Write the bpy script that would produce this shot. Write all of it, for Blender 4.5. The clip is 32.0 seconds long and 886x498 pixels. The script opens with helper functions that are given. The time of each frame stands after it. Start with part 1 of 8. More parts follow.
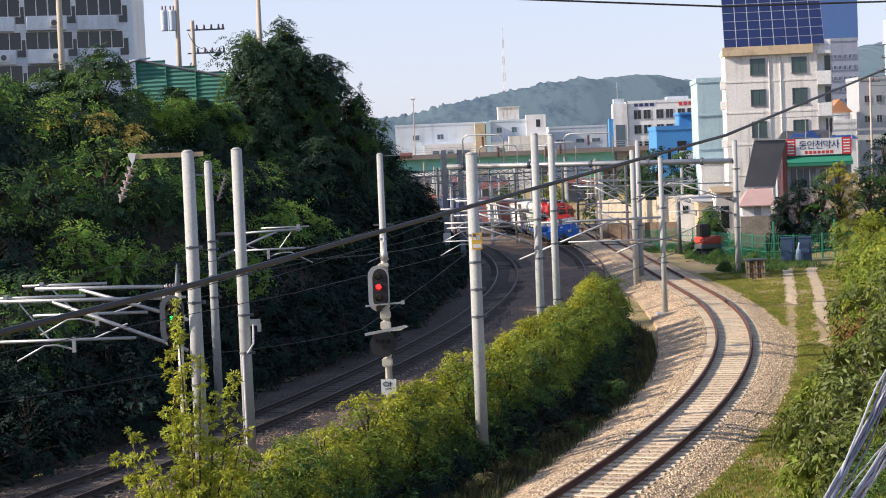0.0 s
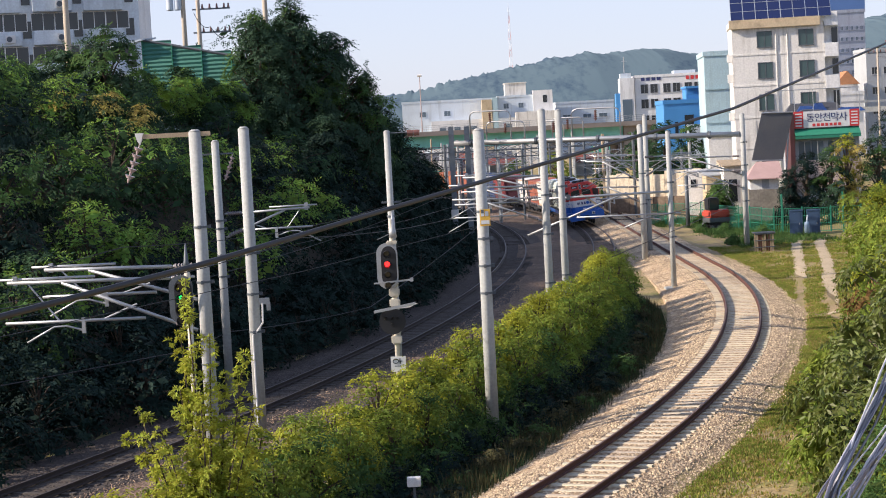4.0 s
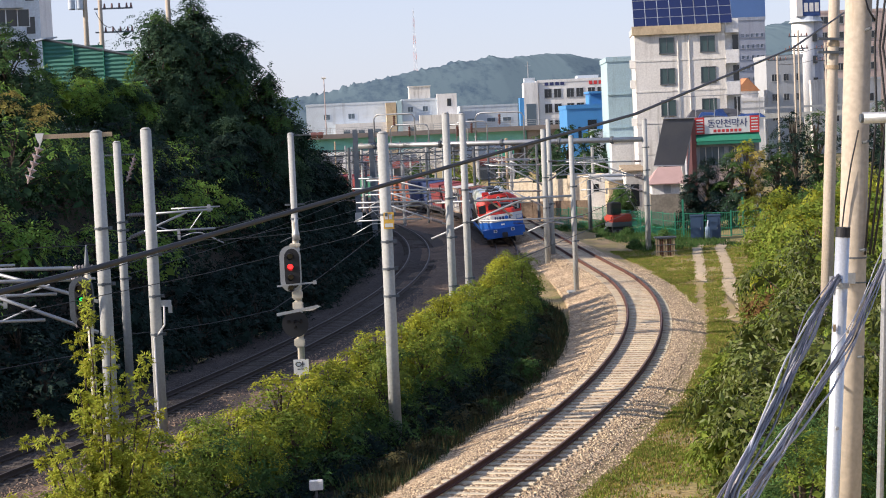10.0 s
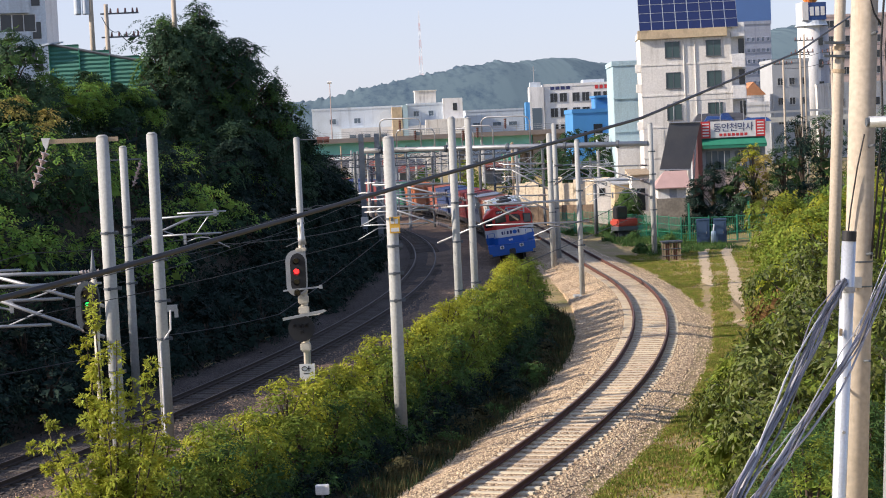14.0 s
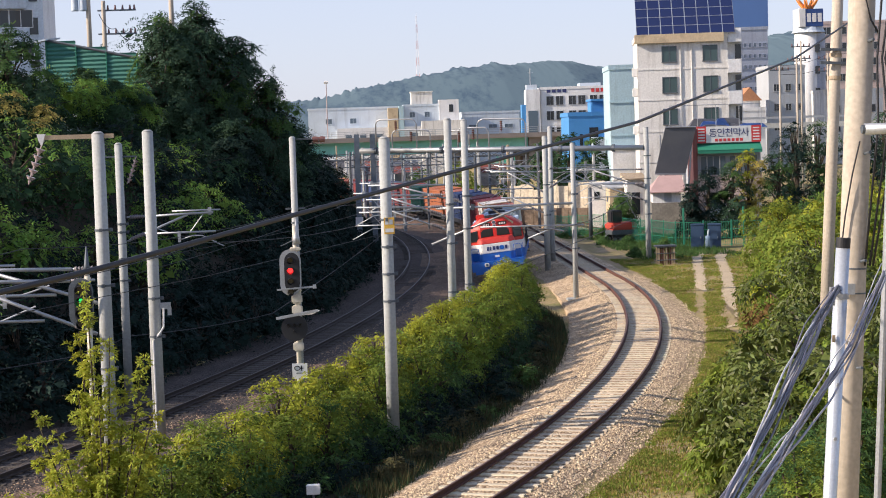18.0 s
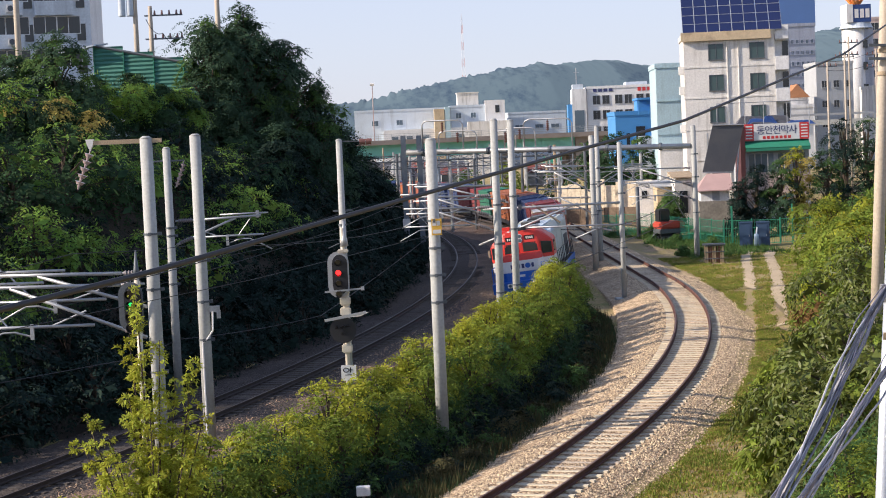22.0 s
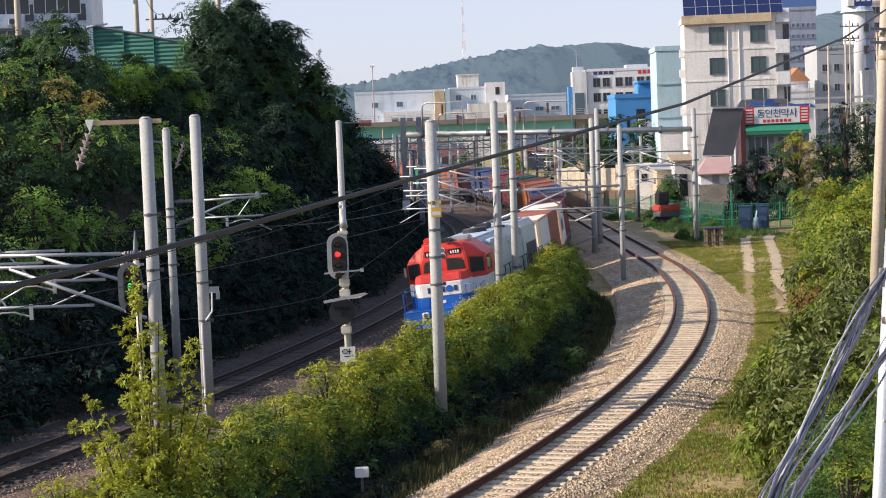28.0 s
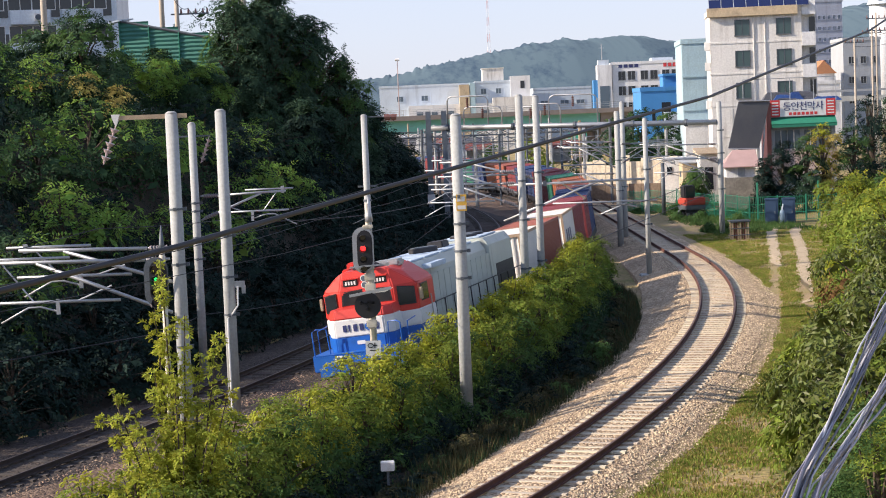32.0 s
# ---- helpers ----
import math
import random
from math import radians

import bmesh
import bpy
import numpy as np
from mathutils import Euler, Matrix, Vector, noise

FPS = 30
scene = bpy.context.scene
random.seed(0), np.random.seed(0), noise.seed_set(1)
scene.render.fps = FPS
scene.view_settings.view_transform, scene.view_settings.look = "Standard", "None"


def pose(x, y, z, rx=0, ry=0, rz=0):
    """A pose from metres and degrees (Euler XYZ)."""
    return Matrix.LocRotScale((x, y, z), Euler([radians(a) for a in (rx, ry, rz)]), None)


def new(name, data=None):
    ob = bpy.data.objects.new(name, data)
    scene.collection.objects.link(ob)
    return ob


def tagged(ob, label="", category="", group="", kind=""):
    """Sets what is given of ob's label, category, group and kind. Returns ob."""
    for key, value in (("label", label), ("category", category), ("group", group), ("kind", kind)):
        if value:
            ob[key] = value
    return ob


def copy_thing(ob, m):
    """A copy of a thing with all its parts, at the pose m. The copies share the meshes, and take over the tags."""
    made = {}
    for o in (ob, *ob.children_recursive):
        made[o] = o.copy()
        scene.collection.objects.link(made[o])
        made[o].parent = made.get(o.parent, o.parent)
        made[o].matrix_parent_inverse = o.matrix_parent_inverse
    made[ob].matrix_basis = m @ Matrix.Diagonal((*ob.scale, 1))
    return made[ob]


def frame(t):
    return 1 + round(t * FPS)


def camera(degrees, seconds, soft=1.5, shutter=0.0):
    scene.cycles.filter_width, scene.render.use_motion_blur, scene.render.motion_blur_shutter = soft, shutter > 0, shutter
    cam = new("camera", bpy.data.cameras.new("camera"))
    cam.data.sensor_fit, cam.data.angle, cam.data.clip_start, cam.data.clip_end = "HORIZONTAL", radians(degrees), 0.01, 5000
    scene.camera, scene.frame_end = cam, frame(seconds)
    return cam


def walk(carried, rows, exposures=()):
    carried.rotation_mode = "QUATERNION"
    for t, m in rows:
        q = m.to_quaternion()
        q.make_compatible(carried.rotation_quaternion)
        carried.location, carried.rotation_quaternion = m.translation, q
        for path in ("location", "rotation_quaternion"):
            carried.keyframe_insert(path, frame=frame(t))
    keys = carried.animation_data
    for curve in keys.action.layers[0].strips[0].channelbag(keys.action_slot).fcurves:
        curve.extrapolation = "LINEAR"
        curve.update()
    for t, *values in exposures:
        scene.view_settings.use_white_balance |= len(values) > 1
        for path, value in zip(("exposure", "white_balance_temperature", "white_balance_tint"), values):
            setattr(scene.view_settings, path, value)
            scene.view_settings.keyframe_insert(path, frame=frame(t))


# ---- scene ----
cam = camera(28.4, 32.0, soft=1.0)
EYE = 8.6
# seconds, turn to the right, tilt, roll (degrees): a phone held by hand at one spot
ROWS = [
    (0, -0.000, -3.050, -2.350), (0.5, 0.013, -3.237, -2.420), (1, 0.117, -3.477, -2.490), (1.5, 0.012, -3.600, -2.688), (2, -0.184, -3.608, -2.769),
    (2.5, -0.134, -3.883, -2.960), (4.5, -0.327, -3.782, -3.017), (5, -0.154, -3.893, -2.871), (5.5, 0.263, -4.152, -3.018),
    (6, 0.989, -3.797, -2.680), (6.5, 2.681, -3.884, -2.258), (7, 2.967, -3.722, -2.311), (7.5, 3.073, -3.466, -2.188), (8, 3.115, -3.480, -2.337),
    (8.5, 3.048, -3.661, -2.353), (9, 2.950, -3.821, -2.428), (9.5, 2.887, -3.843, -2.439), (10, 2.855, -3.848, -2.520),
    (10.5, 2.754, -4.035, -2.606), (11, 2.653, -4.189, -2.575), (11.5, 2.620, -4.019, -2.603), (12, 2.479, -3.866, -2.533),
    (12.5, 2.526, -3.770, -2.444), (13, 2.761, -3.758, -2.609), (13.5, 2.684, -3.646, -2.561), (14, 2.667, -3.697, -2.591),
    (14.5, 2.456, -3.701, -2.606), (16.5, 2.562, -3.509, -2.291), (17, 2.674, -3.228, -2.199), (17.5, 3.263, -3.678, -2.130),
    (18, 2.857, -3.659, -1.812), (18.5, 2.652, -3.763, -1.810), (19, 2.065, -3.693, -1.996), (19.5, 1.621, -3.389, -2.220),
    (20, 1.848, -3.650, -2.312), (20.5, 2.010, -3.881, -2.204), (21, 1.722, -3.808, -2.303), (21.5, 1.586, -3.682, -2.325),
    (22, 1.301, -3.572, -2.468), (22.5, 1.478, -3.859, -2.579), (23, 1.437, -3.834, -2.398), (23.5, 1.204, -3.948, -2.479),
    (24, 1.097, -3.826, -2.482), (24.5, 1.164, -3.556, -2.476), (25, 1.701, -4.090, -2.464), (25.5, 1.487, -3.928, -2.483),
    (27.5, 1.611, -3.953, -2.361), (28, 1.296, -4.161, -2.192), (28.5, 0.827, -4.174, -2.226), (29, 0.871, -4.090, -2.402),
    (29.5, 0.864, -4.283, -2.560), (30, 1.070, -4.496, -2.373), (30.5, 0.940, -4.473, -2.371), (31, 0.889, -4.360, -2.230),
    (31.5, 0.792, -4.188, -2.299), (32, 0.459, -4.329, -2.380),
]
walk(cam, [(t, pose(0, 0, EYE, 90 + pitch, 0, -yaw) @ pose(0, 0, 0, 0, 0, roll)) for t, yaw, pitch, roll in ROWS],
     exposures=[(0, 0.65), (5, 0.68), (6, 0.69), (7, 0.59), (14, 0.57), (19, 0.58), (25, 0.59), (28, 0.58), (29, 0.65), (32, 0.68)])

# ---- light ----
SUN_DIR = Vector((0.87, 0.135, -0.45)).normalized()   # the way the sunlight travels
world = bpy.data.worlds.new("sky")
scene.world = world
world.use_nodes = True
wn = world.node_tree.nodes
sky = wn.new("ShaderNodeTexSky")
sky.sky_type = "NISHITA"
sky.sun_disc = False
sky.sun_elevation = math.asin(-SUN_DIR.z)
sky.sun_rotation = math.atan2(-SUN_DIR.x, -SUN_DIR.y)
sky.air_density, sky.dust_density, sky.ozone_density = 1.0, 0.6, 2.6
wn["Background"].inputs["Strength"].default_value = 0.103
haze = wn.new("ShaderNodeMix")   # an even summer haze over the blue
haze.data_type = "RGBA"
up_way, up_split, low_air = wn.new("ShaderNodeTexCoord"), wn.new("ShaderNodeSeparateXYZ"), wn.new("ShaderNodeMapRange")
low_air.interpolation_type = "SMOOTHSTEP"   # the haze lies low and thins out overhead
for key, value in (("From Min", 0.10), ("From Max", 0.65), ("To Min", 0.62), ("To Max", 0.22)):
    low_air.inputs[key].default_value = value
world.node_tree.links.new(up_way.outputs["Generated"], up_split.inputs[0])
world.node_tree.links.new(up_split.outputs["Z"], low_air.inputs["Value"])
world.node_tree.links.new(low_air.outputs["Result"], haze.inputs["Factor"])
haze.inputs["B"].default_value = (5.15, 5.25, 5.6, 1)
world.node_tree.links.new(sky.outputs[0], haze.inputs["A"])
world.node_tree.links.new(haze.outputs["Result"], wn["Background"].inputs["Color"])
sun = new("sun", bpy.data.lights.new("sun", "SUN"))
sun.data.energy, sun.data.angle, sun.data.color = 4.8, radians(0.6), (1.0, 0.84, 0.60)
sun.matrix_world = Matrix.Translation((-60, -20, 60)) @ SUN_DIR.to_track_quat("-Z", "Y").to_matrix().to_4x4()
scene.view_settings.use_white_balance = True
scene.view_settings.white_balance_temperature, scene.view_settings.white_balance_tint = 5950, 19

# ---- materials ----
MATS = {}


def mat(name, color, rough=0.7, metal=0.0, vary=0.25, scale=3.0, fine=40.0, bump=0.15, dist=0.02, second=None, spec=0.5,
        by="none", by_range=(0.55, 1.4), stain=None, stain_at=(0.55, 0.75), stain_scale=(1, 1, 1), emit=0.0, trans=0.0):
    """Colour varied at two scales, with stains, fine relief and, by 'object' or 'island', a shade of its own for each piece."""
    if name in MATS:
        return MATS[name]
    m = bpy.data.materials.new(name)
    m.use_nodes = True
    nt = m.node_tree
    n, l = nt.nodes, nt.links
    b = n["Principled BSDF"]
    b.inputs["Roughness"].default_value, b.inputs["Metallic"].default_value = rough, metal
    b.inputs["Specular IOR Level"].default_value = spec
    tc = n.new("ShaderNodeTexCoord")
    na = n.new("ShaderNodeTexNoise")
    na.inputs["Scale"].default_value, na.inputs["Detail"].default_value = scale, 5
    nb = n.new("ShaderNodeTexNoise")
    nb.inputs["Scale"].default_value, nb.inputs["Detail"].default_value = fine, 3
    l.new(tc.outputs["Object"], na.inputs["Vector"])
    l.new(tc.outputs["Object"], nb.inputs["Vector"])
    second = second or tuple(c * 0.62 for c in color)
    ra = n.new("ShaderNodeValToRGB")
    ra.color_ramp.elements[0].position, ra.color_ramp.elements[1].position = 0.35, 0.65
    ra.color_ramp.elements[0].color, ra.color_ramp.elements[1].color = (*second, 1), (*color, 1)
    l.new(na.outputs["Fac"], ra.inputs["Fac"])
    base = n.new("ShaderNodeMix")
    base.data_type = "RGBA"
    base.inputs["Factor"].default_value = min(1.0, vary * 2)
    base.inputs["A"].default_value = (*color, 1)
    l.new(ra.outputs["Color"], base.inputs["B"])
    out = base.outputs["Result"]
    # fine grain
    hs = n.new("ShaderNodeHueSaturation")
    mr = n.new("ShaderNodeMapRange")
    mr.inputs["From Min"].default_value, mr.inputs["From Max"].default_value = 0.3, 0.7
    mr.inputs["To Min"].default_value, mr.inputs["To Max"].default_value = 1 - vary, 1 + vary * 0.6
    l.new(nb.outputs["Fac"], mr.inputs["Value"])
    l.new(mr.outputs["Result"], hs.inputs["Value"])
    l.new(out, hs.inputs["Color"])
    out = hs.outputs["Color"]
    if by != "none":
        g = n.new("ShaderNodeObjectInfo" if by == "object" else "ShaderNodeNewGeometry")
        r = g.outputs["Random" if by == "object" else "Random Per Island"]
        h2 = n.new("ShaderNodeHueSaturation")
        m2 = n.new("ShaderNodeMapRange")
        m2.inputs["To Min"].default_value, m2.inputs["To Max"].default_value = by_range
        l.new(r, m2.inputs["Value"])
        l.new(m2.outputs["Result"], h2.inputs["Value"])
        m3 = n.new("ShaderNodeMapRange")
        m3.inputs["To Min"].default_value, m3.inputs["To Max"].default_value = 0.485, 0.515
        l.new(r, m3.inputs["Value"])
        l.new(m3.outputs["Result"], h2.inputs["Hue"])
        l.new(out, h2.inputs["Color"])
        out = h2.outputs["Color"]
    if stain:
        mp = n.new("ShaderNodeMapping")
        mp.inputs["Scale"].default_value = stain_scale
        l.new(tc.outputs["Object"], mp.inputs["Vector"])
        ns = n.new("ShaderNodeTexNoise")
        ns.inputs["Scale"].default_value, ns.inputs["Detail"].default_value = 1.0, 8
        ns.inputs["Roughness"].default_value = 0.65
        l.new(mp.outputs["Vector"], ns.inputs["Vector"])
        rs = n.new("ShaderNodeMapRange")
        rs.inputs["From Min"].default_value, rs.inputs["From Max"].default_value = stain_at
        l.new(ns.outputs["Fac"], rs.inputs["Value"])
        mx = n.new("ShaderNodeMix")
        mx.data_type = "RGBA"
        mx.inputs["B"].default_value = (*stain, 1)
        l.new(rs.outputs["Result"], mx.inputs["Factor"])
        l.new(out, mx.inputs["A"])
        out = mx.outputs["Result"]
    l.new(out, b.inputs["Base Color"])
    if bump:
        bp = n.new("ShaderNodeBump")
        bp.inputs["Strength"].default_value, bp.inputs["Distance"].default_value = bump, dist
        l.new(nb.outputs["Fac"], bp.inputs["Height"])
        l.new(bp.outputs["Normal"], b.inputs["Normal"])
    if emit:
        b.inputs["Emission Color"].default_value = (*color, 1)
        b.inputs["Emission Strength"].default_value = emit
    if trans:
        t = n.new("ShaderNodeBsdfTranslucent")
        hl = n.new("ShaderNodeHueSaturation")
        hl.inputs["Value"].default_value = 1.5
        hl.inputs["Hue"].default_value = 0.49
        l.new(out, hl.inputs["Color"])
        l.new(hl.outputs["Color"], t.inputs["Color"])
        ms = n.new("ShaderNodeMixShader")
        ms.inputs[0].default_value = trans
        l.new(b.outputs[0], ms.inputs[1])
        l.new(t.outputs[0], ms.inputs[2])
        l.new(ms.outputs[0], n["Material Output"].inputs["Surface"])
    MATS[name] = m
    return m


def ballast_mat(name, c1, c2, c3, cell):
    """Crushed stone: each cell a stone of its own shade, with the joints dark and deep."""
    m = bpy.data.materials.new(name)
    m.use_nodes = True
    n, l = m.node_tree.nodes, m.node_tree.links
    b = n["Principled BSDF"]
    b.inputs["Roughness"].default_value = 0.9
    tc = n.new("ShaderNodeTexCoord")
    v = n.new("ShaderNodeTexVoronoi")
    v.inputs["Scale"].default_value = cell
    l.new(tc.outputs["Object"], v.inputs["Vector"])
    ramp = n.new("ShaderNodeValToRGB")
    ramp.color_ramp.elements[0].color, ramp.color_ramp.elements[1].color = (*c1, 1), (*c3, 1)
    e = ramp.color_ramp.elements.new(0.5)
    e.color = (*c2, 1)
    sep = n.new("ShaderNodeSeparateColor")
    l.new(v.outputs["Color"], sep.inputs["Color"])
    l.new(sep.outputs["Red"], ramp.inputs["Fac"])
    big = n.new("ShaderNodeTexNoise")
    big.inputs["Scale"].default_value, big.inputs["Detail"].default_value = 0.35, 6
    l.new(tc.outputs["Object"], big.inputs["Vector"])
    mr = n.new("ShaderNodeMapRange")
    mr.inputs["From Min"].default_value, mr.inputs["From Max"].default_value = 0.3, 0.7
    mr.inputs["To Min"].default_value, mr.inputs["To Max"].default_value = 0.7, 1.2
    l.new(big.outputs["Fac"], mr.inputs["Value"])
    hs = n.new("ShaderNodeHueSaturation")
    l.new(mr.outputs["Result"], hs.inputs["Value"])
    l.new(ramp.outputs["Color"], hs.inputs["Color"])
    l.new(hs.outputs["Color"], b.inputs["Base Color"])
    bp = n.new("ShaderNodeBump")
    bp.inputs["Strength"].default_value, bp.inputs["Distance"].default_value = 0.9, 0.05
    bp.invert = True
    l.new(v.outputs["Distance"], bp.inputs["Height"])
    l.new(bp.outputs["Normal"], b.inputs["Normal"])
    return m


def glass_mat(name, color, rough=0.08):
    m = bpy.data.materials.new(name)
    m.use_nodes = True
    b = m.node_tree.nodes["Principled BSDF"]
    b.inputs["Base Color"].default_value = (*color, 1)
    b.inputs["Roughness"].default_value = rough
    b.inputs["Specular IOR Level"].default_value = 0.6
    return m


M_POLE = mat("spun concrete", (0.42, 0.44, 0.43), 0.75, vary=0.14, scale=1.2, fine=12, stain=(0.30, 0.30, 0.29), stain_scale=(6, 6, 0.5), stain_at=(0.5, 0.8))
M_STEEL = mat("galvanised steel", (0.44, 0.46, 0.48), 0.45, 0.6, vary=0.15, scale=2, fine=30, bump=0.05)
M_DARKSTEEL = mat("weathered dark steel", (0.13, 0.15, 0.17), 0.6, 0.4, vary=0.2)
M_TAN = mat("rusty painted bracket", (0.46, 0.36, 0.24), 0.7, vary=0.3)
M_RAIL = mat("rusty rail side", (0.115, 0.046, 0.032), 0.8, 0.05, vary=0.3, scale=4)
M_RAILTOP = mat("worn rail head", (0.17, 0.098, 0.073), 0.55, 0.35, vary=0.2)
M_RAILDARKTOP = mat("dull rail head", (0.13, 0.105, 0.095), 0.5, 0.5, vary=0.2)
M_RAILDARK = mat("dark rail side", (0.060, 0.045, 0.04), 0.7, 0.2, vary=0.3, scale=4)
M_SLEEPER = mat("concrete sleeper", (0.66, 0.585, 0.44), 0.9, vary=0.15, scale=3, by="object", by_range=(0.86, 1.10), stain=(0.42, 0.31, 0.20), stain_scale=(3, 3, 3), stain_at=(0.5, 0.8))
M_SLEEPDARK = mat("dark concrete sleeper", (0.085, 0.072, 0.06), 0.9, vary=0.2, scale=3, by="object", by_range=(0.8, 1.15))
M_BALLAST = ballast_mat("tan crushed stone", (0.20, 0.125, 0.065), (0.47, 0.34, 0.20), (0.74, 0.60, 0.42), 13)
# the dark stone holds the bank's shade, the brown one is the sunlit tone
M_BALLDARK = ballast_mat("shade-dark crushed stone", (0.026, 0.020, 0.017), (0.053, 0.041, 0.034), (0.112, 0.088, 0.070), 13)
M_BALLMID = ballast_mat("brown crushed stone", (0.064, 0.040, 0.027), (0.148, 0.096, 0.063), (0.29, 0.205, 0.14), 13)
M_STONE = mat("loose stone", (0.54, 0.415, 0.275), 0.9, vary=0.2, by="island", by_range=(0.35, 1.6))
M_STONEDARK = mat("loose dark stone", (0.33, 0.225, 0.15), 0.9, vary=0.2, by="island")
# the loose stone again, darkened for the shade beside the bank
M_STONESHADE = mat("loose shade-dark stone", (0.075, 0.06, 0.05), 0.9, vary=0.2, by="island")
M_BARK = mat("bark", (0.085, 0.063, 0.046), 0.9, vary=0.4, fine=20, bump=0.5)
M_BLACK = mat("black rubber", (0.015, 0.016, 0.02), 0.55, vary=0.2, bump=0.05)
M_INSUL = mat("brown glazed porcelain", (0.20, 0.10, 0.085), 0.25, vary=0.2, bump=0)
M_INSULPALE = mat("pale brown glazed porcelain", (0.46, 0.37, 0.36), 0.2, vary=0.2, bump=0)
M_INSULGREY = mat("grey polymer insulator", (0.17, 0.155, 0.165), 0.5, vary=0.1)
M_WHITE = mat("white paint", (0.78, 0.78, 0.76), 0.6, vary=0.1, scale=1, stain=(0.45, 0.42, 0.38), stain_scale=(2, 2, 0.5), stain_at=(0.58, 0.85))
M_YELLOW = mat("yellow plate", (0.75, 0.45, 0.06), 0.6, vary=0.15)
M_GLASS = glass_mat("dark window glass", (0.02, 0.025, 0.03))
M_GLASSTEAL = glass_mat("grey-green window glass", (0.045, 0.085, 0.088), 0.12)
M_GLASSBLUE = glass_mat("window glass with blinds", (0.10, 0.14, 0.18), 0.15)
M_REDLIGHT = mat("lit red lens", (1.0, 0.02, 0.015), 0.3, emit=2.2, vary=0, bump=0)
M_GREENLIGHT = mat("lit green lens", (0.02, 0.85, 0.12), 0.3, emit=1.3, vary=0, bump=0)


def leaf_mat(name, color, second, trans=0.25):
    return mat(name, color, 0.75, vary=0.3, scale=0.7, fine=3, bump=0, second=second, by="island", by_range=(0.72, 1.28), trans=trans, spec=0.12)


# shade of the bank and the hedge's flank is mixed into this colour
LEAF_DARK = leaf_mat("dark foliage with shade in it", (0.016, 0.036, 0.027), (0.008, 0.019, 0.018), 0.1)
LEAF_MID = leaf_mat("green foliage", (0.085, 0.155, 0.042), (0.046, 0.10, 0.038), 0.32)
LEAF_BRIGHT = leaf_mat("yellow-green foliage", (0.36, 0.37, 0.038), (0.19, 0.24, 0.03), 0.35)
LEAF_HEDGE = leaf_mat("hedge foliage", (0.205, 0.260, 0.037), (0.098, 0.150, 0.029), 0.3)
LEAF_TREE = leaf_mat("feathery tree foliage", (0.048, 0.092, 0.050), (0.022, 0.047, 0.033), 0.2)
# brown weeds, darkened further for the hedge's shadow
WEED = leaf_mat("brown weeds", (0.085, 0.075, 0.034), (0.040, 0.048, 0.022), 0.15)
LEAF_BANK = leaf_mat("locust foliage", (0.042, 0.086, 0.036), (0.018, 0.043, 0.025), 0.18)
# brighter copy of the bank's leaves, standing for fronds in the sun
LEAF_SUNFROND = leaf_mat("green fronds in a sunlit tone", (0.21, 0.34, 0.065), (0.12, 0.22, 0.05), 0.45)
LEAF_GLOSS = mat("long glossy leaves", (0.120, 0.146, 0.028), 0.5, vary=0.3, scale=0.9, fine=4, bump=0, second=(0.026, 0.048, 0.014), by="island", by_range=(0.6, 1.5), trans=0.22, spec=0.3)
LEAF_SHRUB = leaf_mat("mid-green shrub foliage", (0.172, 0.250, 0.040), (0.082, 0.138, 0.030), 0.34)
LEAF_SAP = leaf_mat("young maple-like leaves", (0.40, 0.43, 0.06), (0.25, 0.31, 0.05), 0.4)
LEAF_RUST = leaf_mat("withered foliage", (0.21, 0.12, 0.045), (0.13, 0.085, 0.03), 0.2)
LEAF_TAN = leaf_mat("seed-laden tan foliage", (0.52, 0.43, 0.12), (0.30, 0.26, 0.07), 0.3)
GRASS = leaf_mat("dry grass", (0.36, 0.285, 0.10), (0.24, 0.22, 0.065), 0.3)


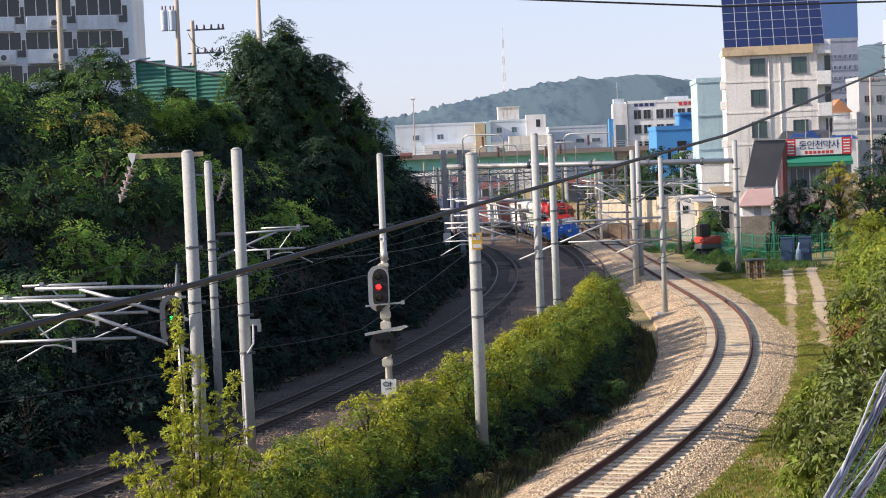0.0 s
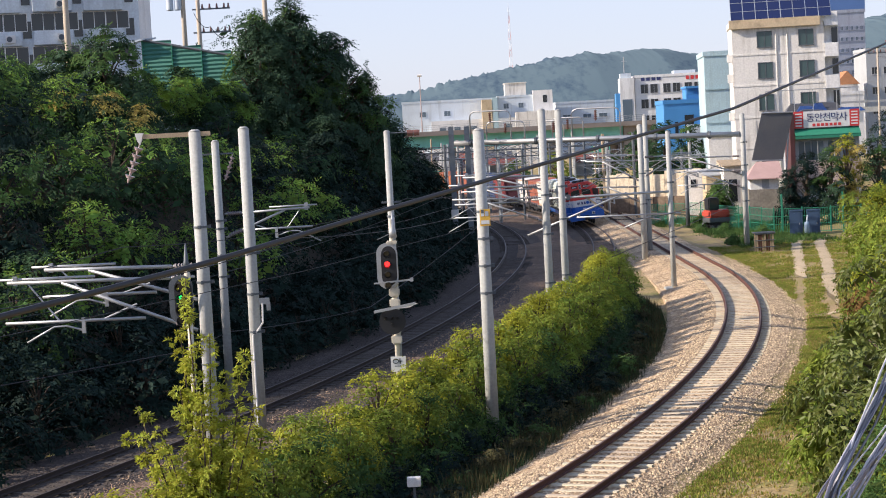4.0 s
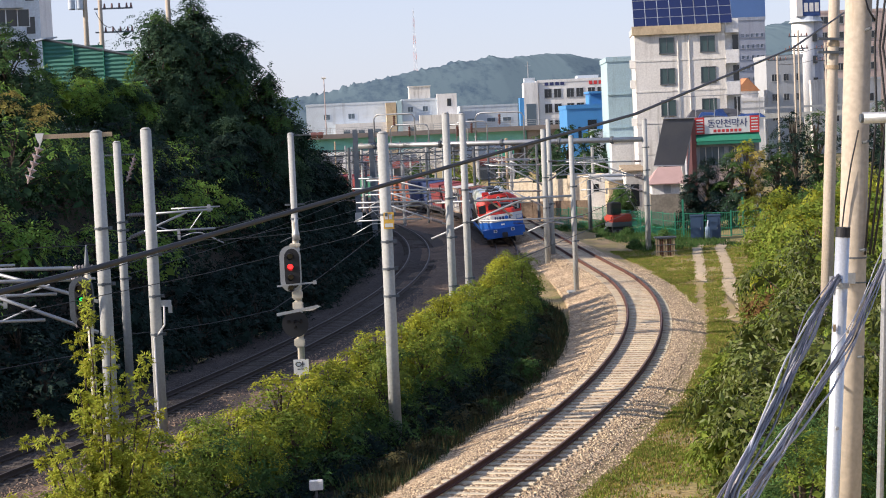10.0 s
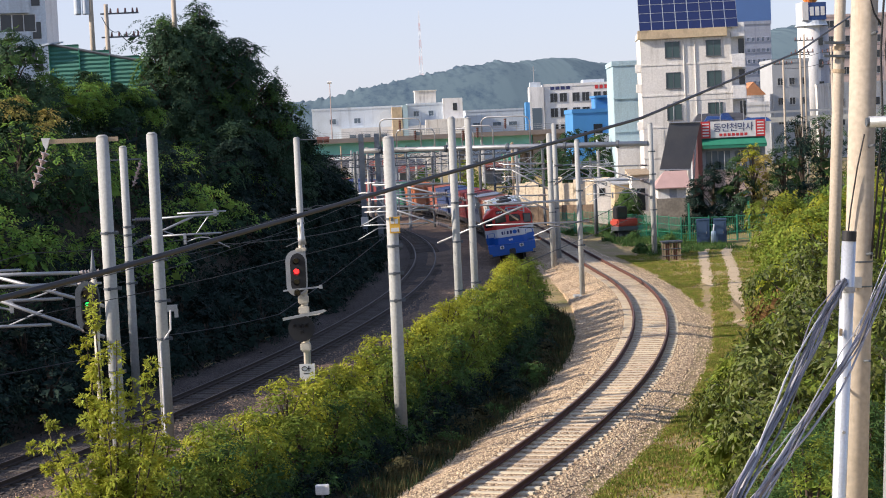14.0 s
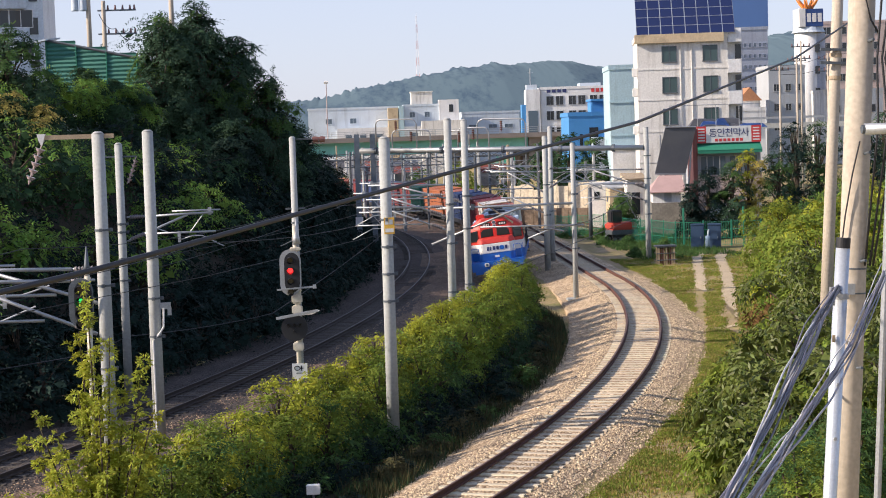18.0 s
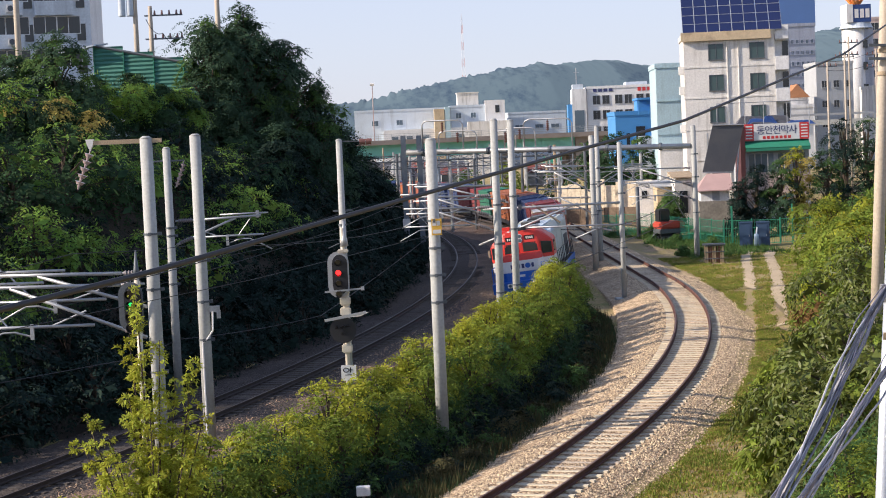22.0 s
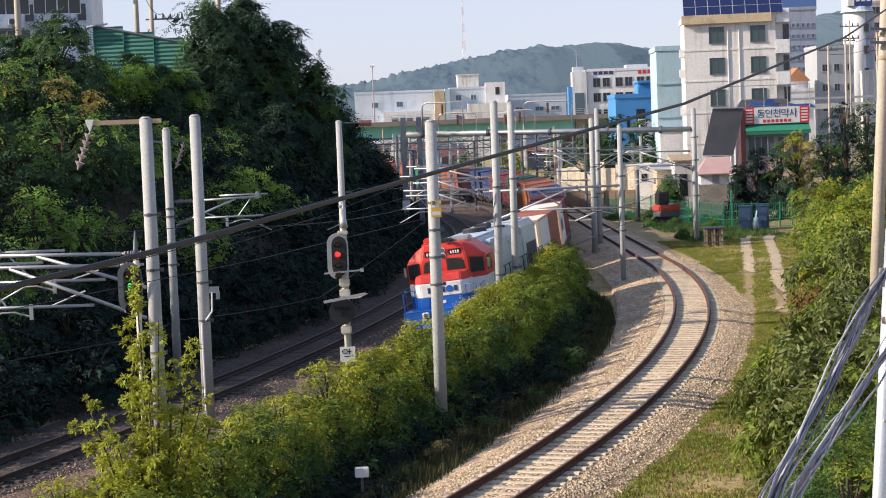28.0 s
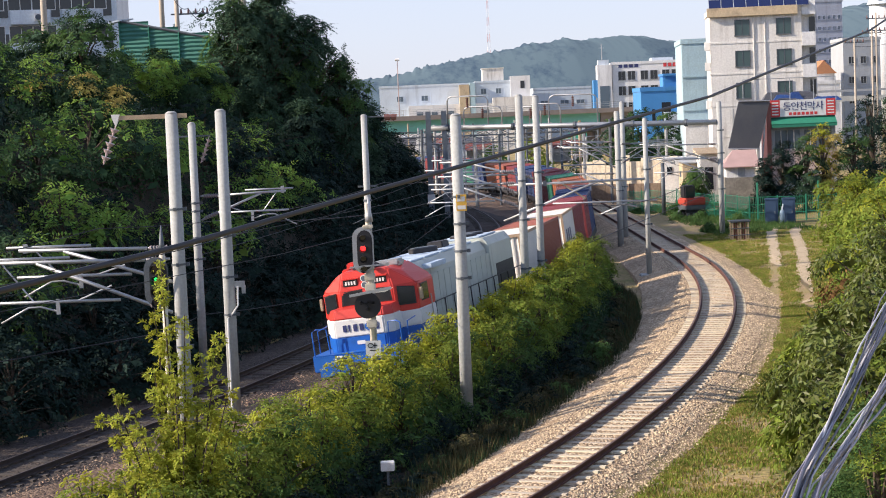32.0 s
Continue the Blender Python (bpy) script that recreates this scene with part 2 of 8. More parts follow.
# ---- geometry helpers ----
class Geo:
    """Collects simple solids into one mesh."""

    def __init__(self):
        self.v, self.f = [], []

    def add(self, verts, faces):
        k = len(self.v)
        self.v += [tuple(p) for p in verts]
        self.f += [tuple(i + k for i in q) for q in faces]
        return self

    def box(self, x0, x1, y0, y1, z0, z1, m=None, c=0.0):
        """A box, with its edges chamfered by c."""
        if c <= 0:
            p = [Vector((x, y, z)) for x in (x0, x1) for y in (y0, y1) for z in (z0, z1)]
            q = [(0, 1, 3, 2), (4, 6, 7, 5), (0, 4, 5, 1), (2, 3, 7, 6), (0, 2, 6, 4), (1, 5, 7, 3)]
        else:
            bm = bmesh.new()
            bmesh.ops.create_cube(bm, size=1, matrix=Matrix.LocRotScale(((x0 + x1) / 2, (y0 + y1) / 2, (z0 + z1) / 2), None, (x1 - x0, y1 - y0, z1 - z0)))
            bmesh.ops.bevel(bm, geom=bm.edges[:], offset=c, segments=2, affect="EDGES")
            bm.verts.index_update()
            p, q = [v.co.copy() for v in bm.verts], [[v.index for v in f.verts] for f in bm.faces]
            bm.free()
        if m is not None:
            p = [m @ v for v in p]
        return self.add(p, q)

    def tube(self, pts, r, n=8, r1=None, caps=True):
        """A round bar along a line of points, tapering from r to r1."""
        pts = [Vector(p) for p in pts]
        r1 = r if r1 is None else r1
        rings, k = [], len(pts)
        up = Vector((0, 0, 1))
        v = []
        for i, p in enumerate(pts):
            d = (pts[min(i + 1, k - 1)] - pts[max(i - 1, 0)]).normalized()
            a = d.cross(up if abs(d.z) < 0.95 else Vector((0, 1, 0))).normalized()
            b = d.cross(a)
            rr = r + (r1 - r) * i / max(1, k - 1)
            v += [p + (a * math.cos(2 * math.pi * j / n) + b * math.sin(2 * math.pi * j / n)) * rr for j in range(n)]
        f = [(i * n + j, i * n + (j + 1) % n, (i + 1) * n + (j + 1) % n, (i + 1) * n + j) for i in range(k - 1) for j in range(n)]
        if caps:
            f += [tuple(range(n))[::-1], tuple((k - 1) * n + j for j in range(n))]
        return self.add(v, f)

    def prism(self, outline, y0, y1, axis="y"):
        """An outline of (a, b) pulled along an axis."""
        n = len(outline)
        put = {"y": lambda a, b, c: (a, c, b), "x": lambda a, b, c: (c, a, b), "z": lambda a, b, c: (a, b, c)}[axis]
        v = [put(a, b, y0) for a, b in outline] + [put(a, b, y1) for a, b in outline]
        f = [(i, (i + 1) % n, n + (i + 1) % n, n + i) for i in range(n)] + [tuple(range(n))[::-1], tuple(range(n, 2 * n))]
        return self.add(v, f)

    def discs(self, p, d, radii, step, n=12):
        """A stack of thin sheds, as on an insulator."""
        p, d = Vector(p), Vector(d).normalized()
        for i, r in enumerate(radii):
            q = p + d * step * i
            self.tube([q, q + d * step * 0.3, q + d * step * 0.85], r, n, r * 0.55)
        return self

    def mesh(self, name):
        me = bpy.data.meshes.new(name)
        me.from_pydata(self.v, [], self.f)
        bm = bmesh.new()
        bm.from_mesh(me)
        bmesh.ops.recalc_face_normals(bm, faces=bm.faces)
        bm.to_mesh(me)
        bm.free()
        return me


def part(name, geo, material, parent=None, label="", smooth=False, m=None):
    """Links a Geo, or a ready mesh, as ONE mesh object under a thing or part."""
    me = geo.mesh(name) if isinstance(geo, Geo) else geo
    if not me.materials:
        me.materials.append(material)
    if smooth:
        me.polygons.foreach_set("use_smooth", [len(p.vertices) == 4 for p in me.polygons])
    ob = new(name, me)
    ob.parent = parent
    if m is not None:
        ob.matrix_local = m
    if label:
        ob["label"] = label
    return ob


def thing(name, m, label, category, group="", kind=""):
    ob = new(name)
    ob.empty_display_size = 0.1
    ob.matrix_world = m
    return tagged(ob, label, category, group, kind)


def np_mesh(name, V, F):
    """A mesh from arrays of vertices and of triangles or quads."""
    me = bpy.data.meshes.new(name)
    k = F.shape[1]
    me.vertices.add(len(V))
    me.vertices.foreach_set("co", np.ascontiguousarray(V, dtype=np.float32).ravel())
    me.loops.add(F.size)
    me.loops.foreach_set("vertex_index", np.ascontiguousarray(F, dtype=np.int32).ravel())
    me.polygons.add(len(F))
    me.polygons.foreach_set("loop_start", np.arange(0, F.size, k, dtype=np.int32))
    me.update(calc_edges=True)
    return me


# ---- the plan: three curved tracks ----
R1 = dict(c=(-279.8, 142.9), r=284.8, z=-0.4)
R2 = dict(c=(-309.8, 153.84), r=321.94, z=-0.4)
R3 = dict(c=(-148.0, 104.4), r=163.0, z=0.0)


def on_arc(R, a, off=0.0):
    """The point at angle a (radians from +x) of an arc, moved outwards."""
    return Vector((R["c"][0] + (R["r"] + off) * math.cos(a), R["c"][1] + (R["r"] + off) * math.sin(a), R["z"]))


def track_line(R, y0, y1, step):
    """Points (place, heading) along a track from y0 to y1; the siding runs on straight where its arc ends."""
    out = []
    a = math.asin((y0 - R["c"][1]) / R["r"])
    stop = 0.012 if R is R3 else math.asin((y1 - R["c"][1]) / R["r"])
    while a < stop:
        out.append((on_arc(R, a), a + math.pi / 2))
        a += step / R["r"]
    if R is R3:
        p, h = out[-1]
        d = Vector((math.cos(1.5608), math.sin(1.5608), 0))
        k = 1
        while p.y + k * step * d.y < y1:
            out.append((p + d * step * k, 1.5608))
            k += 1
    return out


def sweep(name, line, outline, material, parent, smooth=False):
    """An outline of (sideways, up), sideways to the right of the heading, pulled along a line of (place, heading)."""
    n = len(outline)
    V = [p + Vector((math.sin(h), -math.cos(h), 0)) * a + Vector((0, 0, b)) for p, h in line for a, b in outline]
    F = [(i * n + j, i * n + (j + 1) % n, (i + 1) * n + (j + 1) % n, (i + 1) * n + j) for i in range(len(line) - 1) for j in range(n)]
    return part(name, Geo().add(V, F), material, parent, smooth=smooth)


def off_track(R, x, y):
    return math.hypot(x - R["c"][0], y - R["c"][1]) - R["r"]


def smooth01(a, b, x):
    t = min(1, max(0, (x - a) / (b - a)))
    return t * t * (3 - 2 * t)


def ground_z(x, y):
    """The lie of the land: flat beds, a steep wooded bank beside the main line, a low rise on the other side."""
    u = off_track(R1, x, y) if y < 330 else x + 30
    z = -0.75
    bank = smooth01(-4.0, -17.0, u) * 9.8 * (1 - smooth01(165, 215, y)) * (0.35 + 0.65 * smooth01(40, 72, y))
    z += bank
    v = x - (15.6 if y > 104 else R3["c"][0] + math.sqrt(max(1, (R3["r"]) ** 2 - (y - R3["c"][1]) ** 2)))
    z += 0.35 * smooth01(3, 5, v) + 2.4 * smooth01(7, 22, v) * smooth01(128, 170, y) + 3.0 * smooth01(9, 26, v) * (1 - smooth01(80, 120, y))
    far = math.hypot(x, y)
    z += 6 * smooth01(320, 900, far)
    return z + 0.10 * noise.noise(Vector((x * 0.35, y * 0.35, 0))) + 0.25 * noise.noise(Vector((x * 0.06, y * 0.06, 3)))

# ---- ground ----
def spread(fine0, fine1, step, far):
    a = list(np.arange(fine0, fine1 + 0.01, step))
    k, d = fine1, step
    while k < far:
        d *= 1.35
        k += d
        a.append(k)
    k, d = fine0, step
    while k > -far:
        d *= 1.35
        k -= d
        a.insert(0, k)
    return a


def ground_mat():
    m = bpy.data.materials.new("dry grass and soil")
    m.use_nodes = True
    n, l = m.node_tree.nodes, m.node_tree.links
    b = n["Principled BSDF"]
    b.inputs["Roughness"].default_value = 0.95
    tc = n.new("ShaderNodeTexCoord")
    a, c = n.new("ShaderNodeTexNoise"), n.new("ShaderNodeTexNoise")
    a.inputs["Scale"].default_value, a.inputs["Detail"].default_value = 0.22, 8
    a.inputs["Roughness"].default_value = 0.7
    c.inputs["Scale"].default_value, c.inputs["Detail"].default_value = 6, 6
    l.new(tc.outputs["Object"], a.inputs["Vector"])
    l.new(tc.outputs["Object"], c.inputs["Vector"])
    r = n.new("ShaderNodeValToRGB")
    r.color_ramp.elements[0].position, r.color_ramp.elements[1].position = 0.36, 0.62
    r.color_ramp.elements[0].color, r.color_ramp.elements[1].color = (0.17, 0.18, 0.045, 1), (0.37, 0.27, 0.145, 1)
    e = r.color_ramp.elements.new(0.5)
    e.color = (0.30, 0.235, 0.095, 1)
    l.new(a.outputs["Fac"], r.inputs["Fac"])
    mr = n.new("ShaderNodeMapRange")
    mr.inputs["From Min"].default_value, mr.inputs["From Max"].default_value = 0.3, 0.7
    mr.inputs["To Min"].default_value, mr.inputs["To Max"].default_value = 0.6, 1.3
    l.new(c.outputs["Fac"], mr.inputs["Value"])
    hs = n.new("ShaderNodeHueSaturation")
    l.new(mr.outputs["Result"], hs.inputs["Value"])
    l.new(r.outputs["Color"], hs.inputs["Color"])
    l.new(hs.outputs["Color"], b.inputs["Base Color"])
    bp = n.new("ShaderNodeBump")
    bp.inputs["Strength"].default_value, bp.inputs["Distance"].default_value = 0.6, 0.08
    l.new(c.outputs["Fac"], bp.inputs["Height"])
    l.new(bp.outputs["Normal"], b.inputs["Normal"])
    return m


M_GROUND = ground_mat()
gx, gy = spread(-45, 45, 1.0, 3500), spread(20, 220, 1.0, 4200)
GV = np.array([(x, y, ground_z(x, y)) for y in gy for x in gx])
ii, jj = np.meshgrid(np.arange(len(gx) - 1), np.arange(len(gy) - 1))
k = (jj * len(gx) + ii).ravel()
ground_me = np_mesh("ground", GV, np.stack([k, k + 1, k + 1 + len(gx), k + len(gx)], 1))
# litter colour darkened to stand for the shade under bank and hedge
M_SHADELITTER = mat("leaf litter with shade in it", (0.045, 0.036, 0.024), 0.95, vary=0.4, scale=1.5, fine=14, bump=0.6, dist=0.05)
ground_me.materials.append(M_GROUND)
ground_me.materials.append(M_SHADELITTER)
mid_x, mid_y = np.array(gx)[ii.ravel()] + 0.5, np.array(gy)[jj.ravel()] + 0.5
# the line of the hedge and of the weeds at its foot
HEDGE_Y = (33, 42, 48, 54.5, 62, 71, 79, 88)
HEDGE_X = (-5.6, -3.3, -0.95, 0.95, 3.3, 5.5, 7.2, 8.6)
WEED_Y, WEED_X = (38, 45.6, 48.5, 54.5, 62, 71, 79, 86), (-1.9, 0.3, 1.3, 3.2, 5.6, 7.3, 8.4, 9.0)
# wooded bank, and the strip in the hedge's shadow, take the dark litter
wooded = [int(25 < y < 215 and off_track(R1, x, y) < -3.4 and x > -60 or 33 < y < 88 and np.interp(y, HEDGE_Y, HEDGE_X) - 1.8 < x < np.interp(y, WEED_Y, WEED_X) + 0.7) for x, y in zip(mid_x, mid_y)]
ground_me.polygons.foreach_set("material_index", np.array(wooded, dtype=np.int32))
ground = part("ground", ground_me, None, smooth=True)
tagged(ground, "dry grassy ground with bare soil and a wooded bank", "ground", kind="structure")

def mesh_z(x, y):
    """The height of the ground's one-metre mesh."""
    i, j = math.floor(x), math.floor(y)
    a, b = x - i, y - j
    return (ground_z(i, j) * (1 - a) + ground_z(i + 1, j) * a) * (1 - b) + (ground_z(i, j + 1) * (1 - a) + ground_z(i + 1, j + 1) * a) * b


# the two-rut dirt lane beside the siding
M_DIRT = mat("pale dirt", (0.52, 0.42, 0.28), 0.95, vary=0.2, scale=1.5, fine=8, bump=0.4)
lane = thing("dirt_lane", Matrix(), "pale two-rut dirt lane through dry grass", "lane", kind="structure")
RUTS = ((-0.85, [(25.0, 126), (23.6, 120), (20.1, 101.5), (17.4, 88), (15.4, 77.6), (13.6, 69)]), (0.85, [(27.0, 127), (25.25, 120.3), (23.2, 109), (21.2, 98.8), (18.9, 88), (16.9, 78)]))
for side, LANE in RUTS:
    V, F = [], []
    for i in range(len(LANE) - 1):
        for s in range(24):
            t = s / 24
            x, y = LANE[i][0] * (1 - t) + LANE[i + 1][0] * t, LANE[i][1] * (1 - t) + LANE[i + 1][1] * t
            w = 0.36 + 0.14 * noise.noise(Vector((x, y * 0.9, side)))
            V += [(x - w, y, mesh_z(x - w, y) + 0.035), (x, y, mesh_z(x, y) + 0.04), (x + w, y, mesh_z(x + w, y) + 0.035)]
    F = [(3 * i + k, 3 * i + k + 1, 3 * i + k + 4, 3 * i + k + 3) for i in range(len(V) // 3 - 1) for k in range(2)]
    part("rut", Geo().add(V, F), M_DIRT, lane)

# ---- tracks ----
RAIL = [(-0.07, 0), (0.07, 0), (0.07, 0.02), (0.012, 0.045), (0.012, 0.12), (0.036, 0.13), (0.036, 0.16), (-0.036, 0.16), (-0.036, 0.13), (-0.012, 0.12), (-0.012, 0.045), (-0.07, 0.02)]


def make_track(name, R, y0, y1, m_bed, m_rail, m_sleeper, label, left, right, sleepers_to):
    tr = thing(name, Matrix(), label, "railway track", kind="structure")
    line = track_line(R, y0, y1, 1.5)
    sweep("ballast", line, [(left - 0.2, -1.1), (left, -0.68), (-1.95, -0.30), (-1.45, -0.21), (-1.22, -0.205), (1.22, -0.205), (1.45, -0.21), (1.95, -0.30), (right, -0.66), (right + 0.3, -1.1)], m_bed, tr)
    for s in (-0.7525, 0.7525):
        sweep("rail", line, [(a + s, b - 0.16) for a, b in RAIL], m_rail, tr)
        sweep("rail_head", line, [(s - 0.026, 0.0), (s + 0.026, 0.0), (s + 0.026, 0.004), (s - 0.026, 0.004)], M_RAILTOP if m_rail is M_RAIL else M_RAILDARKTOP, tr)
    g = Geo()
    g.add([(-1.22, -.13, -.36), (1.22, -.13, -.36), (1.22, .13, -.36), (-1.22, .13, -.36), (-1.20, -.10, -.165), (-.45, -.09, -.19), (.45, -.09, -.19), (1.20, -.10, -.165),
           (1.20, .10, -.165), (.45, .09, -.19), (-.45, .09, -.19), (-1.20, .10, -.165)],
          [(4, 5, 10, 11), (5, 6, 9, 10), (6, 7, 8, 9), (0, 1, 7, 6, 5, 4), (2, 3, 11, 10, 9, 8), (1, 2, 8, 7), (3, 0, 4, 11)])
    me = g.mesh("sleeper")
    me.materials.append(m_sleeper)
    rest = Geo()
    rng = random.Random(5)
    count = 0
    for p, h in track_line(R, y0, y1, 0.62):
        turn = h - math.pi / 2 + rng.uniform(-0.012, 0.012)
        m = Matrix.Translation(p + Vector((0, 0, rng.uniform(-0.012, 0.012)))) @ Matrix.Rotation(turn, 4, "Z")
        if p.y < sleepers_to and count < 290:
            ob = new("sleeper", me)
            ob.parent, ob.matrix_local = tr, m
            count += 1
        else:
            rest.box(-1.2, 1.2, -.12, .12, -.36, -.17, m)
    if rest.v:
        tagged(part("far_sleepers", rest, m_sleeper, tr), kind="stuff")
    return tr


make_track("track_main_down", R1, 36, 330, M_BALLDARK, M_RAILDARK, M_SLEEPDARK, "dark rails on dark concrete sleepers and brown ballast", -3.4, 6.4, 150)
make_track("track_main_up", R2, 33, 330, M_BALLDARK, M_RAILDARK, M_SLEEPDARK, "dark rails on dark concrete sleepers, curving main line", -3.2, 2.9, 150)
# stone spread between and beside the main lines, its bank side darkened as shade
fill_v = []
fill_y = list(np.arange(36, 230, 2.0))
for y in fill_y:
    a, b = on_arc(R1, math.asin((y - R1["c"][1]) / R1["r"])).x - 4.4, on_arc(R2, math.asin((y - R2["c"][1]) / R2["r"])).x + 2.7
    for k in range(13):
        x = a + (b - a) * k / 12
        fill_v.append((x, y, max(mesh_z(x, y) if 0 < k < 12 else -0.8, -0.8) + (0.06 if 0 < k < 12 else -0.25)))
fill_f = np.array([(j * 13 + k, j * 13 + k + 1, j * 13 + k + 14, j * 13 + k + 13) for j in range(len(fill_y) - 1) for k in range(12)])
fill_me = np_mesh("track_bed", np.array(fill_v), fill_f)
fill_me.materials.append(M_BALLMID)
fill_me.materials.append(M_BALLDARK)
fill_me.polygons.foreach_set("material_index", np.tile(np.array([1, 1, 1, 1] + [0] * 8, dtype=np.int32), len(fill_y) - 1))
tagged(part("track_bed", fill_me, None, smooth=True), "brown crushed stone between the main lines, shade-dark by the bank", "ballast", kind="structure")
make_track("track_siding", R3, 34, 210, M_BALLAST, M_RAIL, M_SLEEPER, "rusty red rails on pale concrete sleepers, curving siding", -3.5, 2.2, 190)
M_SOIL = mat("sandy soil with grit", (0.45, 0.33, 0.185), 0.95, vary=0.4, scale=1.3, fine=18, bump=0.9, dist=0.05, stain=(0.30, 0.245, 0.10), stain_scale=(0.6, 0.4, 0.5), stain_at=(0.42, 0.58))
soil = thing("soil_shoulder", Matrix(), "bare sandy soil shoulder beside the siding", "soil", kind="structure")
sweep("soil", track_line(R3, 36, 150, 1.5), [(1.4, -0.45), (1.56, -0.24), (2.0, -0.33), (2.6, -0.462), (3.6, -0.47), (4.4, -0.42), (5.2, -0.62)], M_SOIL, soil)

# far siding that joins from the depot
sid = thing("track_depot", Matrix(), "rusty rails of a weedy depot track", "railway track", kind="structure")
line = [(Vector((15.6 + 9 * t, 196 - 44 * t - 6 * t * t, 0.0)), math.atan2(-50, 9) + math.pi) for t in [i / 14 for i in range(15)]]
sweep("ballast", line, [(-2.6, -0.9), (-1.6, -0.2), (1.6, -0.2), (2.6, -0.9)], M_BALLAST, sid)
for s in (-0.75, 0.75):
    sweep("rail", line, [(a + s, b - 0.16) for a, b in RAIL], M_RAIL, sid)


# loose stones on the shoulders
def stones(name, R, lo, hi, y0, y1, count, size, material, label, clear=0.0):
    rng = np.random.default_rng(11)
    a0, a1 = math.asin((y0 - R["c"][1]) / R["r"]), math.asin((y1 - R["c"][1]) / R["r"])
    a, o = a0 + (a1 - a0) * rng.random(count) ** 1.3, rng.uniform(lo, hi, count)
    if clear:
        o = np.where(o > 2.3, 2.3 + (o - 2.3) * rng.random(count) * 3.0, o)
        o = np.where(np.abs(o) < clear, np.sign(o) * (clear + rng.random(count) ** 2 * 1.4), o)
    s = size * rng.uniform(0.5, 1.3, count)
    x = R["c"][0] + (R["r"] + o) * np.cos(a)
    y = R["c"][1] + (R["r"] + o) * np.sin(a)
    zz = R["z"] - 0.21 - 0.14 * np.clip((np.abs(o) - 1.45) / 0.7, 0, 1) - 0.30 * np.clip((np.abs(o) - 2.0) / 1.9, 0, 1) - 0.25 * np.clip((-o - 2.0) / 0.9, 0, 1)
    base = np.array([(1, 0, 0), (-1, 0, 0), (0, 1, 0), (0, -1, 0), (0, 0, 1), (0, 0, -1)], float)
    V = base[None] * rng.uniform(0.6, 1.2, (count, 6, 3)) * s[:, None, None] + rng.normal(0, 0.15, (count, 6, 3)) * s[:, None, None]
    V += np.stack([x, y, zz], 1)[:, None, :]
    f = np.array([(0, 2, 4), (2, 1, 4), (1, 3, 4), (3, 0, 4)])
    F = (f[None] + 6 * np.arange(count)[:, None, None]).reshape(-1, 3)
    ob = part(name, np_mesh(name, V.reshape(-1, 3), F), material)
    return tagged(ob, label, "ballast stones", kind="stuff")


stones("ballast_stones", R3, -3.5, 2.9, 36, 118, 44000, 0.038, M_STONE, "loose pale tan ballast stones beside the siding", 1.28)
# one ballast in two tones: shade near the bank, sun between the tracks
stones("ballast_stones", R1, -3.6, 1.4, 42, 135, 16000, 0.038, M_STONESHADE, "loose shade-dark ballast stones on the main line")
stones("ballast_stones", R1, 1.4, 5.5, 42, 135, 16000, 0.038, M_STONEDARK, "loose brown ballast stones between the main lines")


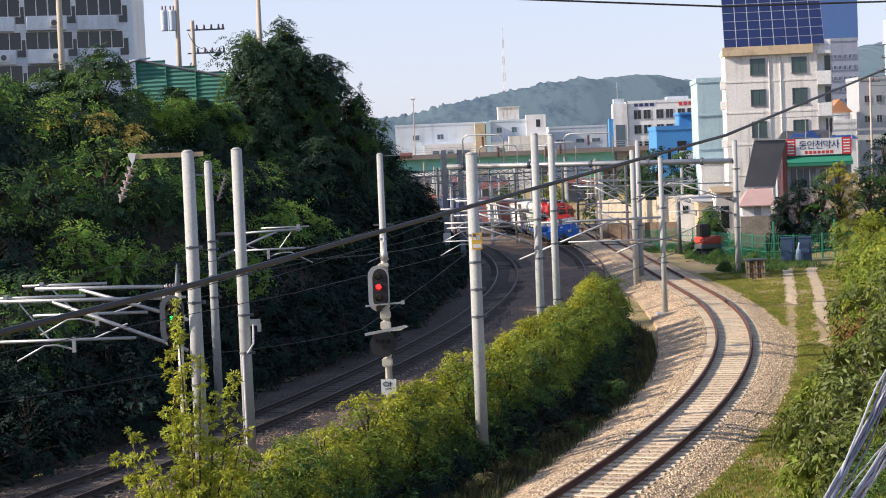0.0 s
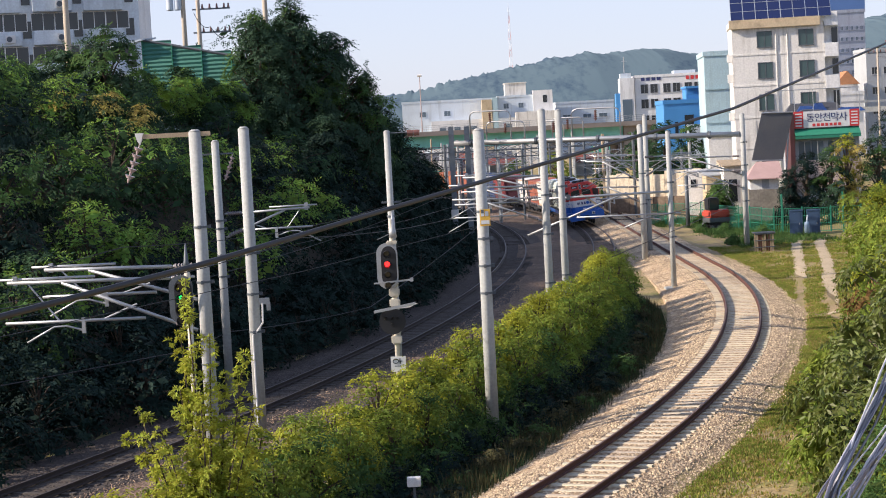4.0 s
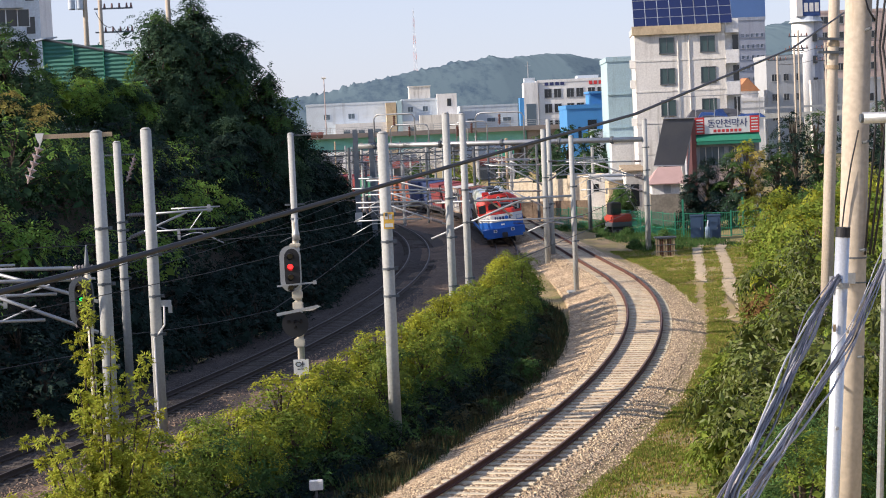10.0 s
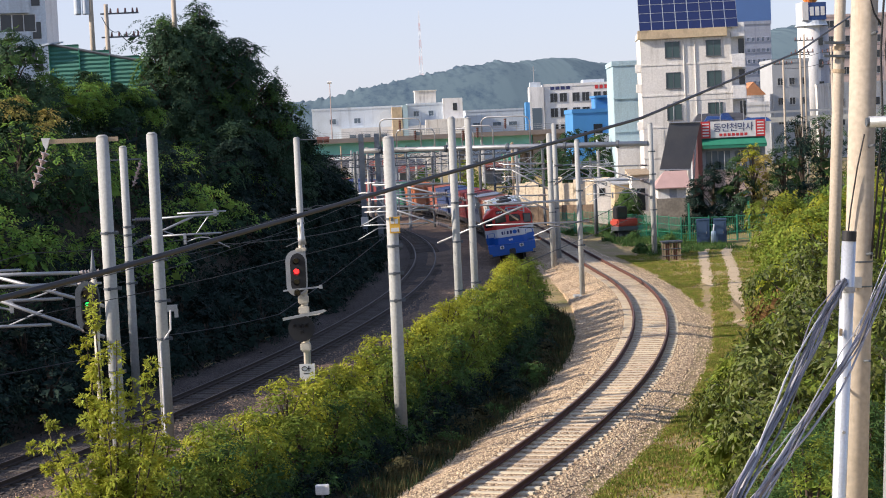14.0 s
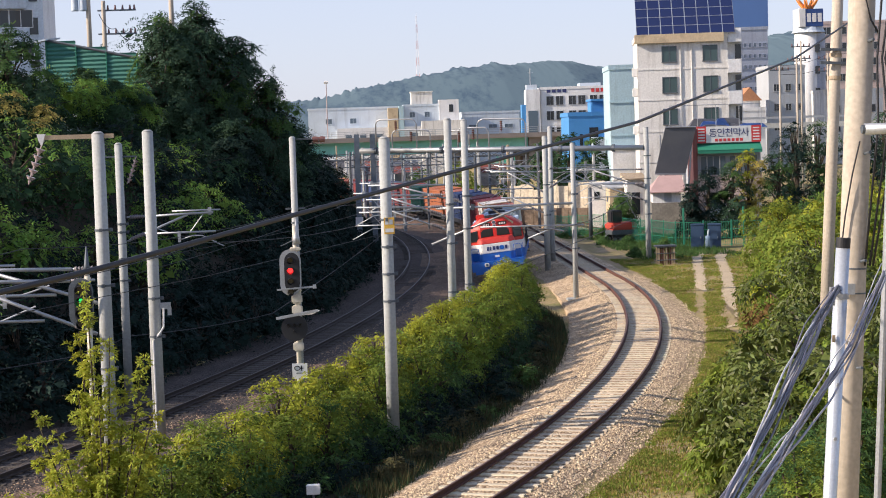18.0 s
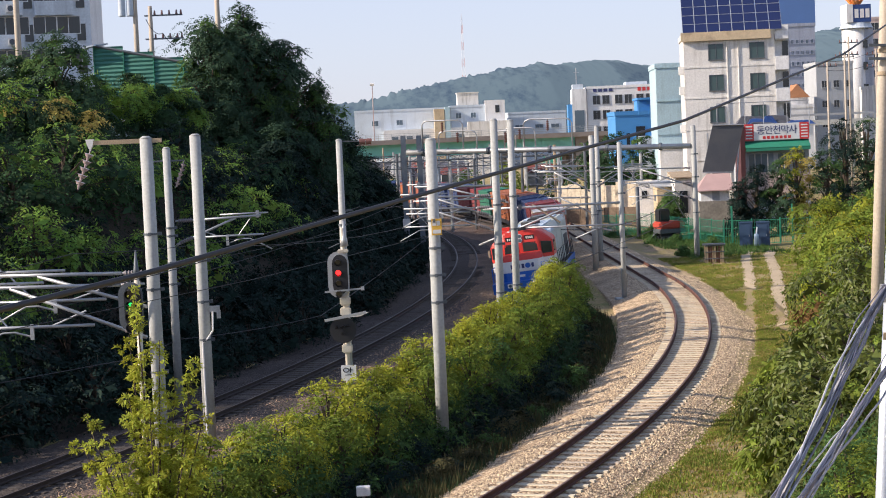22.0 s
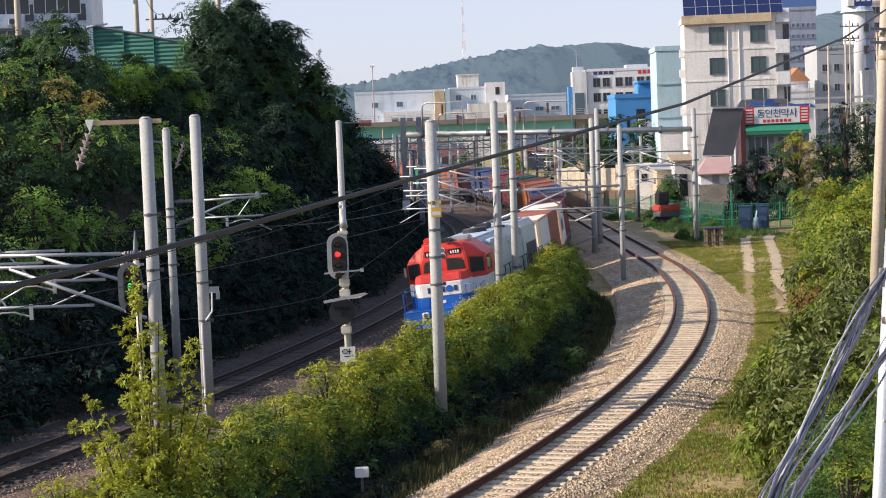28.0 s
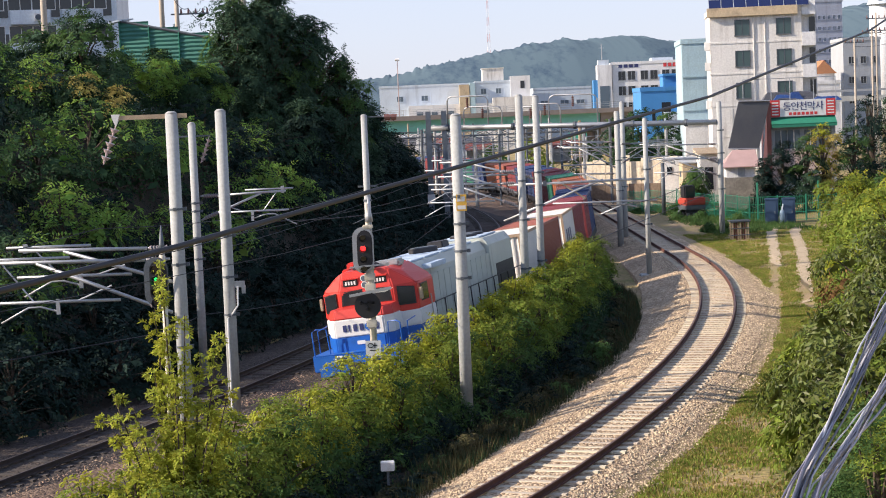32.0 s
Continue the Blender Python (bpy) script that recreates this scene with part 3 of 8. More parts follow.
# ---- vegetation ----
def foliage(seed, clumps, sprays, leaf, length, droop=-0.1, per=7, inner=0.45, outer=1.08):
    """Leafy sprays on the outside of lumpy clumps (x, y, z, rx, ry, rz): each spray a twig with paired leaves."""
    rng = np.random.default_rng(seed)
    C = np.array(clumps, float)
    w = (C[:, 3] * C[:, 4] + C[:, 3] * C[:, 5] + C[:, 4] * C[:, 5])
    k = rng.choice(len(C), sprays, p=w / w.sum())
    d = rng.normal(size=(sprays, 3))
    d[:, 2] += 0.25
    d /= np.linalg.norm(d, axis=1)[:, None]
    rad = inner + (outer - inner) * rng.random(sprays) ** 0.45
    P = C[k, :3] + d * C[k, 3:] * rad[:, None]
    out = d / C[k, 3:]
    out /= np.linalg.norm(out, axis=1)[:, None]
    ax = out * 0.75 + rng.normal(0, 0.45, (sprays, 3)) + np.array([0, 0, droop])
    ax /= np.linalg.norm(ax, axis=1)[:, None]
    L = length * rng.uniform(0.5, 1.25, sprays)
    up = np.array([0, 0, 1.0]) * 0.7 + out * 0.6 + rng.normal(0, 0.35, (sprays, 3))
    side = np.cross(ax, up)
    side /= np.linalg.norm(side, axis=1)[:, None] + 1e-9
    nrm = np.cross(side, ax)
    V = np.zeros((sprays, per, 4, 3))
    for j in range(per):
        t = (j // 2 + 0.6) / ((per + 1) // 2)
        s = (1 if j % 2 else -1) if j < per - 1 else 0
        b = P + ax * (L * t)[:, None] + np.array([0, 0, -0.18]) * (L * t * t)[:, None]
        ld = ax * (0.55 if s else 1.0) + side * 0.85 * s + rng.normal(0, 0.22, (sprays, 3))
        ld /= np.linalg.norm(ld, axis=1)[:, None]
        nj = nrm + rng.normal(0, 0.3, (sprays, 3))
        wd = np.cross(ld, nj)
        wd /= np.linalg.norm(wd, axis=1)[:, None] + 1e-9
        size = leaf * rng.uniform(0.65, 1.3, sprays)
        V[:, j, 0] = b
        V[:, j, 1] = b + ld * (size * 0.45)[:, None] + wd * (size * 0.21)[:, None] + nj * (size * 0.06)[:, None]
        V[:, j, 2] = b + ld * size[:, None] - np.array([0, 0, 0.12]) * size[:, None]
        V[:, j, 3] = b + ld * (size * 0.45)[:, None] - wd * (size * 0.21)[:, None] + nj * (size * 0.06)[:, None]
    V = V.reshape(-1, 3)
    F = np.arange(len(V)).reshape(-1, 4)
    return V, F


def fronds(seed, pads, count, leaf, length, droop=0.2, per=7, slim=0.24, tilt=0.25):
    """Pinnate fronds on leafy pads (x, y, z, radius, thickness, normal): each pad a shallow dome whose leaves lie along it, with a backing of broad leaves."""
    rng = np.random.default_rng(seed)
    C = np.array(pads, float)
    w = C[:, 3] ** 2
    k = rng.choice(len(C), count, p=w / w.sum())
    n = C[k, 5:8]
    a = np.cross(n, np.array([0.31, 0.95, 0.05]))
    a /= np.linalg.norm(a, axis=1)[:, None]
    b = np.cross(n, a)
    th = rng.uniform(0, 2 * np.pi, count)
    rho = np.sqrt(rng.random(count)) * rng.uniform(0.85, 1.08, count)
    radial = a * np.cos(th)[:, None] + b * np.sin(th)[:, None]
    r, t = C[k, 3], C[k, 4]
    P = C[k, :3] + radial * (r * rho)[:, None] + n * (t * (1 - rho ** 2) + rng.normal(0, 0.10, count) * t)[:, None]
    N = n + radial * (1.7 * t * rho / r)[:, None] + rng.normal(0, tilt, (count, 3))
    N /= np.linalg.norm(N, axis=1)[:, None]
    ax = radial * (0.35 + rho)[:, None] + rng.normal(0, 0.45, (count, 3)) + np.array([0, 0, -1.0]) * (droop * rho)[:, None]
    ax -= N * np.sum(ax * N, 1)[:, None] * 0.75
    ax /= np.linalg.norm(ax, axis=1)[:, None]
    side = np.cross(N, ax)
    side /= np.linalg.norm(side, axis=1)[:, None] + 1e-9
    L = length * rng.uniform(0.6, 1.2, count) * np.where(rng.random(count) < 0.07, 1.6, 1.0)
    V = np.zeros((count, per, 4, 3))
    for j in range(per):
        q = (j // 2 + 0.5) / ((per + 1) // 2)
        s = (1 if j % 2 else -1) if j < per - 1 else 0
        p = P + ax * (L * q)[:, None] - np.array([0, 0, 0.25 + droop * 0.3]) * (L * q * q)[:, None]
        ld = ax * (0.5 if s else 1.0) + side * 0.9 * s + rng.normal(0, 0.16, (count, 3)) - np.array([0, 0, droop * 0.5])
        ld /= np.linalg.norm(ld, axis=1)[:, None]
        wd = np.cross(ld, N + rng.normal(0, tilt, (count, 3)))
        wd /= np.linalg.norm(wd, axis=1)[:, None] + 1e-9
        size = leaf * rng.uniform(0.7, 1.25, count) * (1.1 - 0.35 * q)
        V[:, j, 0] = p
        V[:, j, 1] = p + ld * (size * 0.45)[:, None] + wd * (size * slim)[:, None]
        V[:, j, 2] = p + ld * size[:, None] - np.array([0, 0, 0.10]) * size[:, None]
        V[:, j, 3] = p + ld * (size * 0.45)[:, None] - wd * (size * slim)[:, None]
    back = max(len(C) * 3, count // 5)
    k = rng.choice(len(C), back, p=w / w.sum())
    n = C[k, 5:8]
    d = rng.normal(size=(back, 3))
    d -= n * np.sum(d * n, 1)[:, None]
    d /= np.linalg.norm(d, axis=1)[:, None] + 1e-9
    p = C[k, :3] + d * (C[k, 3] * np.sqrt(rng.random(back)) * 0.85)[:, None] - n * (C[k, 4] * rng.uniform(0.1, 0.9, back))[:, None]
    u = np.cross(n + rng.normal(0, 0.4, (back, 3)), d)
    u /= np.linalg.norm(u, axis=1)[:, None] + 1e-9
    h = (0.9 * leaf + 0.16 * C[k, 3])[:, None]
    B = np.stack([p - d * h, p + u * h * 0.6, p + d * h, p - u * h * 0.6], 1)
    V = np.concatenate([V.reshape(-1, 3), B.reshape(-1, 3)])
    return V, np.arange(len(V)).reshape(-1, 4)


def limbs(seed, base, height, clumps, r):
    """A tapered, slightly bent trunk with a limb to each clump."""
    rng = random.Random(seed)
    g = Geo()
    b = Vector(base)
    top = b + Vector((rng.uniform(-.05, .05) * height, rng.uniform(-.05, .05) * height, height))
    spine = [b.lerp(top, t) + Vector((math.sin(3 * t + seed), math.cos(4 * t + seed), 0)) * 0.02 * height for t in (0, .25, .5, .75, 1)]
    g.tube(spine, r, 7, r * 0.25)
    for c in clumps:
        e = Vector(c[:3])
        t = min(0.85, max(0.15, (e.z - b.z) / height * 0.6))
        s = spine[0].lerp(spine[-1], t)
        mid = s.lerp(e, 0.5) + Vector((0, 0, 0.08 * (e - s).length))
        g.tube([s, mid, e], r * 0.38, 5, r * 0.08, caps=False)
    return g


def plant(name, x, y, height, spread_r, leafm, sprays, leaf, length, label, category, seed, form="round", droop=-0.1, group="", lumps=9, trunk=None, lean=(0, 0), z=None, low=0.12, per=7, extra=None, fine=1.0, share=6, reach=1.0, slim=0.24, tilt=0.25, crest=0.4):
    """A tree or shrub: a trunk with limbs and a crown of leafy sprays in uneven clumps."""
    rng = random.Random(seed)
    z0 = (ground_z(x, y) if z is None else z) - 0.1
    cl = []
    for i in range(lumps):
        t = (i + rng.uniform(0.1, 0.9)) / lumps
        zz = low + (1 - low) * t
        if form == "cone":
            w = (1.02 - zz) ** 0.8
        else:
            w = math.sqrt(max(0.05, 1 - (2 * zz - 0.95) ** 2)) * 0.85
        a = i * 2.4 + rng.uniform(-.5, .5)
        rr = spread_r * w * rng.uniform(0.35 if fine == 1 else 0.2, 0.75 if fine == 1 else reach)
        s = spread_r * rng.uniform(0.30, 0.52) * (0.55 + 0.6 * w) * fine
        cl.append((lean[0] * zz + rr * math.cos(a), lean[1] * zz + rr * math.sin(a), height * zz * 0.93, s, s, s * rng.uniform(0.6, 0.95)))
    ob = thing(name, Matrix.Translation((x, y, z0)), label, category, group)
    part("trunk", limbs(seed, (0, 0, 0), height * 0.8, cl, trunk or 0.025 * height + 0.02), M_BARK, ob)
    pads = []
    for c in cl:
        o = Vector((c[0] - lean[0] * c[2] / height, c[1] - lean[1] * c[2] / height, 0))
        o = o / max(0.2, spread_r) * 0.95 + Vector((rng.uniform(-.25, .25), rng.uniform(-.25, .25), 0.35 + 0.6 * c[2] / height))
        pads.append((c[0], c[1], c[2], c[3], c[3] * rng.uniform(0.4, 0.65), *o.normalized()))
    # extra leaves only above crest height; on hedge bushes they stand for sunlight
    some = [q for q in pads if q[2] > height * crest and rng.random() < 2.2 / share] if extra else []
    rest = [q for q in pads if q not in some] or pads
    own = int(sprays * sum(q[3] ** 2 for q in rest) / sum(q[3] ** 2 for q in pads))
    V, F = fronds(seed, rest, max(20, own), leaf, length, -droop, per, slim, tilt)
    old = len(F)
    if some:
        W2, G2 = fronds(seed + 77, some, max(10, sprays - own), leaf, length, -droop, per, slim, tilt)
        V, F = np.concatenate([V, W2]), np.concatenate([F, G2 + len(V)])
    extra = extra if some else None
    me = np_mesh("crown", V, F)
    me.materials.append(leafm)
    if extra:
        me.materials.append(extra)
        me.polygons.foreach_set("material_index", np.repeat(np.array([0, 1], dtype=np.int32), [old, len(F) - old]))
    part("crown", me, None, ob)
    return ob

# the wooded bank beside the main line
rng = random.Random(21)
TREE_LABELS = {0: "low scrub at the foot of the bank, shade in its dark colour", 1: "dense shrub low on the bank, shade put into its dark green", 2: "broad green tree on the wooded bank", 3: "tall leafy tree on top of the bank"}
n = 0
for row, (u, hgt, sp, y) in enumerate(((-3.9, 2.5, 1.7, 40), (-6.0, 3.0, 2.4, 50), (-8.8, 4.0, 2.9, 61), (-12.2, 4.0, 3.2, 70), (-16.5, 3.0, 3.3, 76))):
    while y < 168:
        p = on_arc(R1, math.asin((y - R1["c"][1]) / R1["r"]), u + rng.uniform(-0.6, 0.6))
        h = hgt * rng.uniform(0.8, 1.25)
        if row == 4 and -0.178 < p.x / p.y < -0.105:
            h *= 0.5
        if row > 2 and 94 < p.y < 121:
            if row > 3:
                y += 3
                continue
            h *= 0.75
        # dark leaves low down and far along carry the bank's shade as colour
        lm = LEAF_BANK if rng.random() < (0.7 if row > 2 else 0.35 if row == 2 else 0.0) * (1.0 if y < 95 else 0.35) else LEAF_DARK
        # bright fronds only higher up, more of them nearer, as painted sunlight
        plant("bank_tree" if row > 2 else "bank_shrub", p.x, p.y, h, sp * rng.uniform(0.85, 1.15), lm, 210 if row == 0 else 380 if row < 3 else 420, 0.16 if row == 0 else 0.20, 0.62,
              TREE_LABELS[min(3, row)], "tree" if row > 2 else "shrub", 100 + n, group="bank trees", per=7, extra=LEAF_SUNFROND if rng.random() < (0.9 if y < 100 else 0.3) and row > 1 else None, lumps=26, fine=0.62, share=4.5 if y < 100 else 9, reach=1.0)
        n += 1
        y += sp * rng.uniform(1.45, 1.8)
pads = []
rng2 = random.Random(77)
while len(pads) < 1700:
    y = rng2.uniform(38, 172)
    u = -3.2 - 18 * rng2.random()
    p = on_arc(R1, math.asin((y - R1["c"][1]) / R1["r"]), u)
    gz = ground_z(p.x, p.y)
    nx, ny = ground_z(p.x - 0.5, p.y) - ground_z(p.x + 0.5, p.y), ground_z(p.x, p.y - 0.5) - ground_z(p.x, p.y + 0.5)
    r = rng2.uniform(0.45, 0.95)
    pads.append((p.x, p.y, gz + rng2.uniform(0.05, 0.5), r, r * 0.5, *(Vector((nx, ny, 1)) + Vector((rng2.uniform(-.3, .3), rng2.uniform(-.3, .3), 0))).normalized()))
# undergrowth in the same dark leaf colour that holds the shade
V, F = fronds(78, pads, 17000, 0.17, 0.45, 0.2, 5)
tagged(part("undergrowth", np_mesh("undergrowth", V, F), LEAF_DARK), "leafy undergrowth covering the bank, shade in its dark colour", "undergrowth", kind="stuff")
# the big dark tree group that stands out against the sky
for i, (x, y, h, s) in enumerate(((-4.6, 121, 8.6, 3.4), (-4.2, 128, 8.0, 4.0), (-2.7, 138, 6.8, 3.6), (-1.8, 149, 6.2, 3.4), (-7.5, 110.5, 6.0, 3.2))):
    # the shaded side of these trees is put into the dark leaves
    plant("conical_tree", x, y, h, s, LEAF_DARK, 1300, 0.24, 0.75, "big dark green conical tree with feathery leaves", "tree", 400 + i, form="cone", lumps=24, low=0.05, per=9, extra=LEAF_TREE, share=5)
# from the sixth on: unseen trees added behind to shade the main line
CROWN = ((-11.9, 113, 8.9, 2.3), (-9.8, 114.5, 11.4, 3.3), (-7.5, 116, 11.6, 2.9), (-5.5, 117.5, 10.6, 2.7), (-10, 119, 9.2, 4.0), (-11.8, 124, 9.4, 4.0)) + tuple((-14.2 - 0.03 * k * k, 130 + 6.3 * k, 9.8, 4.3) for k in range(8))
for i, (x, y, h, s) in enumerate(CROWN):
    plant("bank_tree", x, y, h, s, LEAF_TREE, 2600 if i < 5 else 420, 0.21, 0.7, "big dark green feathery tree on the bank, hind ones added for shade", "tree", 460 + i, group="bank trees", lumps=74 if i < 5 else 20, low=0.02, per=9 if i < 5 else 7, extra=LEAF_MID if i < 5 else None, fine=0.55 if i < 5 else 0.8, reach=1.1, share=10)
# the lighter upper leaves stand for sun on these trees
for i, (x, y, h, s) in enumerate(((-17.2, 90, 6.2, 2.5), (-19.6, 91, 5.2, 2.5), (-21.8, 90, 4.4, 2.4), (-15.7, 105, 4.7, 1.9), (-14.2, 106, 4.0, 1.8), (-13.0, 107, 4.0, 1.7), (-17.6, 103, 4.4, 1.9))):
    plant("bank_tree", x, y, h, s, LEAF_TREE if i < 3 else LEAF_BANK, 1000, 0.19, 0.65, "green feathery tree below the fence, sunlit tone in its upper leaves", "tree", 480 + i, group="bank trees", lumps=34, low=0.02, per=9, extra=LEAF_MID if i < 3 else LEAF_SUNFROND, fine=0.55, share=7 if i < 3 else 4.5)
# first three: dark leaves as shade; the others: bright upper leaves as sun
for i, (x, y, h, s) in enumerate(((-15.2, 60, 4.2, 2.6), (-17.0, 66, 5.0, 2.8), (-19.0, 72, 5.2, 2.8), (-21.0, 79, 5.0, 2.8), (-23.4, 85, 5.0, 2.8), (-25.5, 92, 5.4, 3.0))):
    plant("bank_tree", x, y, h, s, LEAF_DARK if i < 3 else LEAF_BANK, 800, 0.18, 0.6, "locust tree low on the bank, shade put into its dark green" if i < 3 else "green locust tree low on the bank, sunlit tone in its upper leaves", "tree", 490 + i, group="bank trees", lumps=30, low=0.02, per=7, extra=LEAF_MID if i < 3 else LEAF_SUNFROND, fine=0.6, share=5 if i < 3 else 3.6)
for i, (x, y, top, r) in enumerate(((-16.3, 84.8, 11.6, 1.8), (-18.4, 85.5, 11.8, 1.8), (-14.8, 84.5, 11.0, 1.2))):
    g = ground_z(x, y)
    plant("seeding_tree", x, y, top - g, r, LEAF_BANK, 900, 0.17, 0.5, "green tree with clusters of tan seeds on top", "tree", 431 + i, extra=LEAF_TAN, lumps=30, fine=0.6, share=2.6, low=0.02, crest=0.72)

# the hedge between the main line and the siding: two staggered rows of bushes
# darker leaves on the lower rows put the flank's shade into the colour
ROWS3 = ((-1.35, 1.0, 1.4, 1100, 2.9, "rounded yellow-green bush on the crest of the hedge"), (-0.05, 0.86, 1.25, 780, 2.8, "green bush in the middle of the hedge"), (1.05, 0.40, 0.95, 360, 14, "low bush on the hedge's siding side, shade put into its green"))
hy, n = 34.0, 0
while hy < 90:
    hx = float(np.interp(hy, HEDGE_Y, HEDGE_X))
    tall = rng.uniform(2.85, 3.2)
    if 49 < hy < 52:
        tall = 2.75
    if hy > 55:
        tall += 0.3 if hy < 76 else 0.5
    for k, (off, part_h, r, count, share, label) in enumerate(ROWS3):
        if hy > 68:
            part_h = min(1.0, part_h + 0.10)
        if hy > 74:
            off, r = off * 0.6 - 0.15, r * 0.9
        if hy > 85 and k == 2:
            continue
        # LEAF_BRIGHT on the upper pads is yellow growth and painted sunlight
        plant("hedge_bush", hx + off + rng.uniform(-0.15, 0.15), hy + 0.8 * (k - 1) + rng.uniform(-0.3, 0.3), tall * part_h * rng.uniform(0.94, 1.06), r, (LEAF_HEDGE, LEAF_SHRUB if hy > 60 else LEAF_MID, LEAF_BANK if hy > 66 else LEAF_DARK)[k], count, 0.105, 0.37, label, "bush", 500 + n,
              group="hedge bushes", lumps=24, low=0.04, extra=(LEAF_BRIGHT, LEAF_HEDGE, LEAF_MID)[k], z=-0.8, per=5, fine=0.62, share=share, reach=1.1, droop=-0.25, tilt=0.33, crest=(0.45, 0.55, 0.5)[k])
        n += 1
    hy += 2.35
# mostly dark leaves: the hedge's shadow is put into the weeds' colour
for i in range(22):
    y = 39 + 2.05 * i
    plant("weed_bush", float(np.interp(y, WEED_Y, WEED_X)) + rng.uniform(-0.35, 0.25), y, rng.uniform(0.55, 1.15), 0.75, LEAF_DARK if i % 3 else LEAF_MID, 260, 0.10, 0.32, "tangled weeds between the hedge and the siding, dark as in shade", "weed", 590 + i, group="weeds under the hedge", lumps=12, low=0.05, z=-0.8, fine=0.7, extra=WEED)
sap = thing("sapling", Matrix.Translation((-5.4, 36.2, -0.8)), "loose yellow-green sapling of many upright leafy shoots", "sapling")
SHOOTS = ((-0.17, 0.0, 6.65), (-0.4, 0.3, 5.6), (0.25, 0.15, 5.5), (0.95, 0.1, 5.05), (1.15, -0.2, 4.0), (-0.45, 0.2, 4.35), (-1.35, 0.0, 4.05), (-1.55, 0.4, 3.4), (-0.85, -0.3, 3.7), (0.5, 0.4, 4.6), (0.05, -0.4, 4.4), (0.75, -0.4, 3.3), (-0.9, 0.5, 2.9), (-1.2, -0.5, 2.4), (0.2, -0.6, 3.0))
for i, (dx, dy, h) in enumerate(SHOOTS):
    rr = random.Random(540 + i)
    base = Vector((0.12 * dx + rr.uniform(-.1, .1), 0.3 * dy, 0))
    tip = Vector((dx, dy, h))
    bend = Vector((0.25 * dx, 0.1 * dy, 0.16 * h))
    line = [base.lerp(tip, t) - bend * math.sin(math.pi * t) * Vector((1, 1, 0)).length * 0.4 for t in (0, 0.2, 0.4, 0.6, 0.8, 1.0)]
    shoot = part("shoot", Geo().tube(line, 0.028 + 0.004 * h, 6, 0.008), M_BARK, sap, smooth=True)
    balls = []
    k = int(h * 3.6)
    for q in range(k):
        t = 0.30 + 0.70 * (q + rr.random()) / k
        c = line[min(4, int(t * 5))].lerp(line[min(5, int(t * 5) + 1)], t * 5 % 1)
        r = rr.uniform(0.10, 0.19) * (1.25 - 0.55 * t)
        balls.append((c.x + rr.gauss(0, 0.07), c.y + rr.gauss(0, 0.07), c.z, r, r, r * 0.9))
    V, F = foliage(560 + i, balls, 24 * k, 0.09, 0.07, 0.1, 5, inner=0.1)
    part("leaves", np_mesh("leaves", V, F), LEAF_BRIGHT if i % 3 == 1 else LEAF_SAP, shoot)

# the shrubs and small trees beside the lane
RIGHT = [(27.5, 112, 4.2, 2.8), (31, 106, 6.0, 3.4), (27.5, 99, 4.2, 2.8), (25.6, 92, 3.6, 2.4), (22.6, 92, 2.6, 2.0), (24.4, 85, 5.6, 3.0), (21.6, 84, 4.6, 2.6), (18.8, 75, 3.0, 2.2), (21.0, 76, 5.8, 3.0), (17.8, 67, 5.6, 2.8), (20.5, 66, 6.8, 3.2)]
for i, (x, y, top, s) in enumerate(RIGHT):
    g = ground_z(x, y) - 0.2
    plant("lane_shrub", x, y, top - g, s, LEAF_HEDGE if i % 3 == 0 else LEAF_SHRUB, 1200, 0.19, 0.6, "bright green shrub at the edge of the lane", "shrub", 600 + i, group="shrubs along the lane", lumps=40, extra=LEAF_BRIGHT, z=g, per=7, fine=0.55, share=4, reach=1.2, tilt=0.4, crest=0.6)
NEAR = [(12.2, 52, 2.7, 1.3), (11.4, 51, 2.2, 1.1), (15.1, 59, 2.4, 2.1), (17.0, 58, 5.4, 2.8), (14.4, 54, 5.2, 2.8), (12.0, 48, 2.6, 2.0), (13.4, 47, 5.4, 2.6), (11.2, 43, 4.4, 2.5), (13.6, 41, 5.6, 2.4), (9.5, 39, 2.4, 1.6), (10.4, 37, 4.4, 2.2), (8.9, 35, 3.6, 1.9)]
for i, (x, y, top, s) in enumerate(NEAR):
    g = ground_z(x, y) - 0.2
    plant("persimmon_tree", x, y, top - g, s, LEAF_GLOSS, 1250, 0.21, 0.6, "dark green tree with long drooping leaves beside the lane", "tree", 630 + i, group="trees along the lane", lumps=36, extra=LEAF_RUST if i in (4, 7) else LEAF_HEDGE, z=g, droop=-0.6, low=0.05, fine=0.5, share=44 if i in (4, 7) else 6, reach=1.4, slim=0.17, tilt=0.55)
for i, (x, y, top, s) in enumerate(((7.1, 31, 2.2, 1.2), (8.6, 31.5, 3.0, 1.4), (7.3, 28.5, 3.9, 1.5), (9.4, 33, 3.4, 1.6))):
    g = ground_z(x, y) - 0.2
    plant("feathery_bush", x, y, top - g, s, LEAF_MID, 1500, 0.10, 0.42, "feathery green bush below the utility pole", "bush", 650 + i, group="bushes below the pole", lumps=20, extra=LEAF_HEDGE, z=g, per=9, fine=0.62, slim=0.14, share=12, tilt=0.5)
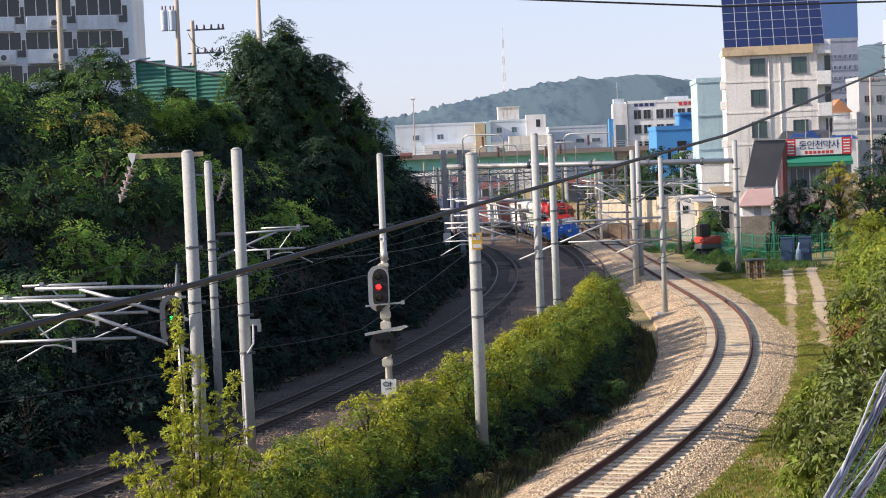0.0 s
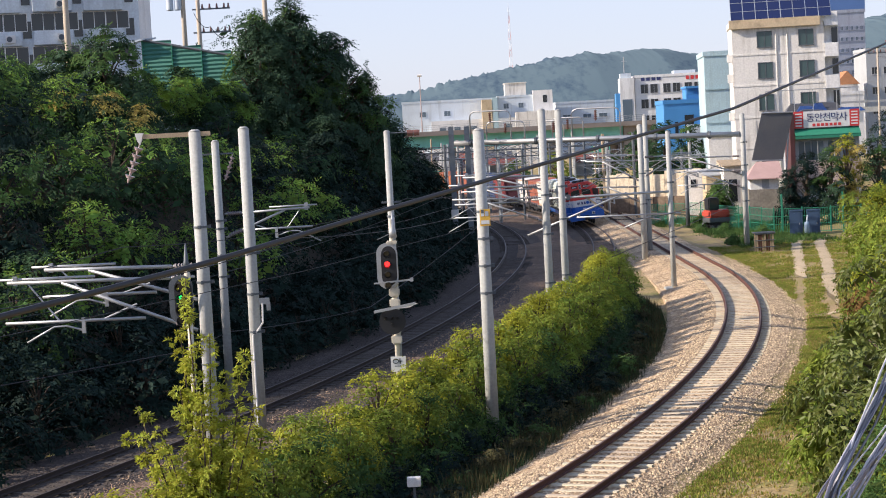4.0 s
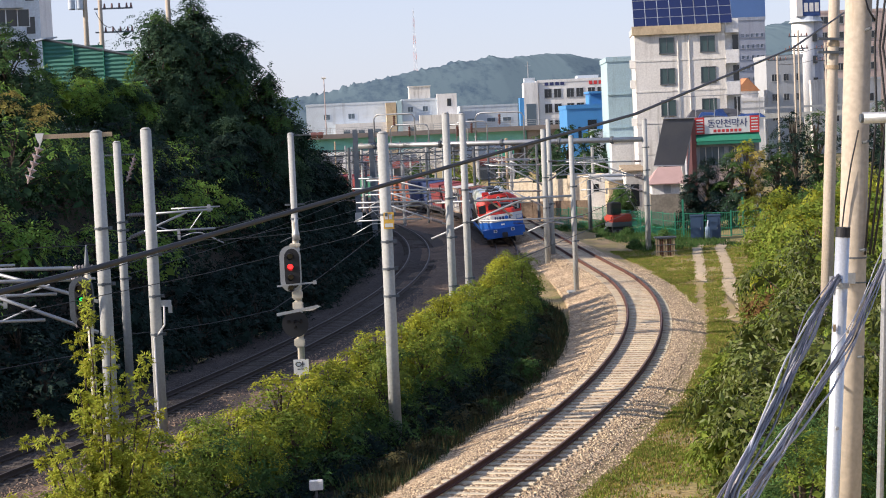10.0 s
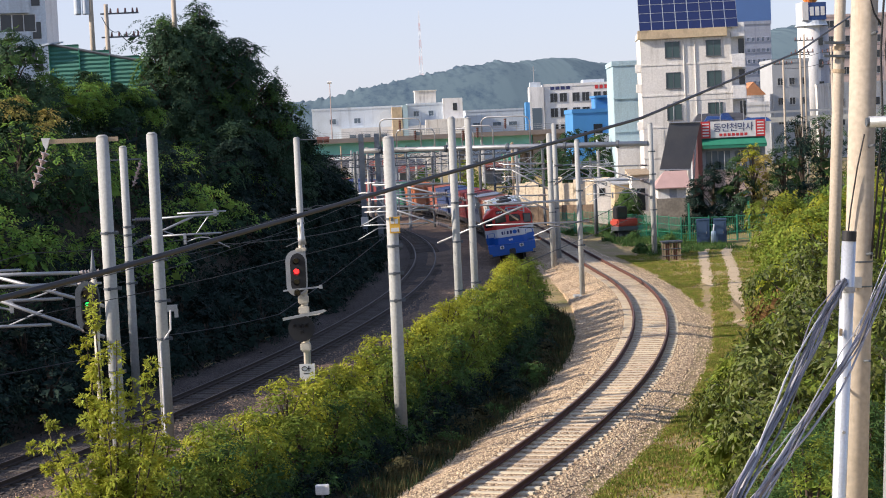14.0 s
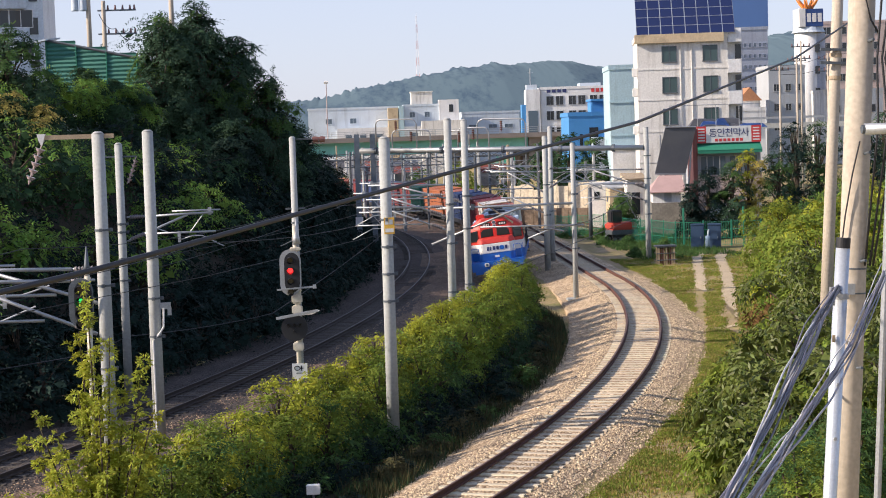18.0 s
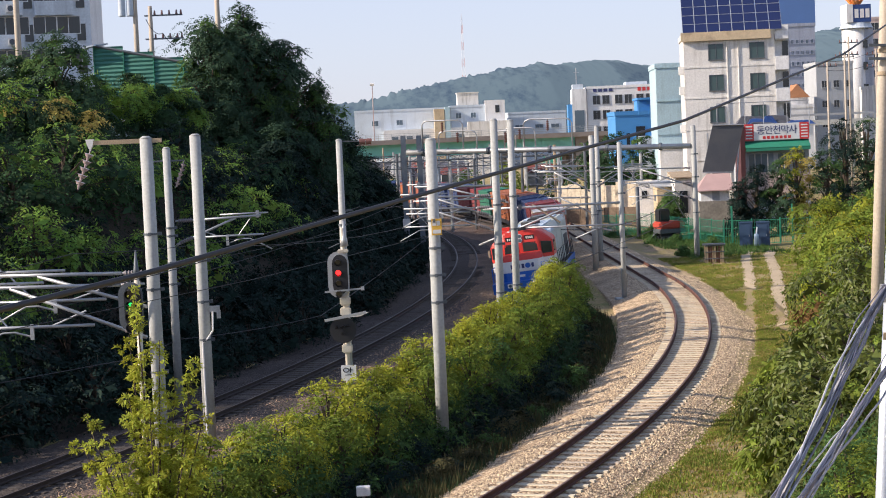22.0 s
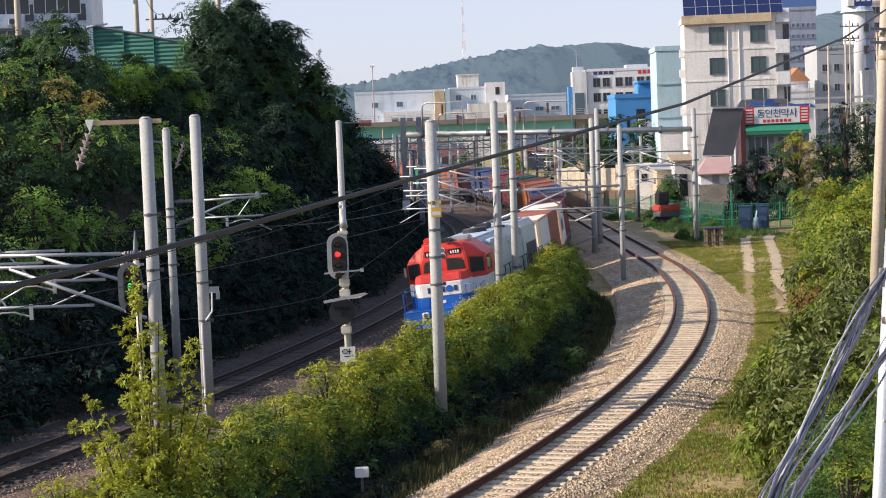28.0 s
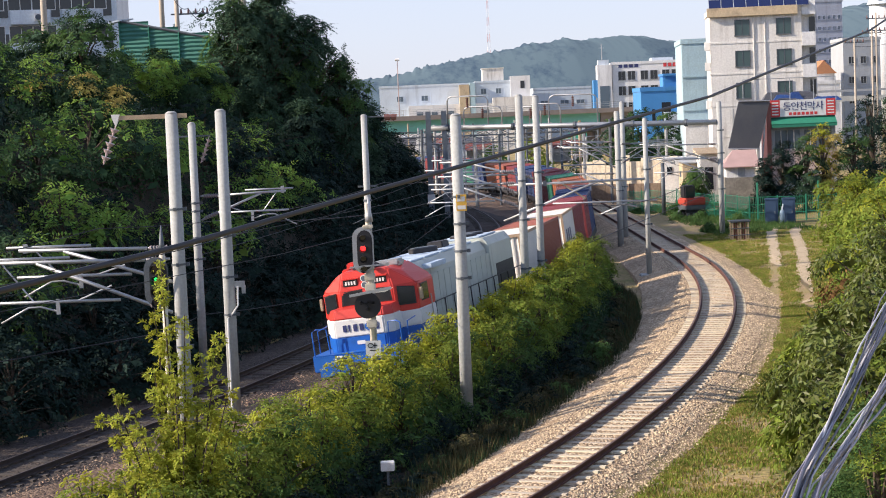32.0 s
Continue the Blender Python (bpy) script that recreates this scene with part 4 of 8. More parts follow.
# trees before and behind the tarpaulin workshop, and in the yard
for i, (x, y, h, s, m, f) in enumerate(((26.9, 139, 5.0, 1.5, LEAF_DARK, "cone"), (28.5, 140, 6.2, 1.9, LEAF_DARK, "round"), (30.3, 139.5, 6.6, 2.0, LEAF_TREE, "round"), (32.0, 140.5, 7.4, 1.9, LEAF_TAN, "round"), (34.4, 141, 7.0, 2.2, LEAF_TREE, "round"), (36.6, 144, 9.4, 2.4, LEAF_DARK, "round"),
                                        (39.2, 146, 9.0, 2.8, LEAF_TREE, "round"), (42.5, 143, 8.6, 3.0, LEAF_DARK, "round"), (38.0, 132, 5.0, 2.6, LEAF_MID, "round"), (34.5, 127, 4.4, 2.4, LEAF_MID, "round"), (46, 150, 9.4, 3.4, LEAF_TREE, "round"),
                                        (50.5, 155, 8.0, 3.6, LEAF_MID, "round"), (23.4, 151, 4.0, 1.6, LEAF_MID, "round"), (21.0, 193, 9.0, 2.7, LEAF_TREE, "round"), (23.6, 192, 9.6, 3.0, LEAF_BANK, "round"), (22.2, 188, 6.4, 3.0, LEAF_BANK, "round"), (25.4, 187, 6.0, 2.8, LEAF_TREE, "round"), (26.3, 190, 9.0, 2.7, LEAF_TREE, "round"), (19.2, 205, 6.4, 3.0, LEAF_MID, "round"),
                                        (13.8, 214, 4.4, 2.6, LEAF_HEDGE, "round"), (19.6, 186, 3.4, 2.2, LEAF_HEDGE, "round"), (9.5, 246, 5.4, 3.2, LEAF_MID, "round"), (16, 262, 6.0, 3.6, LEAF_HEDGE, "round"))):
    plant("yard_tree", x, y, h, s, m, 700 if y < 195 else 350, 0.20 if y < 160 else 0.30, 0.55, "dark conifer beside the workshop" if f == "cone" else "leafy tree at the edge of the yard", "tree", 700 + i, form=f, lumps=22, low=0.02, group="yard trees", fine=0.7, reach=1.0,
          extra=LEAF_BRIGHT if m is LEAF_TAN else LEAF_MID if m is LEAF_TREE else None, share=5)


def tufts(name, spots, material, label, seed, h0, h1):
    """Blades of grass in loose tufts, each blade a bent sliver."""
    rng = np.random.default_rng(seed)
    P = np.array(spots)
    n = len(P)
    k = 9
    base = np.repeat(P, k, 0) + np.concatenate([rng.normal(0, 0.10, (n * k, 2)), np.zeros((n * k, 1))], 1)
    h = rng.uniform(h0, h1, n * k)[:, None]
    a = rng.uniform(0, 2 * np.pi, n * k)
    side = np.stack([np.cos(a), np.sin(a), np.zeros_like(a)], 1)
    bend = np.stack([-np.sin(a), np.cos(a), np.zeros_like(a)], 1) * rng.uniform(0.1, 0.6, (n * k, 1)) * h
    w = 0.012 + 0.02 * rng.random((n * k, 1))
    up = np.array([0, 0, 1.0])
    V = np.stack([base - side * w, base + side * w, base + up * h + bend], 1).reshape(-1, 3)
    return tagged(part(name, np_mesh(name, V, np.arange(len(V)).reshape(-1, 3)), material), label, "grass", kind="stuff")


rng = random.Random(31)
spots, weeds, green = [], [], []
while len(spots) < 14000:
    y = 38 + 85 * rng.random() ** 1.2
    x = R3["c"][0] + math.sqrt(R3["r"] ** 2 - (y - R3["c"][1]) ** 2) if y < 104 else 15.4
    o = 2.7 + 9 * rng.random() ** 1.9
    near_rut = min(abs(x + o - float(np.interp(y, [p[1] for p in L][::-1], [p[0] for p in L][::-1]))) for _, L in RUTS) if 68 < y < 127 else 9
    if (noise.noise(Vector(((x + o) * 0.5, y * 0.35, 2))) > rng.uniform(-0.35, 0.35) or rng.random() < 0.12) and near_rut > 0.32:
        top = float(np.interp(o, (2.6, 3.6, 4.4, 5.2), (-0.46, -0.47, -0.42, -0.62)))
        (spots if rng.random() < 0.5 else green).append((x + o, y, max(top, ground_z(x + o, y))))
    if len(weeds) < 3200 and y < 90:
        wx = float(np.interp(y, WEED_Y, WEED_X)) + rng.uniform(-0.5, 0.95)
        weeds.append((wx, y, ground_z(wx, y)))
tufts("dry_grass", spots, GRASS, "dry yellow grass tufts beside the siding", 1, 0.03, 0.10)
tufts("green_grass", green, LEAF_HEDGE, "short green grass tufts beside the siding", 2, 0.03, 0.12)
# both kinds in darkened colours that stand for the hedge's shadow
tufts("tall_weeds", weeds[::3], WEED, "tall dry weeds at the foot of the hedge", 3, 0.2, 0.7)
tufts("rank_grass", [w for i, w in enumerate(weeds) if i % 3], LEAF_BANK, "rank green grass at the foot of the hedge", 4, 0.15, 0.5)
# weeds in the yard beyond the siding
rng = random.Random(41)
yard = []
while len(yard) < 2600:
    x, y = rng.uniform(18.0, 27), rng.uniform(121, 158)
    if noise.noise(Vector((x * 0.3, y * 0.15, 7))) > -0.15:
        yard.append((x, y, ground_z(x, y)))
tufts("yard_weeds", yard, LEAF_MID, "rank green weeds in the yard", 5, 0.1, 0.4)
for i in range(14):
    x, y = rng.uniform(18.2, 25), rng.uniform(124, 156)
    plant("weed_bush", x, y, rng.uniform(0.5, 1.0), 0.7, LEAF_MID, 200, 0.12, 0.35, "low dark weed clump in the yard", "weed", 850 + i, lumps=7, group="weeds in the yard")

# ---- poles and wires ----
def pole(x, y, top, r, label, base=-0.75, lean=0.0, bands=(), group="overhead line poles", material=None, name="catenary_pole"):
    ob = thing(name, Matrix.Translation((x, y, base)) @ Matrix.Rotation(lean, 4, "Y"), label, "pole", group)
    h = top - base
    part("shaft", Geo().tube([(0, 0, 0), (0, 0, h * 0.5), (0, 0, h)], r, 20, r * 0.88), material or M_POLE, ob, smooth=True)
    part("cap", Geo().tube([(0, 0, h), (0, 0, h + 0.04), (0, 0, h + 0.07)], r * 0.90, 20, r * 0.45), material or M_POLE, ob, smooth=True)
    for z in bands:
        part("clamp", Geo().tube([(0, 0, z - 0.03), (0, 0, z + 0.03)], r * 1.04, 20).box(-0.04, 0.04, -r - 0.10, -r, z - 0.05, z + 0.05).box(r, r + 0.10, -0.04, 0.04, z - 0.05, z + 0.05), M_DARKSTEEL, ob)
    return ob


POLE_LABEL = "round grey spun-concrete catenary pole with steel clamps"
pole(-7.25, 50.6, 9.0, 0.205, POLE_LABEL, bands=(3.0, 5.4, 5.9, 7.0))
pole_b = pole(-6.35, 55.0, 9.05, 0.195, POLE_LABEL + " and a white conduit", bands=(3.4, 4.6, 5.9))
pole(-8.65, 65.5, 8.7, 0.165, POLE_LABEL, bands=(4.4, 5.2, 6.2, 6.5))
pole_c = pole(0.93, 51.2, 8.6, 0.185, POLE_LABEL + " and a yellow plate", bands=(4.6, 5.4, 6.2, 7.0))
pole(3.9, 71.5, 9.3, 0.175, POLE_LABEL, bands=(3.0, 5.0, 6.6))
pole(4.8, 75.0, 9.27, 0.165, POLE_LABEL, bands=(3.0, 5.4, 6.8))
pole(12.65, 115, 8.4, 0.20, POLE_LABEL, bands=(4.0, 6.0))
pole(13.65, 120.7, 9.05, 0.18, POLE_LABEL, bands=(4.0, 6.0))
pole_e3 = pole(12.06, 95.8, 8.0, 0.15, POLE_LABEL, bands=(3.0, 6.0))
pole(20.6, 122.2, 8.8, 0.20, "grey spun-concrete pole at the end of the gantry", bands=(3.5, 6.0, 7.6))
part("conduit", Geo().tube([(-0.06, -0.20, 0.2), (-0.06, -0.20, 3.3), (0.10, -0.23, 3.45), (0.28, -0.23, 3.7), (0.30, -0.23, 4.3)], 0.03, 6), M_WHITE, pole_b, "white plastic conduit")
part("bracket", Geo().box(0.1, 0.50, -0.05, 0.05, 4.25, 4.45).box(0.40, 0.52, -0.04, 0.04, 4.05, 4.3), M_STEEL, pole_b)
part("footing", Geo().box(-0.5, 0.5, -0.5, 0.5, 0.0, 0.25, c=0.03), M_POLE, pole_e3)
plate = part("warning_plate", Geo().box(-0.08, 0.22, -0.24, -0.215, 6.58, 7.06), M_YELLOW, pole_c, "faded yellow and white warning plate")
part("plate_stripe", Geo().box(-0.05, 0.19, -0.247, -0.242, 6.63, 6.74), M_WHITE, plate)
for x in (-0.05, 0.07):
    part("plate_mark", Geo().box(x, x + 0.1, -0.247, -0.242, 6.86, 7.0), M_WHITE, plate)


def insulator(p, d, n, r, material, parent):
    """A string of glazed sheds on a thin rod."""
    p, d = Vector(p), Vector(d).normalized()
    part("insulator", Geo().tube([p - d * 0.08, p + d * (n * 0.09 + 0.08)], 0.02, 6).discs(p, d, [r] * n, 0.09), material, parent)


def cantilever(x, y, z, side, reach, rise=1.5, drop=0.0, second=True, r=0.045, turn=0.0):
    """The tubular arm that holds the contact wire: insulated top tube, strut, register tube and drooping steady arm."""
    ob = thing("cantilever_arm", Matrix.Translation((x, y, z)) @ Matrix.Rotation(turn, 4, "Z"), "bright galvanised tubular cantilever arm of the overhead line", "cantilever", "cantilever arms")
    s = side
    part("top_tube", Geo().tube([(s * 0.2, 0, 0), (s * 0.9, 0, 0)], r * 0.7, 8).tube([(s * 0.9, 0, 0), (s * reach, 0, 0.08)], r, 8), M_STEEL, ob, smooth=True)
    insulator((s * 0.32, 0, 0), (s, 0, 0), 6, 0.09, M_INSULGREY, ob)
    part("strut", Geo().tube([(s * 0.2, 0, -rise), (s * reach * 0.72, 0, 0.02)], r, 8), M_STEEL, ob, smooth=True)
    insulator((s * 0.34, 0, -rise + 0.08), (s * reach * 0.72, 0, rise), 6, 0.09, M_INSULGREY, ob)
    part("register_tube", Geo().tube([(s * reach * 0.30, 0, -rise * 0.72), (s * reach * 1.02, 0, -rise * 0.70)], r * 0.85, 8), M_STEEL, ob, smooth=True)
    part("brace", Geo().tube([(s * reach * 0.34, 0, -rise * 0.45), (s * reach * 0.52, 0, -rise * 0.71)], r * 0.55, 6), M_STEEL, ob)
    part("brace", Geo().tube([(s * reach * 0.9, 0, 0.07), (s * reach * 0.74, 0, -rise * 0.71)], r * 0.45, 6), M_STEEL, ob)
    part("drop_bracket", Geo().box(s * reach * 0.62 - .05, s * reach * 0.62 + .05, -.05, .05, -rise * 0.72 - 0.35, -rise * 0.66), M_STEEL, ob)
    a = s * reach * 0.62
    part("steady_arm", Geo().tube([(a, 0, -rise * 0.72 - 0.27), (a + s * 0.5, 0, -rise * 0.72 - 0.12), (a + s * 0.85, 0, -rise * 0.72 - 0.13), (a + s * 1.65, 0, -rise * 0.72 - 0.55)], r * 0.6, 6), M_STEEL, ob, smooth=True)
    if second:
        part("hanger_tube", Geo().tube([(s * reach * 0.55, 0.05, 0.16), (s * reach * 1.08, 0.05, 0.17)], r * 0.7, 8), M_STEEL, ob, smooth=True)
        part("suspension_clamp", Geo().box(s * reach * 0.96 - .06, s * reach * 0.96 + .06, -.03, .09, 0.0, 0.26), M_STEEL, ob)
    return ob


cantilever(-7.25, 50.6, 5.15, -1, 4.6, rise=1.0, r=0.055)
cantilever(-7.25, 50.2, 4.85, -1, 5.6, rise=1.55, r=0.055)
cantilever(-8.65, 65.5, 6.0, 1, 3.4, rise=0.9)
cantilever(3.9, 71.5, 6.24, -1, 3.64, rise=0.88, r=0.04)
cantilever(4.8, 75.0, 6.55, -1, 4.2, rise=0.77, r=0.04)
cantilever(3.9, 71.2, 5.77, -1, 3.8, rise=0.95, r=0.034, second=False)
la = thing("long_cantilever", Matrix.Translation((12.06, 95.55, 4.75)), "long bright galvanised cantilever arm reaching over the main line", "cantilever", "cantilever arms")
part("top_tube", Geo().tube([(-0.1, 0, 0.0), (-7.6, 0, -0.05)], 0.065, 8), M_STEEL, la, smooth=True)
part("strut", Geo().tube([(-7.9, 0, -2.0), (-3.0, 0, -0.15), (-2.4, 0, 0.05)], 0.06, 8), M_STEEL, la, smooth=True)
part("strut", Geo().tube([(-4.9, 0.05, 0.1), (-3.4, 0.05, -0.95)], 0.05, 8), M_TAN, la, "rust-stained strut")
part("register_tube", Geo().tube([(-5.2, 0, -1.15), (0.5, 0, -1.2)], 0.045, 8), M_STEEL, la, smooth=True)
part("steady_arm", Geo().tube([(-2.6, 0, -1.85), (-1.3, 0, -1.35), (-0.6, 0, -1.5)], 0.045, 8), M_STEEL, la, smooth=True)
part("clamp", Geo().box(-5.7, -5.5, -0.08, 0.08, -0.18, 0.12), M_DARKSTEEL, la)
cantilever(13.65, 120.7, 6.0, -1, 4.2, rise=1.6, r=0.05)
cantilever(12.65, 115, 4.4, -1, 3.0, rise=1.0, r=0.05, second=False)
cantilever(12.65, 115.3, 6.3, 1, 3.4, rise=1.3, r=0.045)
cantilever(20.6, 122.2, 5.9, -1, 5.2, rise=1.3, r=0.05)
cantilever(20.6, 122.0, 4.9, -1, 4.6, rise=1.2, r=0.045, second=False)
cantilever(15.2, 140, 6.0, -1, 3.6, rise=1.3, r=0.05)

# feeder brackets with strings of brown insulators at the pole tops
fb = thing("feeder_bracket", Matrix.Translation((-7.25, 50.6, 8.92)), "tan steel bracket with a hanging string of pale brown insulators", "bracket")
part("arm", Geo().box(-1.68, 0.45, -0.05, 0.05, -0.05, 0.08), M_TAN, fb)
part("end_plate", Geo().prism([(-1.72, 0.12), (-1.48, 0.12), (-1.52, -0.05), (-1.60, -0.22), (-1.68, -0.05)], -0.07, 0.07), M_WHITE, fb)
part("insulator", Geo().tube([(-1.6, 0, -0.2), (-2.02, 0, -1.3)], 0.02, 6).discs((-1.64, 0, -0.30), (-0.36, 0, -0.94), [0.15, 0.05] * 5, 0.105), M_INSULPALE, fb)
fb2 = thing("feeder_bracket", Matrix.Translation((-8.65, 65.5, 8.25)), "slim steel bracket with a slanting string of pale brown insulators", "bracket")
part("arm", Geo().box(-0.9, 0.65, -0.03, 0.03, -0.03, 0.03), M_DARKSTEEL, fb2)
part("insulator", Geo().tube([(0.65, 0, 0), (0.28, 0, -1.0)], 0.02, 6).discs((0.62, 0, -0.15), (-0.34, 0, -0.94), [0.12, 0.04] * 5, 0.09), M_INSULPALE, fb2)

# the gantry over the main line
gan = thing("gantry_beam", Matrix(), "grey tubular gantry beam with hoop frames above it", "gantry")
GA, GB = Vector((0.6, 131, 7.75)), Vector((20.4, 122.2, 7.42))
part("beam", Geo().tube([GA, GA.lerp(GB, 0.5), GB], 0.19, 14), M_STEEL, gan, smooth=True)
for t in (0.06, 0.30, 0.52, 0.72, 0.9):
    p = GA.lerp(GB, t)
    part("flange", Geo().tube([p - (GB - GA).normalized() * 0.09, p + (GB - GA).normalized() * 0.09], 0.27, 12), M_DARKSTEEL, gan)
for t0, t1, h in ((0.06, 0.21, 2.3), (0.12, 0.26, 1.5), (0.36, 0.47, 1.6), (0.43, 0.60, 2.2), (0.33, 0.40, 1.4)):
    a, b = GA.lerp(GB, t0), GA.lerp(GB, t1)
    u = Vector((0, 0, 1))
    pts = [a, a + u * (h - 0.35), a.lerp(b, 0.04) + u * (h - 0.1), a.lerp(b, 0.12) + u * h, b.lerp(a, 0.12) + u * h, b.lerp(a, 0.04) + u * (h - 0.1), b + u * (h - 0.35), b]
    hoop = part("hoop", Geo().tube(pts, 0.055, 8), M_STEEL, gan, smooth=True)
    c = a.lerp(b, 0.5) + u * h
    part("insulator", Geo().tube([c, c - u * 0.9], 0.02, 6).discs(c - u * 0.15, -u, [0.12] * 5, 0.14), M_INSUL, hoop)
M_COLUMN = mat("dull blue-grey steel", (0.20, 0.24, 0.28), 0.6, 0.3, vary=0.2)
for x, y in ((0.35, 131.5), (1.55, 134)):
    col = thing("gantry_column", Matrix.Translation((x, y, -1.0)), "dark steel H-section gantry column in shade", "column", "gantry columns")
    part("web", Geo().box(-0.03, 0.03, -0.22, 0.22, 0, 10.0), M_COLUMN, col)
    for s in (-1, 1):
        part("flange", Geo().box(-0.20, 0.20, s * 0.22 - 0.02, s * 0.22 + 0.02, 0, 10.0), M_COLUMN, col)
    part("small_plate", Geo().box(-0.28, 0.28, -0.30, -0.27, 3.2, 3.8), M_WHITE if x < 1 else M_DARKSTEEL, col)


def wire(pts, r, label, sag=0.0, material=None, name="overhead_wire"):
    pts = [Vector(p) for p in pts]
    out = []
    for a, b in zip(pts[:-1], pts[1:]):
        for i in range(8):
            t = i / 8
            out.append(a.lerp(b, t) - Vector((0, 0, sag * 4 * t * (1 - t))))
    out.append(pts[-1])
    return tagged(part(name, Geo().tube(out, r, 6), material or M_BLACK, smooth=True), label, "wire", "wires")


for R, off in ((R1, 0.1), (R2, -0.1), (R3, 0.0)):
    for h, r in ((5.1, 0.011), (6.1, 0.013)):
        ys = (30, 52, 80, 106, 122, 160, 200) if R is not R3 else (46, 70, 95, 118, 150, 200)
        pts = []
        for yy in ys:
            x = 15.6 if (R is R3 and yy > 106) else on_arc(R, math.asin((yy - R["c"][1]) / R["r"])).x
            pts.append((x + off, yy, R["z"] + h))
        wire(pts, r, "thin overhead contact line wire along the track", sag=0.0 if h < 6 else 0.45)
wire([(-30, 28, 2.2), (-9.8, 58, 1.7), (-8.7, 66, 1.5), (-3.9, 80, 0.8), (2.2, 125, 2.0)], 0.018, "thin signalling wire strung along the dark bank", sag=0.12)
wire([(-24, 40, 3.4), (-9.3, 66, 3.6), (0.3, 131, 4.2)], 0.014, "thin wire strung along the dark bank", sag=0.3)

# the thick cable that crosses before the camera, and the thinner one above
CABLE = [(-5.2, 4.0, 7.45), (-2.70, 9.8, 7.67), (-1.75, 12.0, 7.78), (-0.44, 14.8, 8.0), (2.07, 20.0, 8.42), (3.93, 24.0, 8.72), (9.22, 36.0, 10.0), (12.8, 44.5, 11.2)]
wire(CABLE, 0.021, "thick black telephone cable crossing the view", name="telephone_cable")
wire([(-6, 30.5, 12.2), (1.29, 30, 11.22), (4.94, 30, 10.94), (8.02, 30, 10.91), (14, 29, 11.4)], 0.018, "black cable strung high across the view", name="high_cable")


# ---- signals ----
def signal_head(ob, x, z, w, h, lit, material, face, ring=True):
    out = []
    for i in range(9):
        a = math.pi * i / 8
        out.append((x + w / 2 * math.cos(a), z + h / 2 - w / 2 + w / 2 * math.sin(a)))
    for i in range(9):
        a = math.pi + math.pi * i / 8
        out.append((x + w / 2 * math.cos(a), z - h / 2 + w / 2 + w / 2 * math.sin(a)))
    part("backboard", Geo().prism(out, -0.16, -0.13), face, ob)
    inner = [(x + 0.06 + (a - x) * 0.72, z + (b - z) * 0.86) for a, b in out]
    part("face", Geo().prism(inner, -0.185, -0.162), M_BLACK, ob)
    part("housing", Geo().box(x - w * 0.3, x + w * 0.3, -0.13, 0.1, z - h * 0.36, z + h * 0.36), M_BLACK, ob)
    for i, zz in enumerate((0.30, 0.05, -0.20, -0.45)):
        zz = z + zz * h * 0.9
        hood = part("lamp_hood", Geo().tube([(x, -0.18, zz), (x, -0.20, zz), (x, -0.42, zz - 0.02)], 0.115, 14, 0.125, caps=False).tube([(x, -0.17, zz), (x, -0.19, zz)], 0.11, 14), M_BLACK, ob)
        on = i == lit
        part("lens", Geo().tube([(x, -0.19, zz), (x, -0.205, zz)], 0.10 if not on else (0.105 if material is M_REDLIGHT else 0.055), 16), material if on else M_GLASS, hood)


M_CREAM = mat("cream painted mast", (0.62, 0.58, 0.47), 0.6, vary=0.15, scale=2, stain=(0.3, 0.25, 0.2), stain_scale=(3, 3, 1))
sg = thing("railway_signal", Matrix.Translation((-1.814, 52.5, 1.162)) @ Matrix.Scale(0.7955, 4), "railway colour-light signal showing red on a cream mast", "signal")
part("mast", Geo().tube([(0, 0, -2.4), (0, 0, 3.0), (0, 0, 6.2)], 0.095, 14, 0.075), M_CREAM, sg, smooth=True)
part("finial", Geo().tube([(0.06, 0, 5.5), (0.06, 0, 5.75), (0.07, 0, 5.95), (0.08, 0, 6.45)], 0.16, 12, 0.04), M_STEEL, sg, smooth=True)
signal_head(sg, -0.20, 4.45, 0.80, 1.75, 1, M_REDLIGHT, M_STEEL)
part("collar", Geo().box(-0.2, 0.2, -0.2, 0.2, 5.25, 5.38, c=0.03), M_CREAM, sg)
for z in (3.45, 3.05, 1.65):
    part("collar", Geo().box(-0.20, 0.20, -0.18, 0.18, z - 0.18, z + 0.14, c=0.05).tube([(0.0, 0, z + 0.1), (0.14, -0.05, z + 0.34)], 0.07, 8), M_CREAM, sg)
part("round_board", Geo().tube([(-0.12, -0.20, 2.35), (-0.12, -0.17, 2.35)], 0.50, 28), M_BLACK, sg)
for dx, dz in ((-0.25, 0.12), (0.0, 0.12), (0.0, -0.12), (0.2, 0.12)):
    part("marker_lamp", Geo().tube([(-0.12 + dx, -0.21, 2.35 + dz), (-0.12 + dx, -0.33, 2.35 + dz)], 0.06, 10, caps=False), M_BLACK, sg)
part("step_bar", Geo().box(-0.5, 0.98, -0.30, -0.24, 3.82, 3.88, Matrix.Rotation(-0.06, 4, "Y")).box(0.86, 0.98, -0.32, -0.22, 3.78, 3.92, Matrix.Rotation(-0.06, 4, "Y")), M_STEEL, sg)
part("step_bar", Geo().box(-0.35, 1.25, -0.32, -0.24, 2.78, 2.88, Matrix.Rotation(-0.16, 4, "Y")), M_STEEL, sg)
part("white_arm", Geo().prism([(0.12, 2.92), (0.55, 2.95), (0.85, 2.98), (0.55, 2.84), (0.12, 2.82)], -0.2, -0.05), M_WHITE, sg, "small white horizontal arm")
idp = part("identity_plate", Geo().box(-0.27, 0.30, -0.15, -0.13, 0.42, 1.0), M_WHITE, sg, "white plate with dark marks")
